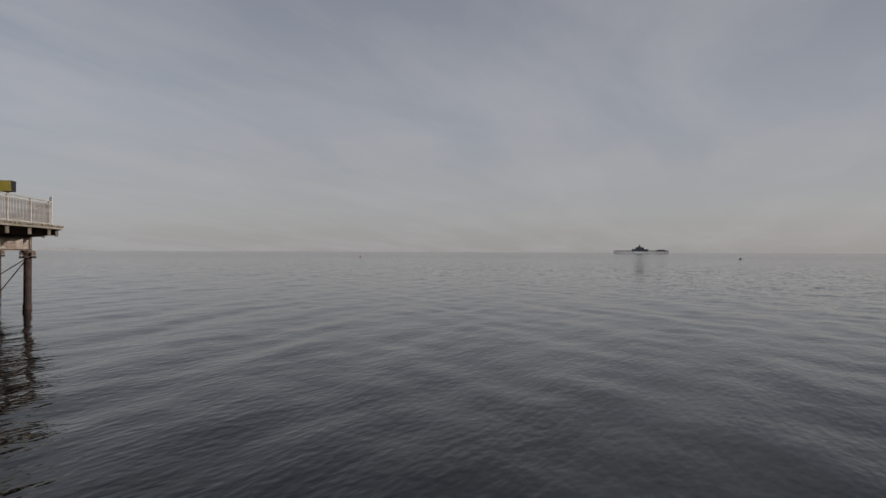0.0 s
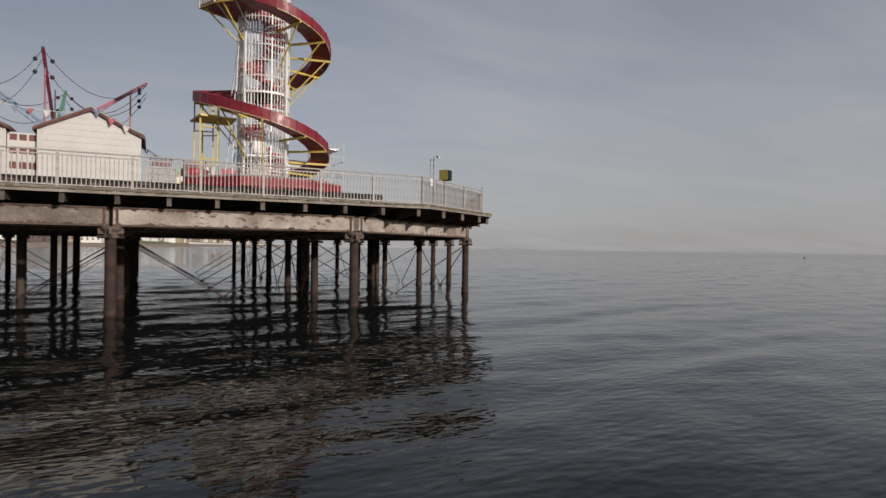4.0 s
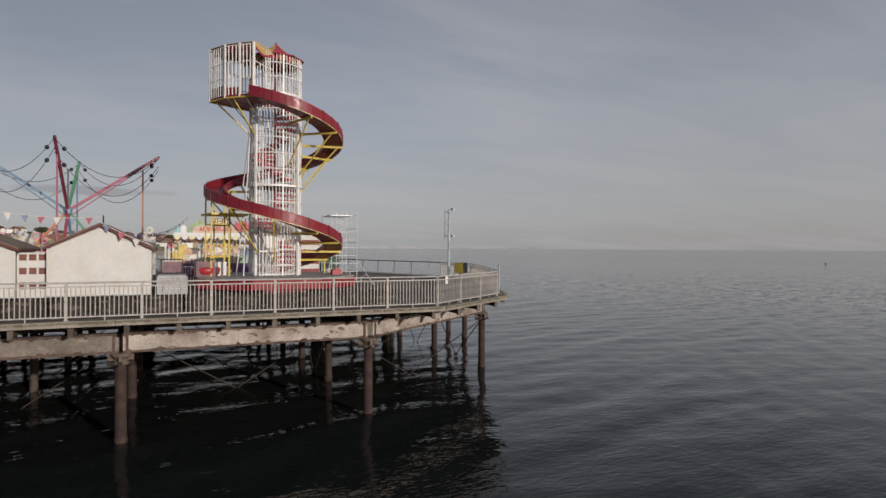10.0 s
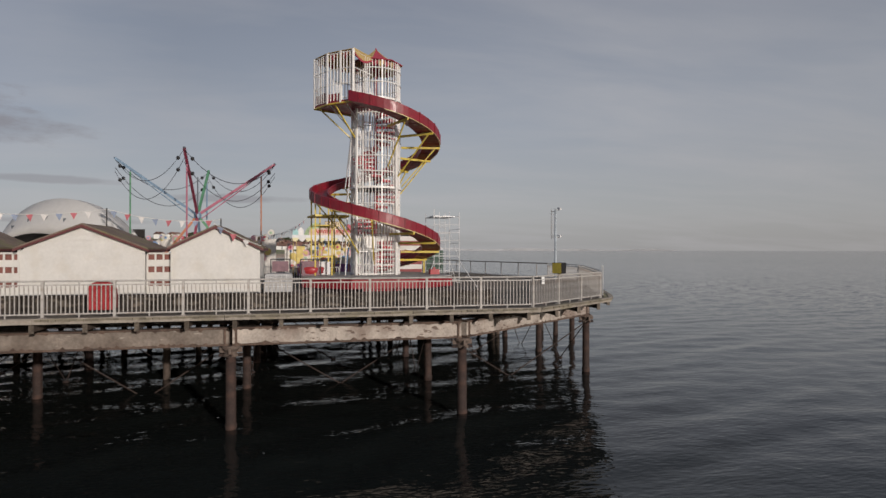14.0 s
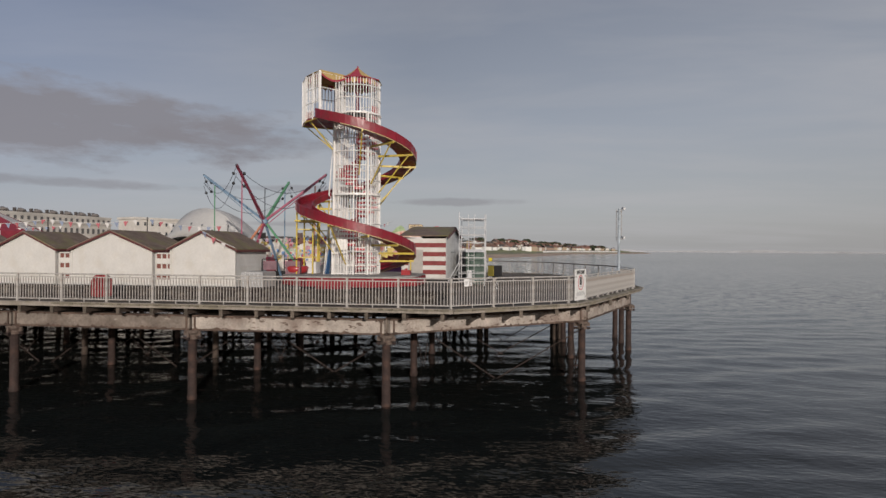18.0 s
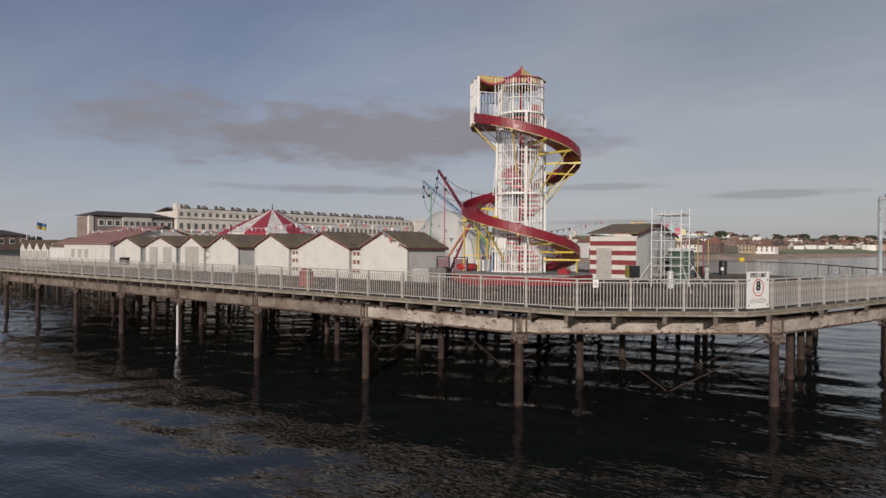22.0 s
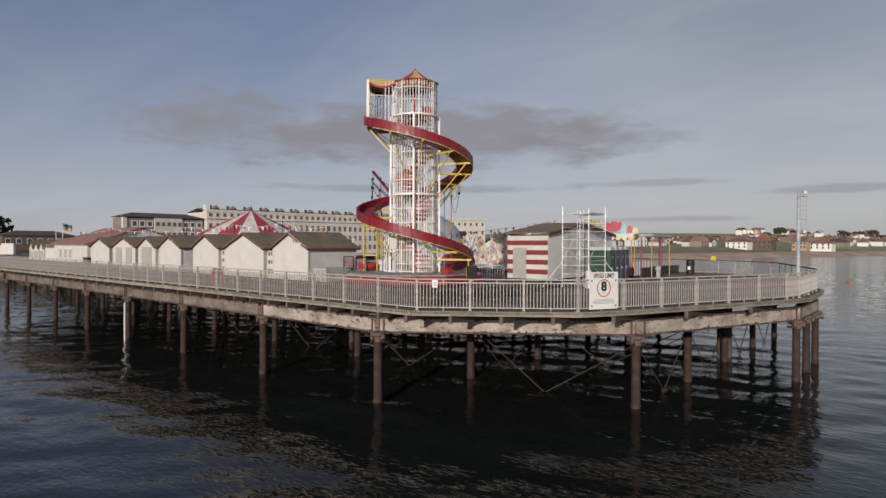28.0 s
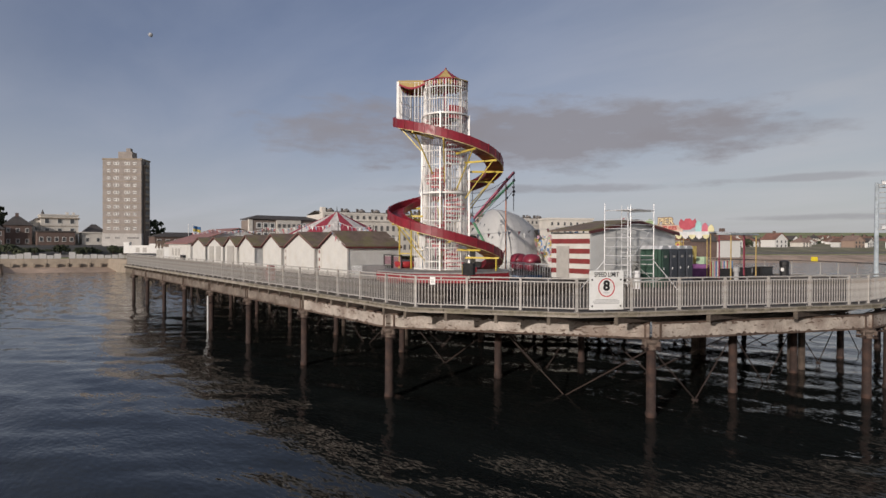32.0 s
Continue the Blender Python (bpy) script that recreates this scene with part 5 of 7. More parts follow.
gate = thing("pier_gate", "white pier entrance walls with square piers", "gate", (-13.2, -131.0, DECK - 0.1), -38)
for x0, x1, h in ((-0.6, 0.7, 2.5), (-5.2, -0.6, 1.9), (-7.4, -5.2, 2.3)):
    part("gate_wall", Shape().box(x0, -0.5, 0, x1 - 0.02, 0.5, h), FRAMEW, gate)
part("coping", Shape().box(-0.75, -0.6, 2.5, 0.8, 0.6, 2.62), FRAMEW, gate)
for x0 in (-4.6, -3.0):
    part("gate_opening", Shape().box(x0, 0.5, 0.3, x0 + 0.9, 0.53, 1.4), SHUT, gate)
for x0, y0, h, cloth in ((-17.1, -95.2, 5.7, 0), (-16.5, -90.1, 5.5, 1)):
    fp = thing("flagpole", "slim white flagpole on the pier approach", "flagpole", (x0, y0, DECK), group="flagpoles")
    part("pole", Shape().lathe([(0.09, 0), (0.06, h * 0.6), (0.04, h)], 8), FRAMEW, fp)
    part("truck", Shape().lathe([(0.02, h), (0.08, h + 0.06), (0.02, h + 0.13)], 8), FRAMEW, fp)
    if cloth:
        for z0, m_ in ((h - 0.55, BLUE), (h - 1.05, YELLOW)):
            vs = [(-0.05 - 0.16 * k, 0.08 * math.sin(k * 1.1), z0 - 0.035 * k + dz) for dz in (0, 0.5) for k in range(9)]
            part("flag_stripe", Shape().add(vs + [(x, y + 0.01, z) for x, y, z in vs], [(k, k + 1, k + 10, k + 9) for k in range(8)] + [(k + 27, k + 28, k + 19, k + 18) for k in range(8)]), m_, fp)
groyne = thing("groyne", "dark timber groyne running down the beach", "groyne", (10, -133, 0))
for k in range(9):
    part("groyne_post", Shape().box(-0.15, -8 + 2.2 * k, -0.8, 0.15, -7.75 + 2.2 * k, 2.2 - 0.22 * k), JOIST, groyne)
part("plank", Shape().slab([(0.02, -8, 0.2), (0.02, 10, -1.0), (0.02, 10, 0.2), (0.02, -8, 1.9)], (0.1, 0, 0)), JOIST, groyne)


def house(name, label, cat, at, rot, w, d, h, floors, cols, wall, roofm, pitch=0.0, win=(0.9, 1.3), group="", chim=0, gable=False, skip=0, frames=True):
    """A building facing +y before it is turned: walls, roof and its windows."""
    t = thing(name, label, cat, at, rot, group=group)
    part("wall", Shape().box(-w / 2, -d / 2, -1.5, w / 2, d / 2, h), wall, t)
    if pitch and gable:
        for sg in (-1, 1):
            part("roof", Shape().slab([(0, -d / 2 - 0.3, h + pitch), (0, d / 2 + 0.4, h + pitch), (sg * (w / 2 + 0.4), d / 2 + 0.4, h - 0.15), (sg * (w / 2 + 0.4), -d / 2 - 0.3, h - 0.15)], (0, 0, 0.18)), roofm, t)
        part("gable", Shape().slab([(-w / 2, d / 2, h), (w / 2, d / 2, h), (0, d / 2, h + pitch)], (0, -0.2, 0)), wall, t)
    elif pitch:
        in_ = min(d / 2, w / 2 * 0.8)
        s = Shape()
        e = 0.35
        s.slab([(-w / 2 - e, d / 2 + e, h - 0.1), (w / 2 + e, d / 2 + e, h - 0.1), (w / 2 - in_, 0, h + pitch), (-w / 2 + in_, 0, h + pitch)], (0, 0, 0.15))
        s.slab([(w / 2 + e, -d / 2 - e, h - 0.1), (-w / 2 - e, -d / 2 - e, h - 0.1), (-w / 2 + in_, 0, h + pitch), (w / 2 - in_, 0, h + pitch)], (0, 0, 0.15))
        for sg in (-1, 1):
            s.slab([(sg * (w / 2 + e), -d / 2 - e, h - 0.1), (sg * (w / 2 + e), d / 2 + e, h - 0.1), (sg * (w / 2 - in_), 0, h + pitch)], (0, 0, 0.15))
        part("roof", s, roofm, t)
    else:
        part("roof", Shape().box(-w / 2 - 0.25, -d / 2 - 0.25, h, w / 2 + 0.25, d / 2 + 0.25, h + 0.45), roofm, t)
    for k in range(chim):
        xx = -w / 2 + w * (k + 0.5) / chim
        part("chimney", Shape().box(xx - 0.5, -0.5, h + pitch * 0.4, xx + 0.5, 0.5, h + pitch + 1.3), BRICK, t)
    fh = h / floors
    fr = mesh("window", Shape().box(-win[0] / 2 - 0.14, 0, -win[1] / 2 - 0.14, win[0] / 2 + 0.14, 0.07, win[1] / 2 + 0.14), FRAMEW) if frames else None
    pn = mesh("pane", Shape().box(-win[0] / 2, 0.02, -win[1] / 2, win[0] / 2, 0.09, win[1] / 2), WIN)
    for f in range(skip, floors):
        for c in range(cols):
            cx, cz = -w / 2 + w * (c + 0.5) / cols, fh * (f + 0.52)
            if frames:
                wd = part("window", fr, None, t)
                wd.location = (cx, d / 2, cz)
                part("pane", pn, None, wd)
            else:
                part("window", pn, None, t).location = (cx, d / 2, cz)
    return t


# block of flats
flats = thing("tower_block", "tall grey-brown brick block of flats with white-framed windows", "apartment block", (-22.8, -196, 5.0), -36)
part("wall", Shape().box(-6.2, -6.0, -1, 6.2, 0, 28.2), CONC, flats)
# the bay's shade is put into its brick colour, darker than the front
part("side_bay", Shape().box(-6.9, -4.0, -1, -6.21, -1.0, 26.6), mat("shaded brown brick", (0.16, 0.13, 0.11), 0.9, vary=0.15), flats)
part("parapet", Shape().box(-6.35, -6.1, 28.2, 6.35, 0.12, 28.75), WALLC, flats)
part("plant_room", Shape().box(-2.9, -4, 28.75, 1.6, -0.8, 31.0).box(-2.0, -3, 31.0, -0.6, -1.5, 32.2), CONC, flats)
part("ground_storey", Shape().box(-6.3, -4.6, -1, 6.3, 0.14, 4.3), mat("grey ground floor render", (0.47, 0.445, 0.42), 0.85, vary=0.12, scale=0.4), flats)
PALEWIN = mat("grey curtained window", (0.13, 0.125, 0.12), 0.4, vary=0.2)
wf = mesh("window", Shape().box(-0.84, 0, -0.42, 0.84, 0.07, 0.42), FRAMEW)
wp = [mesh("pane", Shape().box(-0.7, 0.03, -0.32, -0.14, 0.10, 0.32), PALEWIN), mesh("pane", Shape().box(0.14, 0.03, -0.32, 0.7, 0.10, 0.32), PALEWIN)]
wfs = mesh("window", Shape().box(-0.5, 0, -0.42, 0.5, 0.07, 0.42), FRAMEW)
wps = [mesh("pane", Shape().box(-0.4, 0.03, -0.27, -0.07, 0.10, 0.27), PALEWIN), mesh("pane", Shape().box(0.07, 0.03, -0.27, 0.4, 0.10, 0.27), PALEWIN)]
for cx, cw in ((-3.6, 1.9), (1.4, 0.8), (4.6, 0.7)):
    part("ground_window", Shape().box(cx - cw, 0.14, 2.6, cx + cw, 0.2, 3.2), PALEWIN, flats)
for f in range(10):
    z = 5.9 + 2.35 * f
    part("floor_band", Shape().box(-6.22, -4.4, z + 1.12, 6.22, 0.03, z + 1.3), WALLC, flats)
    part("side_slab", Shape().box(-7.05, -3.8, z - 0.75, -6.9, -1.2, z - 0.1), WALLC, flats)
    part("side_window", Shape().box(-6.95, -3.6, z - 0.1, -6.88, -1.4, z + 0.9), PALEWIN, flats)
    for cx in (-4.1, -1.7, 1.8, 4.2):
        big = abs(cx) < 2
        w_ = part("window", wf if big else wfs, None, flats)
        w_.location = (cx, 0, z)
        for p_ in (wp if big else wps):
            part("pane", p_, None, w_)

# terrace with roof clusters
T0, T1, TY = 0.0, -79.0, -122.0
ter = thing("seafront_terrace", "long cream stucco terrace with rows of tall dark windows", "terrace", (-57.5, TY, 3.9), -6.5)
part("wall", Shape().box(T1, -13, -1, T0, 0, 10.2), STUCCO, ter)
part("cornice", Shape().box(T1 - 0.2, -13, 8.45, T0 + 0.2, 0.4, 8.75), STUCCO, ter)
part("parapet", Shape().box(T1 - 0.1, -0.6, 10.2, T0 + 0.1, 0.15, 10.75), STUCCO, ter)
part("roof", Shape().slab([(T1, -0.6, 10.3), (T0, -0.6, 10.3), (T0, -6, 11.2), (T1, -6, 11.2)], (0, 0, 0.1)).slab([(T1, -13, 10.3), (T0, -13, 10.3), (T0, -6, 11.2), (T1, -6, 11.2)], (0, 0, 0.1)), mat("weathered grey slate", (0.15, 0.14, 0.13), 0.85, vary=0.2, scale=0.5), ter)
tw = mesh("window", Shape().box(-0.38, -0.01, -0.7, 0.38, 0.06, 0.7), PALEWIN)
tws = mesh("window", Shape().box(-0.36, -0.01, -0.45, 0.36, 0.06, 0.45), PALEWIN)
ncol = 44
for c in range(ncol):
    cx = T1 + (T0 - T1) * (c + 0.5) / ncol
    for z, me_ in ((1.4, tw), (4.0, tw), (6.6, tw), (9.45, tws)):
        part("window", me_, None, ter).location = (cx, 0.02, z)
dorm = mesh("dormer", Shape().box(-0.75, -1.4, 10.6, 0.75, 0.0, 11.15).lathe([(0.85, 11.15), (0.65, 11.45), (0.25, 11.62)], 8, (0, -0.7)).box(-0.9, -2.4, 10.6, -0.45, -1.7, 11.9).box(0.45, -2.4, 10.6, 0.9, -1.7, 11.9), SLATE)
hood = mesh("dormer_hood", Shape().lathe([(1.0, 11.1), (0.98, 11.2), (0.75, 11.52), (0.3, 11.7), (0.02, 11.72)], 10, (0, -0.68)), mat("dark lead hood", (0.20, 0.18, 0.165), 0.6, vary=0.1))
for k in range(17):
    d_ = part("dormer", dorm, None, ter)
    d_.location = (T0 - 2.5 - 4.5 * k, -0.4, 0)
    part("dormer_hood", hood, None, d_)
part("end_chimney", Shape().box(T0 - 1.2, -3, 10, T0 - 0.2, -1, 12.0), STUCCO, ter)
for k in range(9):
    part("balcony_rail", Shape().box(T0 - 14 + 1.4 * k, 0.1, 5.2, T0 - 12.8 + 1.4 * k, 0.5, 5.5), WALLC, ter)
# brick hotel beside it
HOTELB = mat("grey brown brickwork", (0.24, 0.195, 0.17), 0.9, vary=0.15, scale=0.5)
hot = thing("seafront_hotel", "brown brick seafront hotel with a cream middle and hipped roof", "hotel", (-48.0, TY - 1.5, 4.1))
part("wall", Shape().box(-9.3, -6, -1, -4.0, 0, 7.9), HOTELB, hot)
part("centre_bay", Shape().box(-4.0, -6, -1, 2.6, 0.3, 8.3), STUCCO, hot)
part("wall", Shape().box(2.6, -6, -1, 9.3, 0, 7.9), HOTELB, hot)
part("corner_bay", Shape().box(8.6, -0.7, -1, 9.5, 0.12, 8.0), STUCCO, hot)
part("roof", Shape().slab([(-9.6, 0.5, 8.1), (9.6, 0.5, 8.1), (6.5, -3, 9.1), (-6.5, -3, 9.1)], (0, 0, 0.15)).slab([(-9.6, -6.3, 8.1), (9.6, -6.3, 8.1), (6.5, -3, 9.1), (-6.5, -3, 9.1)], (0, 0, 0.15)).slab([(9.6, 0.5, 8.1), (9.6, -6.3, 8.1), (6.5, -3, 9.1)], (0, 0, 0.15)).slab([(-9.6, 0.5, 8.1), (-9.6, -6.3, 8.1), (-6.5, -3, 9.1)], (0, 0, 0.15)), SLATE, hot)
bw = mesh("window", Shape().box(-0.72, -0.02, -0.75, 0.72, 0.07, 0.75), FRAMEW)
bp2 = mesh("pane", Shape().box(-0.42, 0.02, -0.5, 0.42, 0.10, 0.5), WIN)
for z in (1.6, 4.2, 6.6):
    for cx in (-8.3, -6.6, -4.9, 3.6, 5.3, 7.0):
        w_ = part("window", bw, None, hot)
        w_.location = (cx, 0.0, z)
        part("pane", bp2, None, w_)
    for k in range(5):
        part("window", tws, None, hot).location = (-3.3 + 1.3 * k, 0.32, z)
house("far_white_hotel", "tall white seafront hotel behind the rides", "hotel", (-101, -77, 6), -25, 11.5, 6, 6.2, 3, 7, STUCCO, STUCCO, win=(0.45, 0.75), frames=False)
# near left houses
vl = house("white_villa", "large cream villa with moulded cornice and chimneys", "house", (-8.6, -234.4, 4.8), 0, 11.3, 10.8, 11.0, 3, 3, STUCCO, STUCCO, win=(1.15, 1.8))
part("cornice", Shape().box(-6.1, -5.8, 9.9, 6.1, 5.85, 10.3).box(-5.8, 5.4, 7.2, 5.8, 5.55, 7.4), WALLC, vl)
for cx in (-4.9, -2.9):
    part("chimney", Shape().box(cx - 0.4, -2.5, 11.4, cx + 0.4, -1.5, 12.5).box(cx - 0.48, -2.6, 12.3, cx + 0.48, -1.4, 12.55), STUCCO, vl)
part("finial", Shape().lathe([(0.5, 11.45), (0.55, 11.8), (0.25, 12.3), (0.12, 12.9), (0.02, 13.1)], 8, (5.0, 4.6)), SLATE, vl)
house("brick_pub", "low dark brick building with white windows", "pub", (-6.8, -223.6, 4.8), 0, 10.8, 9.6, 5.0, 1, 5, BRICK, SLATE, win=(0.9, 1.3))
house("white_lodge", "low white building beside the pub", "house", (-17.6, -224.8, 4.8), 0, 6.5, 9.6, 4.8, 1, 2, STUCCO, STUCCO, win=(0.8, 1.3))
house("brown_villa", "brown villa with hipped slate roof", "house", (3.6, -232.0, 4.8), 0, 7.8, 10.8, 7.4, 2, 3, BRICK, SLATE, pitch=3.0, win=(0.8, 1.2), chim=1)
house("dark_house", "dark brick house with slate roof", "house", (11.2, -229.6, 4.8), 0, 7.8, 10.8, 5.8, 2, 3, BRICK, SLATE, pitch=3.2, win=(0.8, 1.2))
house("pale_gable_house", "narrow pale house with gable", "house", (-1.9, -236.8, 4.8), 0, 4.3, 9.6, 8.4, 2, 1, STUCCO, SLATE, pitch=1.6, gable=True, win=(0.8, 1.2))
house("brown_gable_house", "brown house behind a low white lodge", "house", (-22.5, -256, 5), 0, 8, 9, 5.2, 2, 2, BRICK, SLATE, pitch=3.4, win=(0.8, 1.2))
house("seafront_shelter", "long low dark-roofed seafront building", "building", (-36, -176, 5), 0, 17, 8, 3.2, 1, 7, BRICK, SLATE, pitch=1.2, win=(1.0, 1.2))

def tree(x, y, z, h, r, seed, label="dark rounded seaside tree"):
    q = random.Random(seed)
    t = thing("tree", label, "tree", (x, y, z))
    part("trunk", Shape().tube([(0, 0, -0.5), (0.1, 0, h * 0.4), (0.2, 0.1, h * 0.75)], [0.22, 0.16, 0.06], 6)
         .tube([(0.1, 0, h * 0.35), (r * 0.5, 0.2, h * 0.65)], [0.1, 0.04], 5).tube([(0.1, 0, h * 0.35), (-r * 0.5, -0.2, h * 0.68)], [0.1, 0.04], 5), BARK, t)
    s = Shape()
    for k in range(230):
        a, b, c = q.uniform(0, 6.28), q.uniform(-0.5, 1.0), q.uniform(0.45, 1.05) ** 0.6
        rr = r * c * math.sqrt(max(0.05, 1 - b * b * 0.8)) * (1 + 0.25 * math.sin(3 * a + seed))
        px, py, pz = rr * math.cos(a), rr * math.sin(a), h * 0.56 + b * h * 0.46 + 0.12 * h * math.sin(5 * a + seed)
        u = q.uniform(0.12, 0.24) * r
        d = Vector((q.uniform(-1, 1), q.uniform(-1, 1), q.uniform(-1, 1))).normalized()
        e = d.orthogonal().normalized()
        g = d.cross(e)
        c0 = Vector((px, py, pz))
        s.add([c0 + e * u, c0 + g * u, c0 - e * u, c0 - g * u, c0 + d * u * 0.6], [(0, 1, 4), (1, 2, 4), (2, 3, 4), (3, 0, 4), (3, 2, 1, 0)])
    part("crown", s, LEAF, t)
    return t


# brown houses behind the rides
for k in range(9):
    f_ = k / 8
    house("brown_villa", "small villa with pointed red tile roof and chimney", "house", (-128 - 9 * f_ + 5 * (k % 2), -80 + 24 * f_, 4.6), 55 + 7 * (k % 3), 5.0, 7, 2.3 + 0.3 * (k % 3), 2, 2, (STUCCO, BRICK, FRAMEW)[k % 3], (TILE, SLATE)[k % 4 == 3], pitch=1.7 + 0.3 * (k % 2), win=(0.8, 1.1), chim=int(k % 4 == 0), gable=k % 3 == 1, frames=False, group="town villas")
# dark shrubs and parked clutter between the fence and the houses
for k in range(26):
    hx = -24 + 2.9 * k
    tree(hx, -158 - 0.25 * hx - 6 * (k % 3) - 3 * (k % 5), 2.9 + 0.4 * (k % 2), 1.1 + 0.3 * (k % 4), 1.3 + 0.5 * (k % 3), 300 + k, "dark clipped shrub behind the promenade")

# houses along the curving western shore
rh = random.Random(21)
walls_ = [STUCCO, mat("white house paint", (0.78, 0.77, 0.74), 0.85, vary=0.05), mat("white house render", (0.70, 0.69, 0.66), 0.85, vary=0.08), mat("pale brick wall", (0.33, 0.24, 0.19), 0.9, vary=0.15), mat("buff house render", (0.42, 0.33, 0.24), 0.85, vary=0.1)]
roofs_ = [TILE, mat("faded tile roof", (0.26, 0.18, 0.15), 0.9, vary=0.2), mat("brown tile roof", (0.17, 0.10, 0.075), 0.9, vary=0.2), SLATE]
for k in range(150):
    f = 0.438 + 0.267 * k / 150 + rh.uniform(-0.001, 0.001)
    deep = rh.choice((72, 84, 98, 112, 130, 150, 180, 220))
    x, y, a = coast_point(f, deep)
    w = rh.uniform(6.0, 10)
    house("seaside_house", "pale seaside house with pitched tile roof", "house", (x, y, ground_z(deep, f) - 0.5), a + rh.uniform(-12, 12), w, rh.uniform(7, 9), rh.uniform(3.2, 4.8), 2, 3, walls_[rh.choice((0, 1, 1, 1, 2, 2, 2, 3))], rh.choice(roofs_), pitch=rh.uniform(2.2, 3.6), gable=rh.random() < 0.4, group="western seaside houses", frames=False, chim=rh.choice((0, 1)))
for nm_, lb_, x, y, w, h, wl_, rf_, pt_ in (
        ("white_villa", "white rendered seafront villa with brown tile roof", -385, -81.5, 13, 4.2, walls_[1], roofs_[2], 2.6),
        ("brick_villa", "large brick villa with steep red tile roof and chimneys", -393, -69, 11, 5.2, BRICK, TILE, 4.0),
        ("buff_block", "small buff flat-roofed seafront block", -402, -50.5, 8, 4.6, walls_[4], SLATE, 0.4),
        ("white_bungalow", "long white bungalow with red tile roof", -408, -40.5, 12, 3.4, walls_[1], TILE, 2.4)):
    house(nm_, lb_, "house", (x, y, 4.0), -98, w, 8, h, 2, 4, wl_, rf_, pitch=pt_, group="western seaside houses", frames=False, chim=1)
for k in range(150):
    f = 0.70 + 0.23 * k / 150 + rh.uniform(-0.003, 0.003)
    deep = rh.choice((60, 85, 110, 150, 200, 270))
    x, y, a = coast_point(f, deep)
    w, h = rh.uniform(9, 18), rh.uniform(4.5, 7)
    t = thing("hillside_house", "small pale house on the distant wooded headland", "house", (x, y, ground_z(deep, f)), a + rh.uniform(-30, 30), group="headland houses")
    key = rh.randrange(5)
    part("wall", Shape().box(-w / 2, -4, -2, w / 2, 4, h), walls_[key], t)
    part("roof", Shape().slab([(-w / 2 - 0.4, 4.4, h - 0.2), (w / 2 + 0.4, 4.4, h - 0.2), (w / 2, 0, h + 3), (-w / 2, 0, h + 3)], (0, 0, 0.2)).slab([(-w / 2 - 0.4, -4.4, h - 0.2), (w / 2 + 0.4, -4.4, h - 0.2), (w / 2, 0, h + 3), (-w / 2, 0, h + 3)], (0, 0, 0.2)), roofs_[key % 4], t)


for k, (x, y, h, r) in enumerate(((-33.0, -200, 8.0, 3.2), (17, -232, 12, 5.4), (12, -240, 13, 6), (-80, -170, 9, 4))):
    tree(x, y, 5, h, r, k)
for k in range(64):
    f = 0.51 + 0.2 * rh.random()
    deep = rh.choice((118, 135, 160, 190, 230))
    x, y, a = coast_point(f, deep)
    tree(x, y, ground_z(deep, f), rh.uniform(2.6, 5.0), rh.uniform(3, 7), 40 + k, "low dark tree among the western houses")
for k in range(24):
    f = 0.405 + 0.004 * k + rh.uniform(-0.001, 0.001)
    deep = rh.choice((84, 96, 108, 120))
    x, y, a = coast_point(f, deep)
    tree(x, y, ground_z(deep, f), rh.uniform(2.2, 4.2), rh.uniform(2.5, 5), 160 + k, "low dark tree beside the seafront houses")
for k in range(40):
    f = 0.72 + 0.20 * rh.random() ** 0.7
    deep = rh.choice((70, 130, 180, 250))
    x, y, a = coast_point(f, deep)
    tree(x, y, ground_z(deep, f), rh.uniform(6, 10), rh.uniform(5, 9), 90 + k, "dark tree on the distant headland")
# parked cars and beach sheds read as pale dots along the western promenade
for k in range(46):
    f = 0.70 + 0.2 * k / 46
    x, y, a = coast_point(f, 30)
    t = thing("beach_chalet", "small white beach chalet on the promenade", "hut", (x, y, 3.0), a, group="beach chalets")
    part("wall", Shape().box(-2.6, -1.5, 0, 2.6, 1.5, 2.6), FRAMEW, t)
    part("roof", Shape().slab([(-2.8, 1.8, 2.5), (2.8, 1.8, 2.5), (2.8, 0, 3.4), (-2.8, 0, 3.4)], (0, 0, 0.1)).slab([(-2.8, -1.8, 2.5), (2.8, -1.8, 2.5), (2.8, 0, 3.4), (-2.8, 0, 3.4)], (0, 0, 0.1)), SLATE, t)

# low land on the far horizon, its haze put into the pale colour
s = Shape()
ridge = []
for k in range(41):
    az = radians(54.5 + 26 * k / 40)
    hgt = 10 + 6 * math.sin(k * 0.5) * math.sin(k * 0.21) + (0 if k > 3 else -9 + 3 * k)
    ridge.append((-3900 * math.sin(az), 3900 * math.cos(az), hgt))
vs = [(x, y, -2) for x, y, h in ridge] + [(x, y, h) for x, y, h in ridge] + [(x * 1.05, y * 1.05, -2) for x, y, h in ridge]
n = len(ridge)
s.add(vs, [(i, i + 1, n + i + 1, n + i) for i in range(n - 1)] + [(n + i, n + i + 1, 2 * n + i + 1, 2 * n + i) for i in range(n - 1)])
tagged(part("backdrop", s, HILLM), "low island on the far horizon, coloured pale with haze", "island", kind="structure")

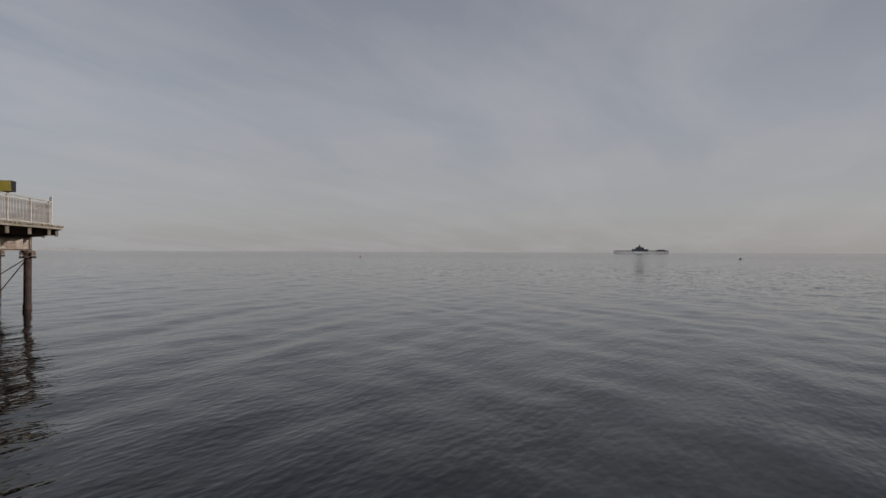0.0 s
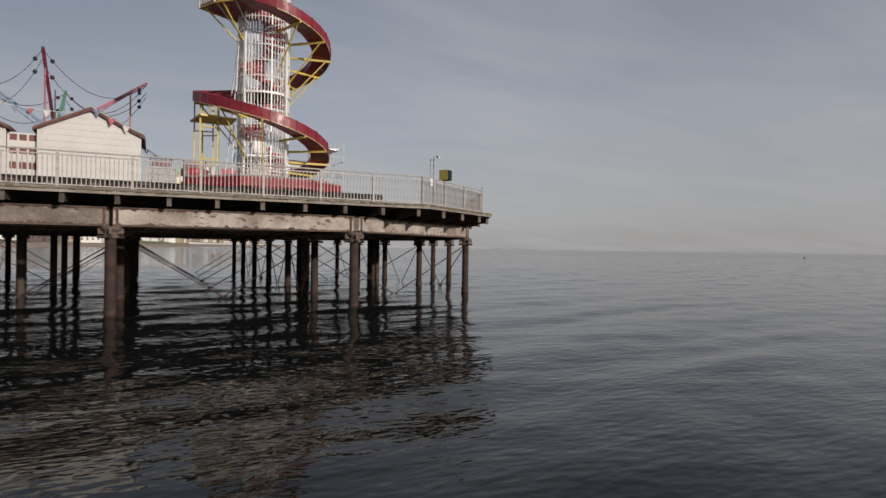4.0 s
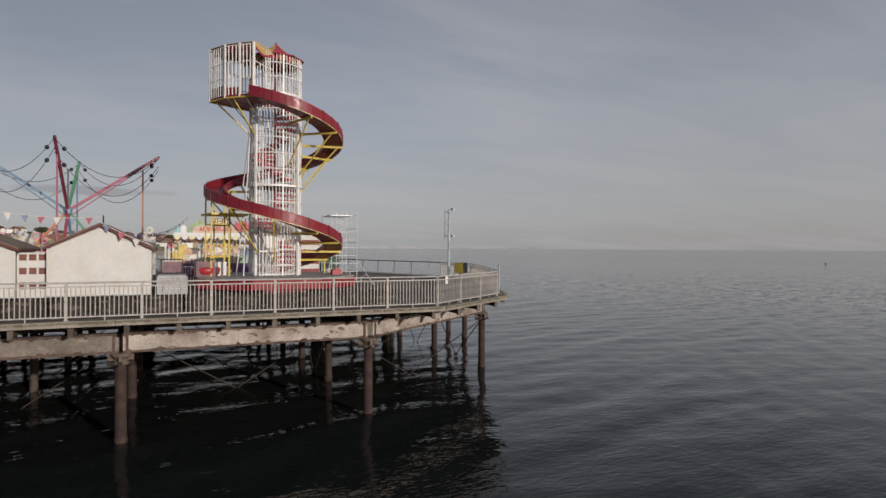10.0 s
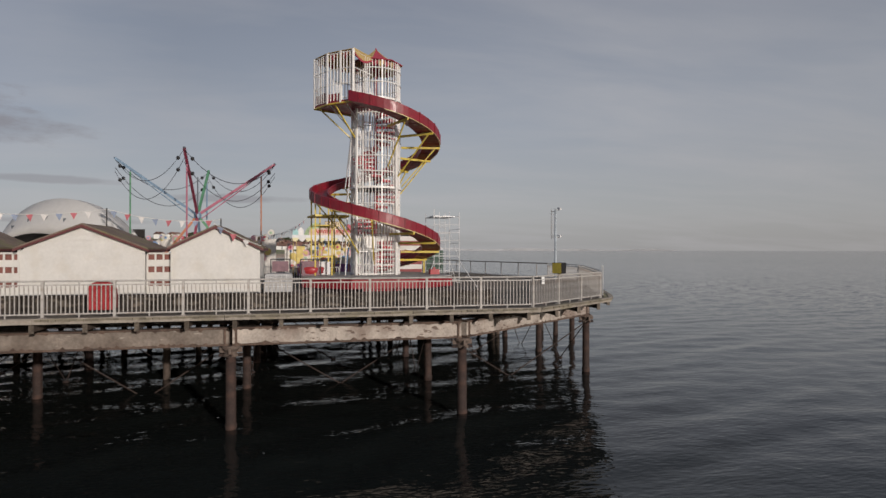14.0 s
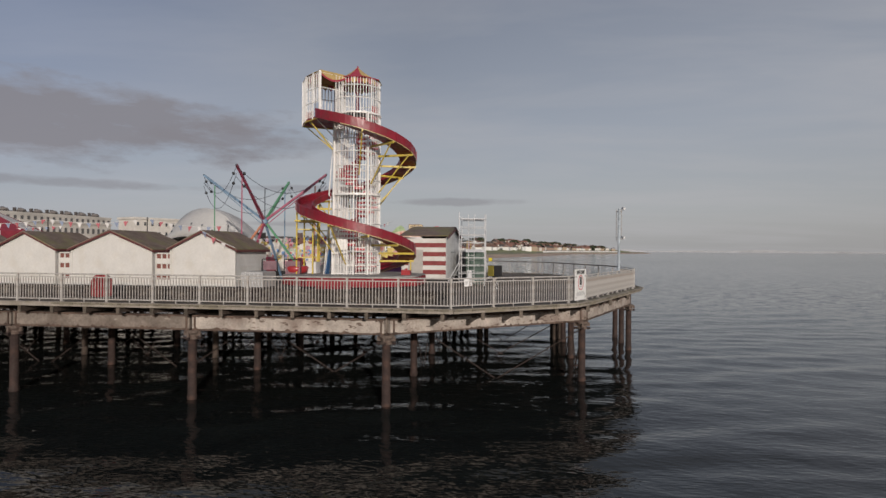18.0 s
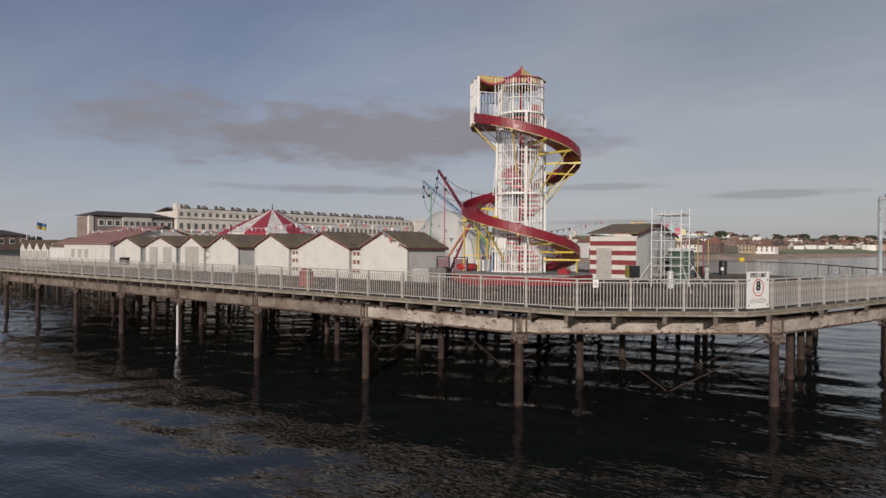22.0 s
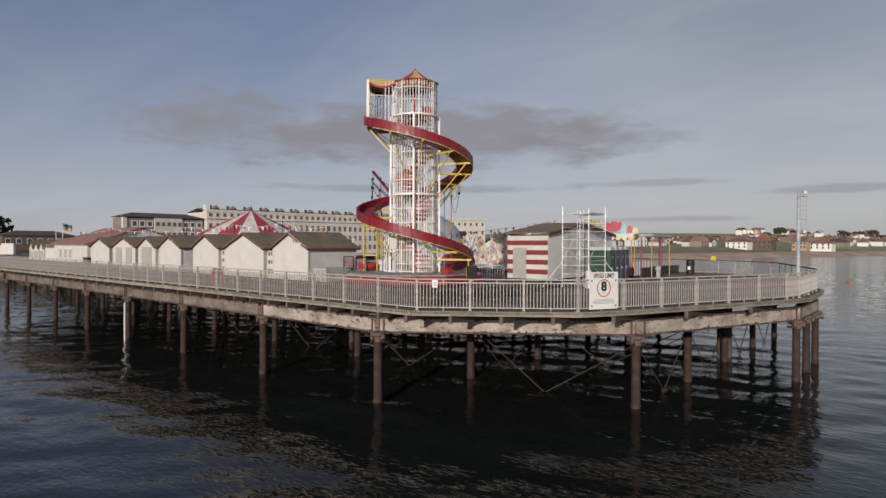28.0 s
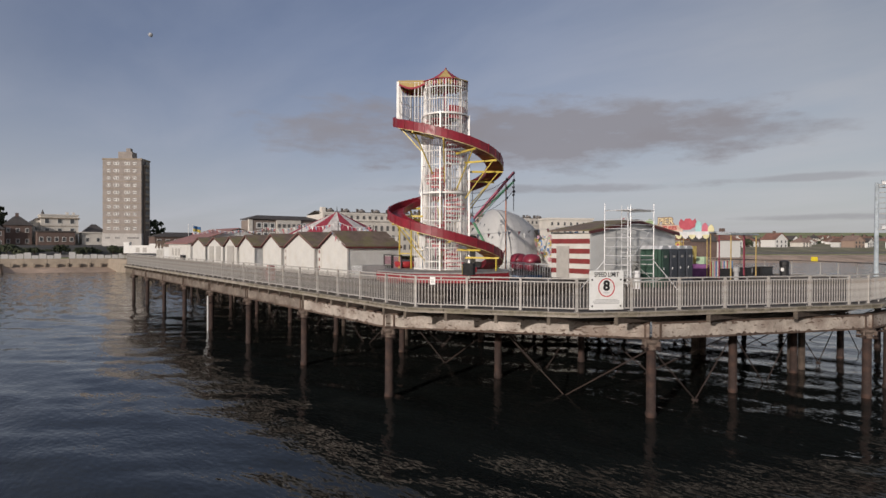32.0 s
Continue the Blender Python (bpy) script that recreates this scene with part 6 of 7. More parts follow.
# pale morning moon
moon_dir = Vector((-0.189, -0.934, 0.3035)).normalized()
moon = thing("moon", "small pale half moon in the daytime sky", "moon", tuple(moon_dir * 3600), kind="structure")
part("disc", Shape().lathe([(11 * math.sin(math.pi * k / 12) + 0.01, -11 * math.cos(math.pi * k / 12)) for k in range(13)], 20), mat("moon dust", (0.40, 0.40, 0.41), 1.0, vary=0.2, scale=0.12), moon, smooth=True)

# ---------------------------------------------------------------- ruined pier head out at sea
wk = thing("pier_head_ruin", "isolated ruined pier head standing far out at sea", "ruin", (-105, 1190, 0), 6.3)
RUIN = mat("dark ruin timber", (0.18, 0.185, 0.195), 0.9)
part("deck", Shape().box(-50, -7, 4.6, 50, 7, 5.6), RUIN, wk)
for k in range(30):
    part("stilt", Shape().box(-49.5 + 3.4 * k, -6, -2, -48.6 + 3.4 * k, 6, 4.6), RUIN, wk)
part("low_hall", Shape().box(-16, -6, 5.6, 14, 6, 9.0), RUIN, wk)
part("upper_hall", Shape().box(-10, -5, 9.0, 6, 5, 12.0), RUIN, wk)
part("roof", Shape().lathe([(7.5, 12.0), (4.0, 13.5), (1.2, 15.2), (0.4, 18.0)], 8, (-2, 0)), RUIN, wk)
part("rail", Shape().box(-50, -7, 6.3, -16, -6.6, 6.8).box(14, -7, 6.3, 50, -6.6, 6.8), RUIN, wk)
part("shelter", Shape().box(30, -4, 5.6, 44, 4, 8.0), RUIN, wk)

# buoys
for (x, y, r), col in (((34.1, 265, 0.5), INK), ((-139, 246, 0.5), BUOY), ((-106, 4.3, 0.35), BUOY)):
    t = thing("buoy", "small round mooring buoy floating on the sea", "buoy", (x, y, 0), group="buoys")
    part("float", Shape().lathe([(0.2 * r, -0.4 * r), (0.9 * r, -0.1 * r), (r, 0.3 * r), (0.75 * r, 0.8 * r), (0.25 * r, 1.05 * r)], 12), col, t, smooth=True)
    part("ring", Shape().lathe([(0.12 * r, 1.0 * r), (0.18 * r, 1.3 * r), (0.05 * r, 1.7 * r)], 8), col, t)

# ---------------------------------------------------------------- things on the deck
def lettering(body, size, material, parent, m, name="lettering", bold=0.0):
    """Raised letters in the built-in font, as a mesh."""
    cu = bpy.data.curves.new(name, "FONT")
    cu.body, cu.size, cu.extrude, cu.align_x, cu.align_y = body, size, 0.004, "CENTER", "CENTER"
    cu.offset = bold
    tmp = bpy.data.objects.new("tmp", cu)
    scene.collection.objects.link(tmp)
    bpy.context.view_layer.update()
    me = bpy.data.meshes.new_from_object(tmp)
    bpy.data.objects.remove(tmp)
    me.materials.clear()
    me.materials.append(material)
    ob = new(name, me)
    ob.parent = parent
    ob.matrix_basis = m
    return ob


# the first slanting run of rail, and the short run that carries the sign
fd = Vector((-3.42, 4.59, 0)).normalized()
fo = Vector((fd.y, -fd.x, 0))
FA = math.degrees(math.atan2(fd.y, fd.x))
sd = Vector((-1.78, 0.92, 0)).normalized()
SA = math.degrees(math.atan2(sd.y, sd.x))


def on_rail(d, out=0.0, z=0.0):
    p = Vector((0.5, 2.55, 0)) + fd * d + fo * out
    return (p.x, p.y, z)


sg = thing("speed_limit_sign", "white speed limit board with a red ring, fixed to railing", "sign", (-3.78, 7.70, 3.97), SA)
part("board", Shape().box(-0.62, -0.012, 0, 0.62, 0.012, 1.33), SIGNW, sg)
lettering("SPEED LIMIT", 0.2, INK, sg, Matrix.Translation((0, -0.017, 1.19)) @ Matrix.Rotation(radians(90), 4, "X") @ Matrix.Diagonal((0.84, 1.12, 1, 1)), bold=0.0025)
lettering("8", 0.46, INK, sg, Matrix.Translation((0, -0.017, 0.80)) @ Matrix.Rotation(radians(90), 4, "X"), bold=0.02)
rg = Shape()
for k in range(40):
    a1, a2 = 2 * math.pi * k / 40, 2 * math.pi * (k + 1) / 40
    rg.slab([(0.30 * math.cos(a1), -0.0165, 0.75 + 0.32 * math.sin(a1)), (0.265 * math.cos(a1), -0.0165, 0.75 + 0.285 * math.sin(a1)), (0.265 * math.cos(a2), -0.0165, 0.75 + 0.285 * math.sin(a2)), (0.30 * math.cos(a2), -0.0165, 0.75 + 0.32 * math.sin(a2))], (0, -0.004, 0))
part("ring", rg, SIGNR, sg)
for zz, ww in ((0.575, 0.11), (0.345, 0.40), (0.30, 0.47), (0.255, 0.50), (0.21, 0.46)):
    part("text_bar", Shape().box(-ww, -0.018, zz - 0.011, ww, -0.013, zz + 0.011), mat("grey sign ink", (0.42, 0.42, 0.42), 0.6, vary=0), sg)
for xx in (-0.52, 0.52):
    for zz in (0.12, 1.02):
        part("bolt", Shape().obox((xx, -0.016, zz), (0.05, 0.01, 0.06), 0), DARK, sg)

for d, w, h, z in ((0.65, 0.2, 0.28, 4.72),):
    t = thing("rail_notice", "small white notice fixed to the railing", "notice", on_rail(d, 0.05, z), FA)
    part("plate", Shape().box(-w / 2, -0.008, 0, w / 2, 0.008, h), SIGNW, t)
    part("text_bar", Shape().box(-w * 0.3, -0.012, h * 0.55, w * 0.3, -0.008, h * 0.62), INK, t)
    part("text_bar", Shape().box(-w * 0.3, -0.012, h * 0.3, w * 0.3, -0.008, h * 0.37), INK, t)
bx_ = thing("rail_box", "yellow and black metal equipment box on a rail post", "box", on_rail(1.98, 0.0, 5.06), FA)
part("case", Shape().box(-0.19, -0.2, 0.02, 0.19, 0.2, 0.44), mat("matt black steel", (0.010, 0.010, 0.011), 0.8, vary=0.1), bx_)
part("yellow_side", Shape().box(-0.205, -0.19, 0.03, -0.19, 0.19, 0.43), mat("mustard panel", (0.40, 0.33, 0.05), 0.6), bx_)
part("bracket", Shape().box(-0.05, -0.05, -0.1, 0.05, 0.05, 0.02), RAIL, bx_)

# red life-ring housing on the straight rail
lr = thing("life_ring_case", "red plastic life ring case hung on the railing", "life ring case", (0.28, -11.8, 4.1))
part("case", Shape().slab([(-0.11, y, z) for y, z in ((-0.36, 0), (0.36, 0), (0.4, 0.08), (0.4, 0.62), (0.32, 0.8), (0.16, 0.88), (-0.16, 0.88), (-0.32, 0.8), (-0.4, 0.62), (-0.4, 0.08))], (0.22, 0, 0)), REDPL, lr)
part("ring_relief", Shape().tube([(0.12, 0.26 * math.cos(a), 0.45 + 0.26 * math.sin(a)) for a in (2 * math.pi * k / 20 for k in range(21))], 0.035, 6), REDPL, lr)
part("strap", Shape().box(0.11, -0.03, 0.02, 0.125, 0.03, 0.88), mat("dark red strap", (0.25, 0.02, 0.02), 0.6), lr)
ib = thing("information_box", "small black box fixed above the railing", "box", (0.42, -29.5, 4.75))
part("case", Shape().box(-0.1, -0.45, 0.0, 0.12, 0.45, 0.5), BLACK, ib)
part("face_panel", Shape().box(0.121, -0.3, 0.08, 0.13, 0.3, 0.42), mat("dark brown panel", (0.06, 0.04, 0.035), 0.5), ib)
wpole = thing("white_marker_post", "white plastic marker post standing beside a pile", "post", (0.36, -23.2, 0))
part("post", Shape().lathe([(0.06, -2.5), (0.06, 2.4), (0.04, 2.45)], 10), WHPL, wpole)
part("clamp", Shape().box(-0.3, -0.04, 1.9, 0.0, 0.04, 2.0), IRON, wpole)

COVER = mat("grey plastic cover", (0.40, 0.40, 0.40), 0.6, vary=0.12)
# light mast at the corner
ms = thing("camera_mast", "pale tapering mast with ladder and camera brackets", "mast", (-17.4, 11.5, DECK))
part("pole", Shape().lathe([(0.13, 0), (0.13, 0.05), (0.09, 0.1), (0.075, 5.0)], 10), mat("pale blue grey paint", (0.42, 0.47, 0.50), 0.45), ms, smooth=True)
part("base_plate", Shape().box(-0.22, -0.22, 0, 0.22, 0.22, 0.04), RAIL, ms)
stiles = ((-0.5, 0.24), (-0.5, -0.10))
for xx, yy in stiles:
    part("ladder_stile", Shape().tube([(xx, yy, 2.9), (xx, yy, 5.0)], 0.018, 5), RAIL, ms)
for k in range(9):
    part("ladder_rung", Shape().tube([(*stiles[0], 3.0 + 0.23 * k), (*stiles[1], 3.0 + 0.23 * k)], 0.014, 5), RAIL, ms)
for zz in (3.1, 4.8):
    for xx, yy in stiles:
        part("ladder_bracket", Shape().beam((0, 0, zz), (xx, yy, zz), 0.03), RAIL, ms)
for zz in (3.0, 4.9):
    part("bracket", Shape().beam((0, 0, zz), (0, 0.3, zz), 0.04), RAIL, ms)
    part("camera_head", Shape().obox((0.05, 0.26, zz + 0.1), (0.26, 0.14, 0.14), 20, 15), WHPL, ms)

# scaffold tower
sc = thing("scaffold_tower", "aluminium mobile scaffold tower with raking stabilisers", "scaffold", (-12.87, 2.30, DECK), 1.6)
SX, SY, SH = 1.03, 0.74, 4.15
for i, (sx, sy) in enumerate(((-1, -1), (1, -1), (1, 1), (-1, 1))):
    part("leg", Shape().tube([(sx * SX, sy * SY, 0.12), (sx * SX, sy * SY, SH + (0.25 if i % 2 else 0.1))], 0.021, 8), ALU, sc)
    part("castor", Shape().tube([(sx * SX, sy * SY - 0.03, 0.07), (sx * SX, sy * SY + 0.03, 0.07)], 0.07, 10), BLACK, sc)
    part("stabiliser", Shape().tube([(sx * SX, sy * SY, 1.5), (sx * (SX + 1.0), sy * (SY + 0.75), 0.03)], 0.021, 6), ALU, sc)
    part("stabiliser_tie", Shape().tube([(sx * SX, sy * SY, 0.45), (sx * (SX + 0.55), sy * (SY + 0.42), 0.68)], 0.014, 6), ALU, sc)
for sx in (-1, 1):
    for k in range(9):
        part("rung", Shape().tube([(sx * SX, -SY, 0.4 + 0.45 * k), (sx * SX, SY, 0.4 + 0.45 * k)], 0.018, 6), ALU, sc)
for sy in (-1, 1):
    for zz in (0.5, 1.55, 2.5, 3.3, 4.05):
        part("ledger", Shape().tube([(-SX, sy * SY, zz), (SX, sy * SY, zz)], 0.018, 6), ALU, sc)
    part("diagonal", Shape().tube([(-SX, sy * SY, 0.5), (SX, sy * SY, 1.55)], 0.014, 6), ALU, sc)
    part("diagonal", Shape().tube([(SX, sy * SY, 1.55), (-SX, sy * SY, 3.3)], 0.014, 6), ALU, sc)
part("work_deck", Shape().box(-SX, -SY + 0.1, 4.03, SX * 0.4, SY - 0.1, 4.07), ALU, sc)
part("ladder", Shape().tube([(0.3, 0.1, 0.2), (0.3, 0.1, 4.3)], 0.018, 5).tube([(0.3, -0.25, 0.2), (0.3, -0.25, 4.3)], 0.018, 5), ALU, sc)
for k in range(13):
    part("rung", Shape().tube([(0.3, -0.25, 0.4 + 0.3 * k), (0.3, 0.1, 0.4 + 0.3 * k)], 0.013, 5), ALU, sc)

# portable toilets
CABIN = mat("dark blue grey plastic", (0.055, 0.062, 0.078), 0.5, vary=0.1)
for k in range(4):
    col = GREEN if k == 0 else CABIN
    t = thing("portable_toilet", ("dark green" if k == 0 else "dark grey") + " plastic portable toilet with pale domed roof", "portable toilet", (-15.3 - 1.16 * k, 2.2 - 0.21 * k, DECK), 10, group="portable toilets")
    part("cabin", Shape().box(-0.55, -0.55, 0.08, 0.55, 0.55, 2.08), col, t)
    part("base", Shape().box(-0.58, -0.58, 0, 0.58, 0.58, 0.08), BLACK, t)
    dr = part("door", Shape().box(-0.42, 0.55, 0.12, 0.42, 0.59, 1.95).box(-0.36, 0.59, 0.2, 0.36, 0.605, 0.95), col, t)
    part("handle", Shape().box(0.28, 0.605, 1.0, 0.34, 0.64, 1.12), WHPL, dr)
    part("vent", Shape().box(-0.15, 0.591, 1.62, 0.15, 0.6, 1.74), RAIL, t)
    part("roof", Shape().add([(-0.58, -0.58, 2.08), (0.58, -0.58, 2.08), (0.58, 0.58, 2.08), (-0.58, 0.58, 2.08), (-0.3, -0.58, 2.26), (0.3, -0.58, 2.26), (0.3, 0.58, 2.26), (-0.3, 0.58, 2.26)], [(0, 3, 2, 1), (4, 5, 6, 7), (0, 1, 5, 4), (2, 3, 7, 6), (0, 4, 7, 3), (1, 2, 6, 5)]), WHPL, t)
pb = thing("white_bollard_box", "white plastic post box beside the scaffold", "bollard", (-14.0, 2.0, DECK))
part("body", Shape().lathe([(0.2, 0), (0.22, 0.5), (0.17, 0.55), (0.17, 0.95)], 10), WHPL, pb)
wb = thing("white_bollard", "short white bollard on the deck", "bollard", (-25.6, 1.55, DECK))
part("post", Shape().lathe([(0.15, 0), (0.15, 0.55), (0.2, 0.6), (0.2, 0.85), (0.08, 0.9)], 12), COVER, wb)
for x0, x1 in ((-31.2, -26.7), (-34.6, -32.9)):
    t = thing("planter_box", "long dark planter box on the deck", "planter", ((x0 + x1) / 2, -0.4, DECK), group="planters")
    w = x1 - x0
    part("box", Shape().box(-w / 2, -0.35, 0, w / 2, 0.35, 0.62), BLACK, t)
    part("rim", Shape().box(-w / 2 - 0.04, -0.39, 0.62, w / 2 + 0.04, 0.39, 0.68), DARK, t)
lb = thing("litter_bin", "black cylindrical litter bin with side slots", "bin", (-33.6, 1.2, DECK))
part("body", Shape().lathe([(0.28, 0), (0.31, 0.05), (0.31, 0.8), (0.33, 0.85), (0.33, 1.12), (0.2, 1.22)], 16), BLACK, lb, smooth=False)
part("label_plate", Shape().box(0.30, -0.11, 0.4, 0.33, 0.11, 0.65), SIGNW, lb)
yf = thing("yellow_rail_board", "small yellow board fixed to the far railing", "board", (-36.3, 2.2, 5.0), -40)
part("plate", Shape().box(-0.24, -0.02, 0, 0.24, 0.02, 0.32), mat("bright yellow board", (0.75, 0.6, 0.03), 0.5), yf)

# beside the end hut
cv = thing("covered_crate", "white plastic covered crate beside the end hut", "crate", (-2.9, -6.55, Z0))
part("cover", Shape().box(-0.75, -0.5, 0.0, 0.65, 0.5, 0.62).box(-0.7, -0.46, 0.62, 0.6, 0.46, 0.67), COVER, cv)
for k in range(6):
    part("cage_bar", Shape().tube([(0.675, -0.48 + 0.192 * k, 0.04), (0.675, -0.48 + 0.192 * k, 0.64)], 0.011, 5), ALU, cv)
for zz in (0.2, 0.4, 0.6):
    part("cage_bar", Shape().tube([(0.69, -0.5, zz), (0.69, 0.5, zz)], 0.011, 5), ALU, cv)
part("fold", Shape().tube([(0.66, -0.3, 0.1), (0.67, -0.25, 0.4), (0.66, -0.28, 0.62)], 0.03, 5).tube([(0.66, 0.2, 0.1), (0.67, 0.22, 0.4), (0.66, 0.18, 0.62)], 0.03, 5), COVER, cv)
for (x, y, w, z0, z1) in ((-4.1, -6.55, 0.75, 0.62, 1.2), (-3.9, -5.35, 0.8, 0.3, 1.2)):
    t = thing("display_frame", "black metal display frame standing by the hut", "frame", (x, y, Z0), group="display frames")
    for yy in (-w / 2, w / 2):
        part("post", Shape().beam((0, yy, 0), (0, yy, z1), 0.045), BLACK, t)
    for zz in (z0, z1):
        part("rail", Shape().beam((0, -w / 2, zz), (0, w / 2, zz), 0.045), BLACK, t)
    part("panel", Shape().box(-0.02, -w / 2 + 0.05, z0 + 0.08, -0.005, w / 2 - 0.05, z1 - 0.08), mat("mauve poster", (0.22, 0.13, 0.15), 0.7), t)
    for k in range(6):
        part("bar", Shape().beam((0, -w / 2 + w * (k + 0.5) / 6, 0.05), (0, -w / 2 + w * (k + 0.5) / 6, z0), 0.03), BLACK, t)

# on the ride's platform
tub = thing("red_tub", "glossy red plastic tub on the ride platform", "tub", (HX + 0.5, HY - 2.75, PT))
part("tub", Shape().lathe([(0.3, 0), (0.5, 0.08), (0.55, 0.3), (0.48, 0.36), (0.35, 0.36)], 14), REDPL, tub, smooth=True)
rb = thing("red_box", "small red box on the ride platform", "box", (HX + 0.5, HY + 2.5, PT))
part("body", Shape().box(-0.2, -0.2, 0, 0.2, 0.2, 0.22).box(-0.05, -0.05, 0.22, 0.05, 0.05, 0.3), REDPL, rb)
bd = thing("blue_board", "blue painted board leaning by the tower", "board", (HX + 0.3, HY - 1.35, PT))
part("panel", Shape().slab([(-0.25, 0, 0), (0.25, 0, 0), (0.22, 0.15, 1.15), (-0.22, 0.15, 1.15)], (0, 0.03, 0)), BLUE, bd)
wc = thing("white_box", "white box standing on the ride platform", "box", (HX - 0.2, HY - 2.2, PT))
part("body", Shape().box(-0.3, -0.25, 0, 0.3, 0.25, 0.5).box(-0.32, -0.27, 0.5, 0.32, 0.27, 0.55), WHPL, wc)
gt = thing("ride_gate", "white barred gate panel at the foot of the tower", "gate", (HX + 1.25, HY - 0.45, PT))
for k in range(6):
    part("bar", Shape().tube([(0, -0.35 + 0.14 * k, 0), (0, -0.35 + 0.14 * k, 1.9)], 0.018, 5), WHITE, gt)
for zz in (0.06, 1.0, 1.9):
    part("rail", Shape().beam((0, -0.38, zz), (0, 0.38, zz), 0.045), WHITE, gt)
part("plate", Shape().box(1.12, -0.6, 6.05, 1.15, -0.1, 6.55), WHITE, hs)

# bunting
FL = [mat("red flag cloth", (0.45, 0.13, 0.15), 0.8, vary=0.1), mat("white flag cloth", (0.7, 0.68, 0.66), 0.8, vary=0.1), mat("blue flag cloth", (0.26, 0.31, 0.42), 0.8, vary=0.1)]
flag_me = [mesh("flag", Shape().slab([(0, -0.12, 0), (0, 0.12, 0), (0.0, 0.0, -0.27)], (0.008, 0, 0)), m_) for m_ in FL]
fr_ = random.Random(5)


def bunting(a, b, sag, spacing=0.5, start=0):
    a, b = Vector(a), Vector(b)
    t = thing("bunting", "string of red, white and blue triangular flags", "bunting", tuple(a), group="bunting strings")
    L = (b - a).length
    n = max(4, int(L / 1.0))
    at = lambda f: (b - a) * f + Vector((0, 0, -sag * 4 * f * (1 - f)))
    part("string", Shape().tube([at(k / n) for k in range(n + 1)], 0.012, 4), FRAMEW, t)
    ang = math.degrees(math.atan2((b - a).y, (b - a).x)) - 90
    for k in range(int(L / spacing)):
        o = part("flag", flag_me[(k + start) % 3], None, t)
        o.matrix_basis = Matrix.Translation(at((k + 0.5) * spacing / L)) @ pose(0, 0, 0, fr_.uniform(-8, 8), fr_.uniform(-25, 25), ang + fr_.uniform(-15, 15))


bp_ = [(-4.6, -46.0, 7.3), (-4.6, -38.6, 7.6), (-4.6, -31, 7.35), (-4.6, -25, 7.45), (-4.6, -18.5, 7.5), (-4.6, -13.1, 7.55), (-4.6, -8.9, 7.2)]
for k, (a, b) in enumerate(zip(bp_, bp_[1:])):
    bunting(a, b, 0.22, start=k)
    t = thing("bunting_pole", "thin dark pole carrying bunting above the huts", "pole", (a[0], a[1], Z0), group="bunting poles")
    part("pole", Shape().tube([(0, 0, 0), (0, 0, a[2] - Z0 + 0.05)], 0.025, 6), DARK, t)
t = thing("bunting_pole", "thin dark pole carrying bunting above the huts", "pole", (-4.6, -8.9, Z0), group="bunting poles")
part("pole", Shape().tube([(0, 0, 0), (0, 0, 2.85)], 0.025, 6), DARK, t)
bunting((-1.86, -8.8, 6.93), (-1.86, -7.15, 6.12), 0.05, start=2, spacing=0.5)
bunting((-4.9, -7.6, 6.55), (-25.2, -5.4, 8.35), 0.35, start=1, spacing=0.8)
bunting((-14, -46, 7.6), (-15.9, -27, 7.6), 0.3)

# ---------------------------------------------------------------- rides and stalls beyond
# arched stage shell
def sheet(fn, nu, nv, thick):
    """A curved sheet of even thickness from a function of two fractions."""
    s = Shape()
    for off in (0.0, thick):
        for i in range(nu + 1):
            for j in range(nv + 1):
                s.v.append(tuple(fn(i / nu, j / nv, off)))
    n, k = (nu + 1) * (nv + 1), nv + 1
    for i in range(nu):
        for j in range(nv):
            a = i * k + j
            s.f += [(a, a + 1, a + k + 1, a + k), (n + a, n + a + k, n + a + k + 1, n + a + 1)]
    rim = [i * k for i in range(nu + 1)] + [nu * k + j for j in range(1, nv + 1)] + [i * k + nv for i in range(nu - 1, -1, -1)] + [j for j in range(nv - 1, 0, -1)]
    s.f += [(a, b, n + b, n + a) for a, b in zip(rim, rim[1:] + rim[:1])]
    return s


SHC = Vector((-26.0, -22.2, 0))
sh = thing("stage_shell", "grey arched stage shell with pale fascia and dark opening", "stage", (SHC.x, SHC.y, DECK), -25)
RS, RZ = 5.8, 0.98


def shell_at(u, v, off):
    lat, lon = math.pi * u, math.pi / 2 * 0.96 * v
    r = (RS - off) * math.cos(lon)
    return (-(RS - off) * 0.95 * math.sin(lon), -r * math.cos(lat), r * math.sin(lat) * RZ)


def fascia_at(u, v, off):
    a = math.pi * u
    return (0.03 + off + 1.9 * v, -(RS - 1.2 * v) * math.cos(a), (RS * RZ - 2.5 * v) * math.sin(a) ** 0.9)


part("shell", sheet(shell_at, 28, 12, 0.06), SHELL, sh, smooth=True)
part("arch_fascia", sheet(fascia_at, 32, 3, 0.08), mat("pale arch sheet", (0.56, 0.55, 0.525), 0.6, vary=0.04), sh, smooth=True)
for i in range(10):
    a = math.pi * (i + 0.5) / 10
    part("rib", Shape().tube([shell_at(u / 20, (i + 1) / 11.5, -0.02) for u in range(21)], 0.012, 5), SHELL, sh)
for i in range(9):
    c0 = Vector(fascia_at((i + 1.5) / 11, 0.55, 0.1))
    part("pennant", Shape().slab([c0 + Vector((0.02, -0.13, 0.06)), c0 + Vector((0.02, 0.13, 0.06)), c0 + Vector((0.12, 0, -0.2))], (0.01, 0, 0)), GREY, sh)
part("back_curtain", Shape().box(-3.2, -4.2, 0, -3.1, 4.2, 3.6), DARK, sh)
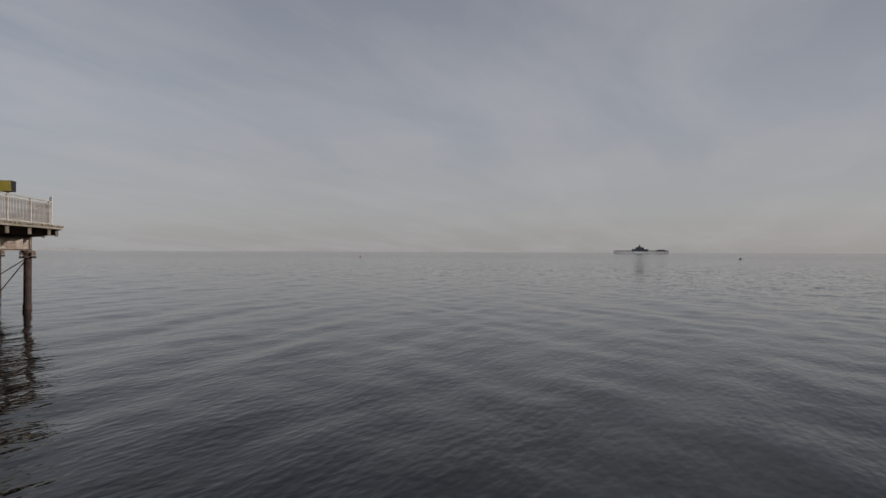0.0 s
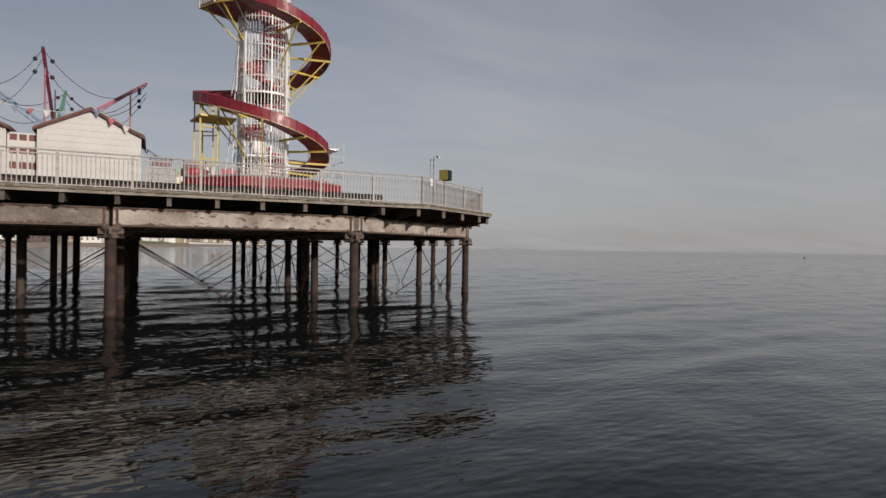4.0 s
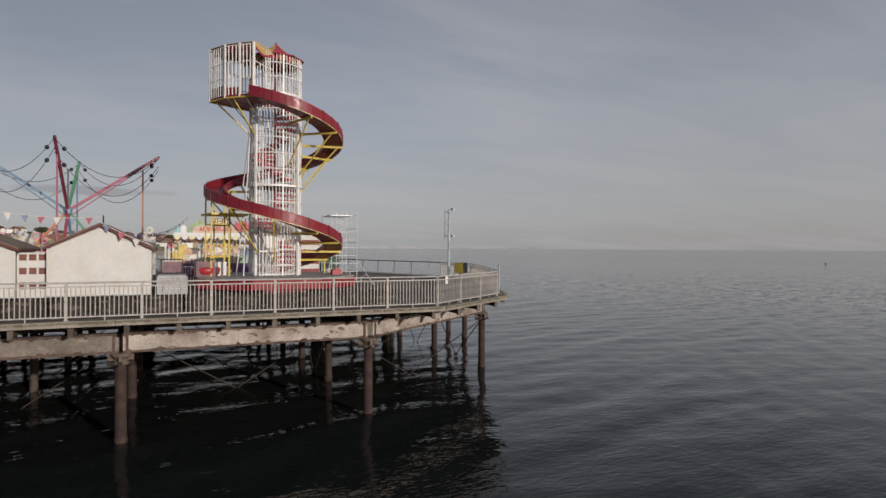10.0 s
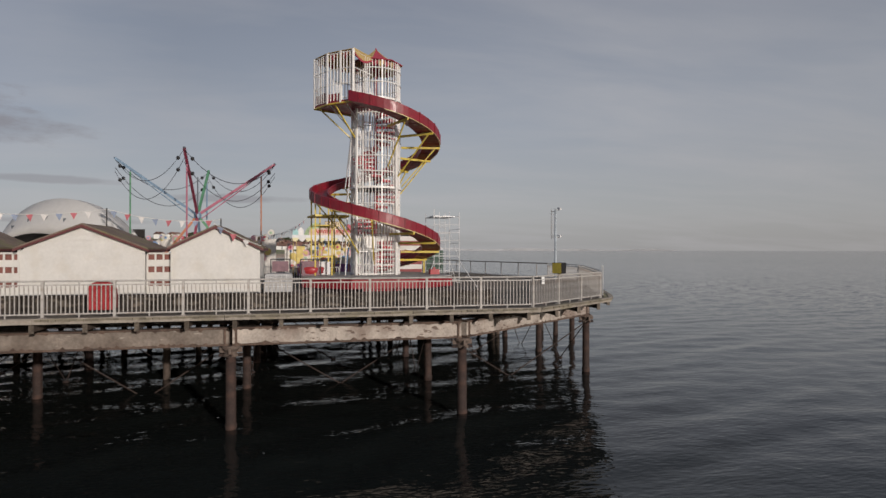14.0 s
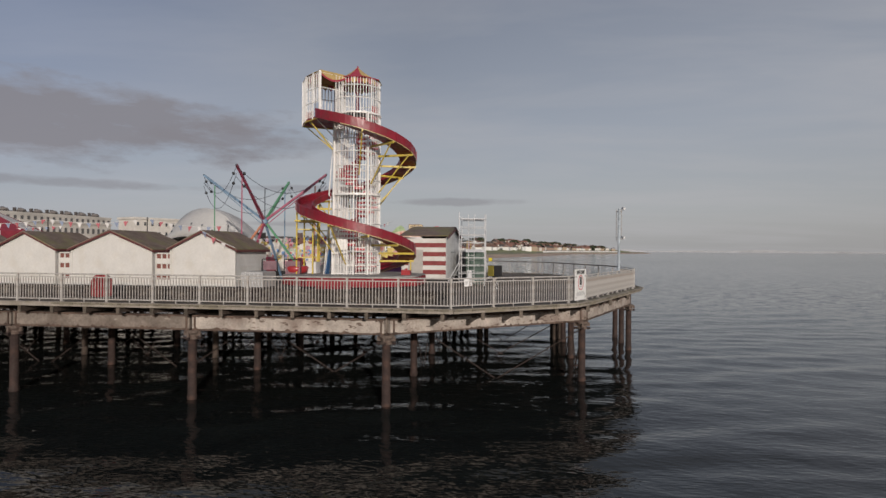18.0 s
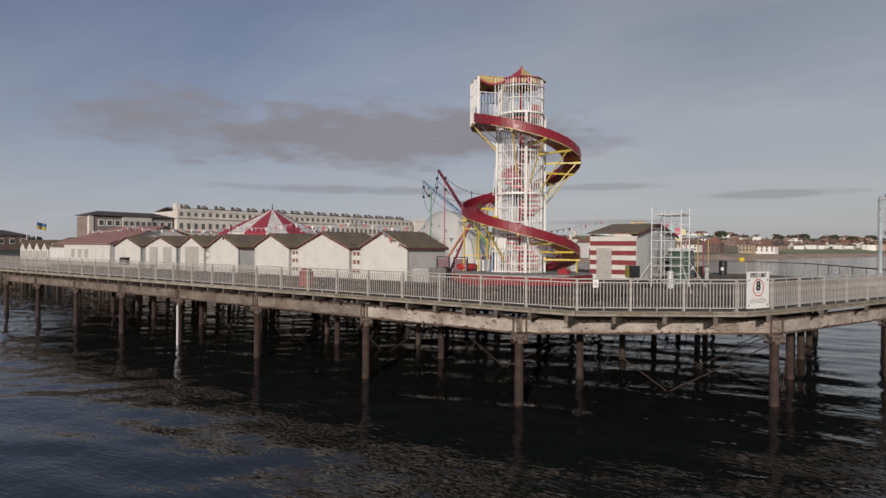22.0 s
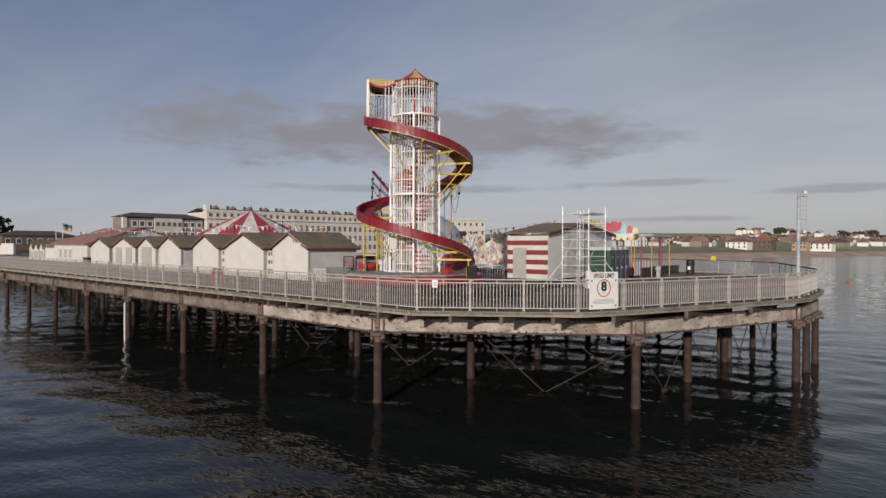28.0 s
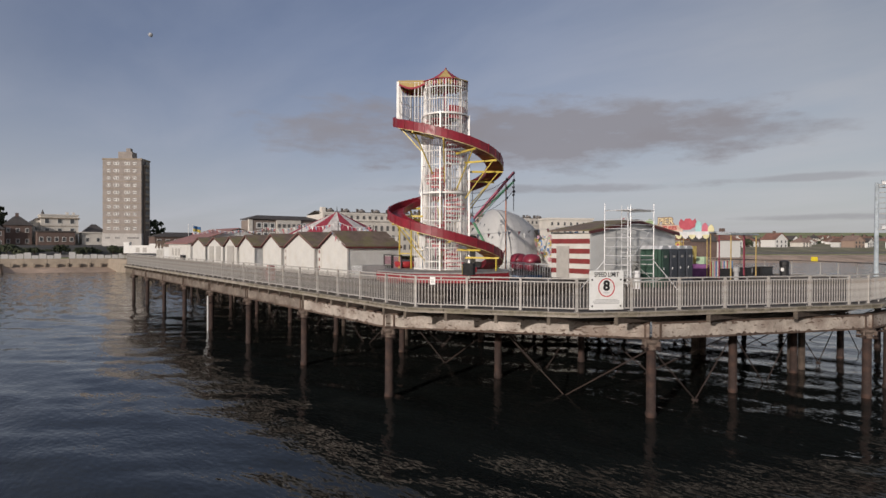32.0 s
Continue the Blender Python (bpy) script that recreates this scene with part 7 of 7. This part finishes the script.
for y0 in (0.4, 2.0, 3.4):
    part("back_panel", Shape().box(-1.6, y0, 0.5, -1.5, y0 + 1.3, 3.3), HUTG, sh)
part("stage_floor", Shape().box(-3.0, -4.6, 0, 0.5, 4.6, 0.5), DARK, sh)

# painted ride backboard with relief flowers
cols_ = [mat("ride " + n_, c_, 0.6, vary=0.15) for n_, c_ in (("red", (0.52, 0.10, 0.13)), ("pink", (0.68, 0.38, 0.42)), ("yellow", (0.70, 0.55, 0.18)), ("green", (0.42, 0.58, 0.40)), ("blue", (0.20, 0.34, 0.58)), ("cream", (0.74, 0.71, 0.63)))]
mr = random.Random(12)
PALEB = mat("pale ride board", (0.74, 0.70, 0.64), 0.7)


def ride_board(x, y, rot, half, count, tall):
    """A standing board crowded with painted roundels, with a ragged top."""
    mu = thing("ride_backboard", "funfair ride backboard covered in pastel painted roundels", "fairground ride", (x, y, DECK), rot, group="ride backboards")
    skyline = lambda yy: tall + 0.3 * math.sin(1.7 * yy) + 0.15 * math.sin(4.1 * yy + 1)
    m = 10
    ys = [-half + 2 * half * k / m for k in range(m + 1)]
    part("board", Shape().slab([(-0.1, -half, 0.3), (-0.1, half, 0.3)] + [(-0.1, yy, skyline(yy)) for yy in ys[::-1]], (0.1, 0, 0)), PALEB, mu)
    part("base", Shape().box(-1.2, -half - 0.1, 0, 0.8, half + 0.1, 0.32), DARK, mu)
    for k in range(count):
        yy, rr = mr.uniform(-half + 0.2, half - 0.2), mr.uniform(0.13, 0.28)
        zz = mr.uniform(0.7, skyline(yy) + 0.35)
        d = mr.uniform(0.03, 0.12)
        rd = part("roundel", Shape().tube([(-0.02, yy, zz), (d, yy, zz)], rr, 10), cols_[mr.choice((5, 5, 5, 5, 5, 1, 1, 2, 2, 3, 0, 4))], mu)
        part("roundel_eye", Shape().tube([(d, yy, zz), (d + 0.04, yy, zz)], rr * mr.uniform(0.35, 0.6), 9), cols_[mr.randrange(6)], rd)


ride_board(-25.15, -12.45, -18.4, 5.2, 150, 2.75)
ride_board(-26.6, -4.4, -8, 2.6, 46, 2.0)

# red ride cars behind their barrier
CARRED = mat("crimson ride car paint", (0.22, 0.02, 0.04), 0.4, vary=0.15)
for k, (x, y) in enumerate(((-22.0, -14.6), (-20.4, -11.6))):
    t = thing("ride_car", "red rounded fairground ride car", "ride car", (x, y, DECK + 0.25), 40 * k, group="ride cars")
    part("tub", Shape().lathe([(0.4, 0), (0.65, 0.15), (0.72, 0.5), (0.62, 0.66), (0.5, 0.62)], 16), CARRED, t, smooth=True)
    part("backrest", Shape().lathe([(0.70, 0.55), (0.72, 0.8), (0.62, 1.12), (0.4, 1.28), (0.1, 1.32)], 16), CARRED, t, smooth=True)
    part("foot", Shape().lathe([(0.45, -0.245), (0.45, 0.0)], 12), DARK, t)
for k, (x, y, a) in enumerate(((-13.2, -4.4, -50), (-14.4, -6.3, -60), (-15.2, -8.4, -75))):
    t = thing("crowd_barrier", "grey steel crowd barrier with rounded corners", "barrier", (x, y, DECK), a, group="crowd barriers")
    part("frame", Shape().tube([(-1.1, 0, 0.1), (-1.1, 0, 0.95), (-0.95, 0, 1.1), (0.95, 0, 1.1), (1.1, 0, 0.95), (1.1, 0, 0.1)], 0.025, 6), ALU, t)
    part("lower_rail", Shape().tube([(-1.1, 0, 0.2), (1.1, 0, 0.2)], 0.02, 6), ALU, t)
    for j in range(14):
        part("bar", Shape().tube([(-1.0 + 2.0 * j / 13, 0, 0.2), (-1.0 + 2.0 * j / 13, 0, 1.1)], 0.011, 4), ALU, t)
    for xx in (-0.8, 0.8):
        part("foot", Shape().box(xx - 0.03, -0.3, 0, xx + 0.03, 0.3, 0.03).box(xx - 0.02, -0.02, 0.03, xx + 0.02, 0.02, 0.2), ALU, t)

# adventure stall with lettered board
st = thing("adventure_stall", "funfair stall with yellow posts and a lettered cut-out board", "stall", (-25.6, -3.25, DECK))
part("floor", Shape().box(-3.2, -3.0, 0, 0.1, 3.0, 0.14), DARK, st)
for yy in (-2.95, -1.0, 1.0, 2.95):
    for dx in (-0.12, 0.12):
        part("post", Shape().beam((0, yy + dx, 0.14), (0, yy + dx, 3.1), 0.05), ROOFY, st)
part("roof", Shape().box(-3.4, -3.15, 3.1, 0.35, 3.15, 3.22), WHPL, st)
part("valance", Shape().box(0.35, -3.15, 2.92, 0.38, 3.15, 3.22), WHPL, st)
part("back_rail", Shape().beam((-3.2, -3.0, 1.0), (-3.2, 3.0, 1.0), 0.08), ROOFY, st)
part("sign_board", Shape().slab([(0.2, -1.9, 3.2), (0.2, 1.2, 3.2), (0.2, 1.2, 3.62), (0.2, 0.4, 3.74), (0.2, -1.2, 3.76), (0.2, -1.9, 3.6)], (0.06, 0, 0)), mat("peach sign paint", (0.62, 0.45, 0.36), 0.6), st)
part("hill_cut_out", Shape().slab([(0.18, -2.3, 3.2), (0.18, -1.0, 3.2), (0.18, -0.95, 3.7), (0.18, -1.15, 4.05), (0.18, -1.4, 4.2), (0.18, -1.75, 4.0), (0.18, -2.1, 3.65)], (0.05, 0, 0)), mat("pale green cut-out", (0.34, 0.45, 0.25), 0.6), st)
FACE = Matrix.Rotation(radians(90), 4, "Z") @ Matrix.Rotation(radians(90), 4, "X")
lettering("PIER", 0.66, mat("brown letter edge", (0.15, 0.07, 0.035), 0.6), st, Matrix.Translation((0.262, -0.1, 3.97)) @ FACE, bold=0.05)
lettering("PIER", 0.66, mat("cream letter paint", (0.70, 0.58, 0.36), 0.5), st, Matrix.Translation((0.275, -0.1, 3.97)) @ FACE, bold=0.012)
lettering("ADVENTURES", 0.36, mat("red letter paint", (0.5, 0.05, 0.05), 0.5), st, Matrix.Translation((0.27, -0.35, 3.48)) @ FACE, bold=0.012)
PASTEL = [mat("pastel " + n_, c_, 0.6, vary=0.1) for n_, c_ in (("pink", (0.60, 0.16, 0.22)), ("cream", (0.74, 0.68, 0.40)), ("white", (0.74, 0.72, 0.70)), ("aqua", (0.36, 0.60, 0.60)))]
for yy, col, hh in ((-2.9, 3, 3.7), (-2.5, 2, 3.8), (2.35, 3, 3.95), (2.8, 0, 3.8), (3.22, 1, 3.68)):
    part("cut_out", Shape().slab([(0.22, yy - 0.21, 3.2), (0.22, yy + 0.21, 3.2), (0.22, yy + 0.21, hh - 0.25), (0.22, yy + 0.1, hh - 0.06), (0.22, yy, hh), (0.22, yy - 0.1, hh - 0.06), (0.22, yy - 0.21, hh - 0.25)], (0.05, 0, 0)), PASTEL[col], st)
part("red_cut_out", Shape().slab([(0.22, 1.0, 3.5), (0.22, 1.35, 3.34), (0.22, 1.75, 3.36), (0.22, 2.1, 3.55), (0.22, 2.2, 3.85), (0.22, 2.1, 4.1), (0.22, 1.9, 3.95), (0.22, 1.75, 4.12), (0.22, 1.45, 4.12), (0.22, 1.3, 3.95), (0.22, 1.05, 4.1), (0.22, 0.92, 3.8)], (0.06, 0, 0)), cols_[0], st)
for k in range(13):
    part("scallop", Shape().slab([(0.385, -3.15 + 0.489 * k, 3.0), (0.385, -2.67 + 0.489 * k, 3.0), (0.385, -2.73 + 0.489 * k, 2.8), (0.385, -2.91 + 0.489 * k, 2.7), (0.385, -3.09 + 0.489 * k, 2.8)], (0.01, 0, 0)), PASTEL[1 + k % 2], st)
for k in range(14):
    part("slat", Shape().box(-3.1 + 0.22 * k, 3.02, 0.14, -2.96 + 0.22 * k, 3.06, 1.2), cols_[(4, 1, 3, 0, 5)[k % 5]], st)
for k in range(7):
    part("stall_item", Shape().box(-1.6, -2.8 + 0.85 * k, 0.14, -1.1, -2.2 + 0.85 * k, mr.uniform(1.0, 2.4)), cols_[mr.randrange(6)], st)
part("counter", Shape().box(-0.3, -2.8, 0.14, 0.0, 2.8, 1.0), mat("purple counter paint", (0.2, 0.07, 0.2), 0.6), st)

# open canopy beside it
cn = thing("open_canopy", "flat pale canopy on coloured posts", "canopy", (-27.3, 1.35, DECK))
part("roof", Shape().box(-3.0, -1.5, 3.0, 1.0, -0.5, 3.12), mat("blue grey canopy sheet", (0.36, 0.40, 0.42), 0.6), cn)
for k, (x, y) in enumerate(((0.8, -1.4), (0.8, -0.6), (-2.8, -1.4), (-2.8, -0.6), (-1.0, -0.6))):
    part("post", Shape().beam((x, y, 0), (x, y, 3.0), 0.06), (DRED, ROOFY, STRIPE, ROOFY, DRED)[k], cn)

# small huts nearer the shore
for k in range(5):
    y = -52.6 - 1.75 * k
    t = thing("market_hut", "tiny white pointed market hut with red trim", "hut", (-4.2, y, DECK), group="market huts")
    part("body", Shape().box(-1.6, -0.75, 0, 0, 0.75, 1.75), HUTW, t)
    part("gable", Shape().slab([(0.01, -0.75, 1.75), (0.01, 0.75, 1.75), (0.01, 0, 2.5)], (-0.05, 0, 0)), HUTW, t)
    for sgn in (-1, 1):
        part("roof", Shape().slab([(0.15, 0, 2.56), (-1.7, 0, 2.56), (-1.7, sgn * 0.85, 1.68), (0.15, sgn * 0.85, 1.68)], (0, 0, 0.05)), ROOF, t)
    part("opening", Shape().box(0.0, -0.5, 0.8, 0.03, 0.5, 1.5), SHUT, t)
bh = thing("brown_roof_hut", "pale hut with brown pitched roof beside the cafe", "hut", (-2.4, -46.9, DECK))
part("body", Shape().box(-3, -1.5, 0, 0, 1.5, 2.0), HUTG, bh)
part("roof", Shape().slab([(0.2, -1.7, 1.95), (0.2, 1.7, 1.95), (-1.5, 1.7, 2.75), (-1.5, -1.7, 2.75)], (0, 0, 0.07)).slab([(-3.2, -1.7, 1.95), (-3.2, 1.7, 1.95), (-1.5, 1.7, 2.75), (-1.5, -1.7, 2.75)], (0, 0, 0.07)), ROOF, bh)
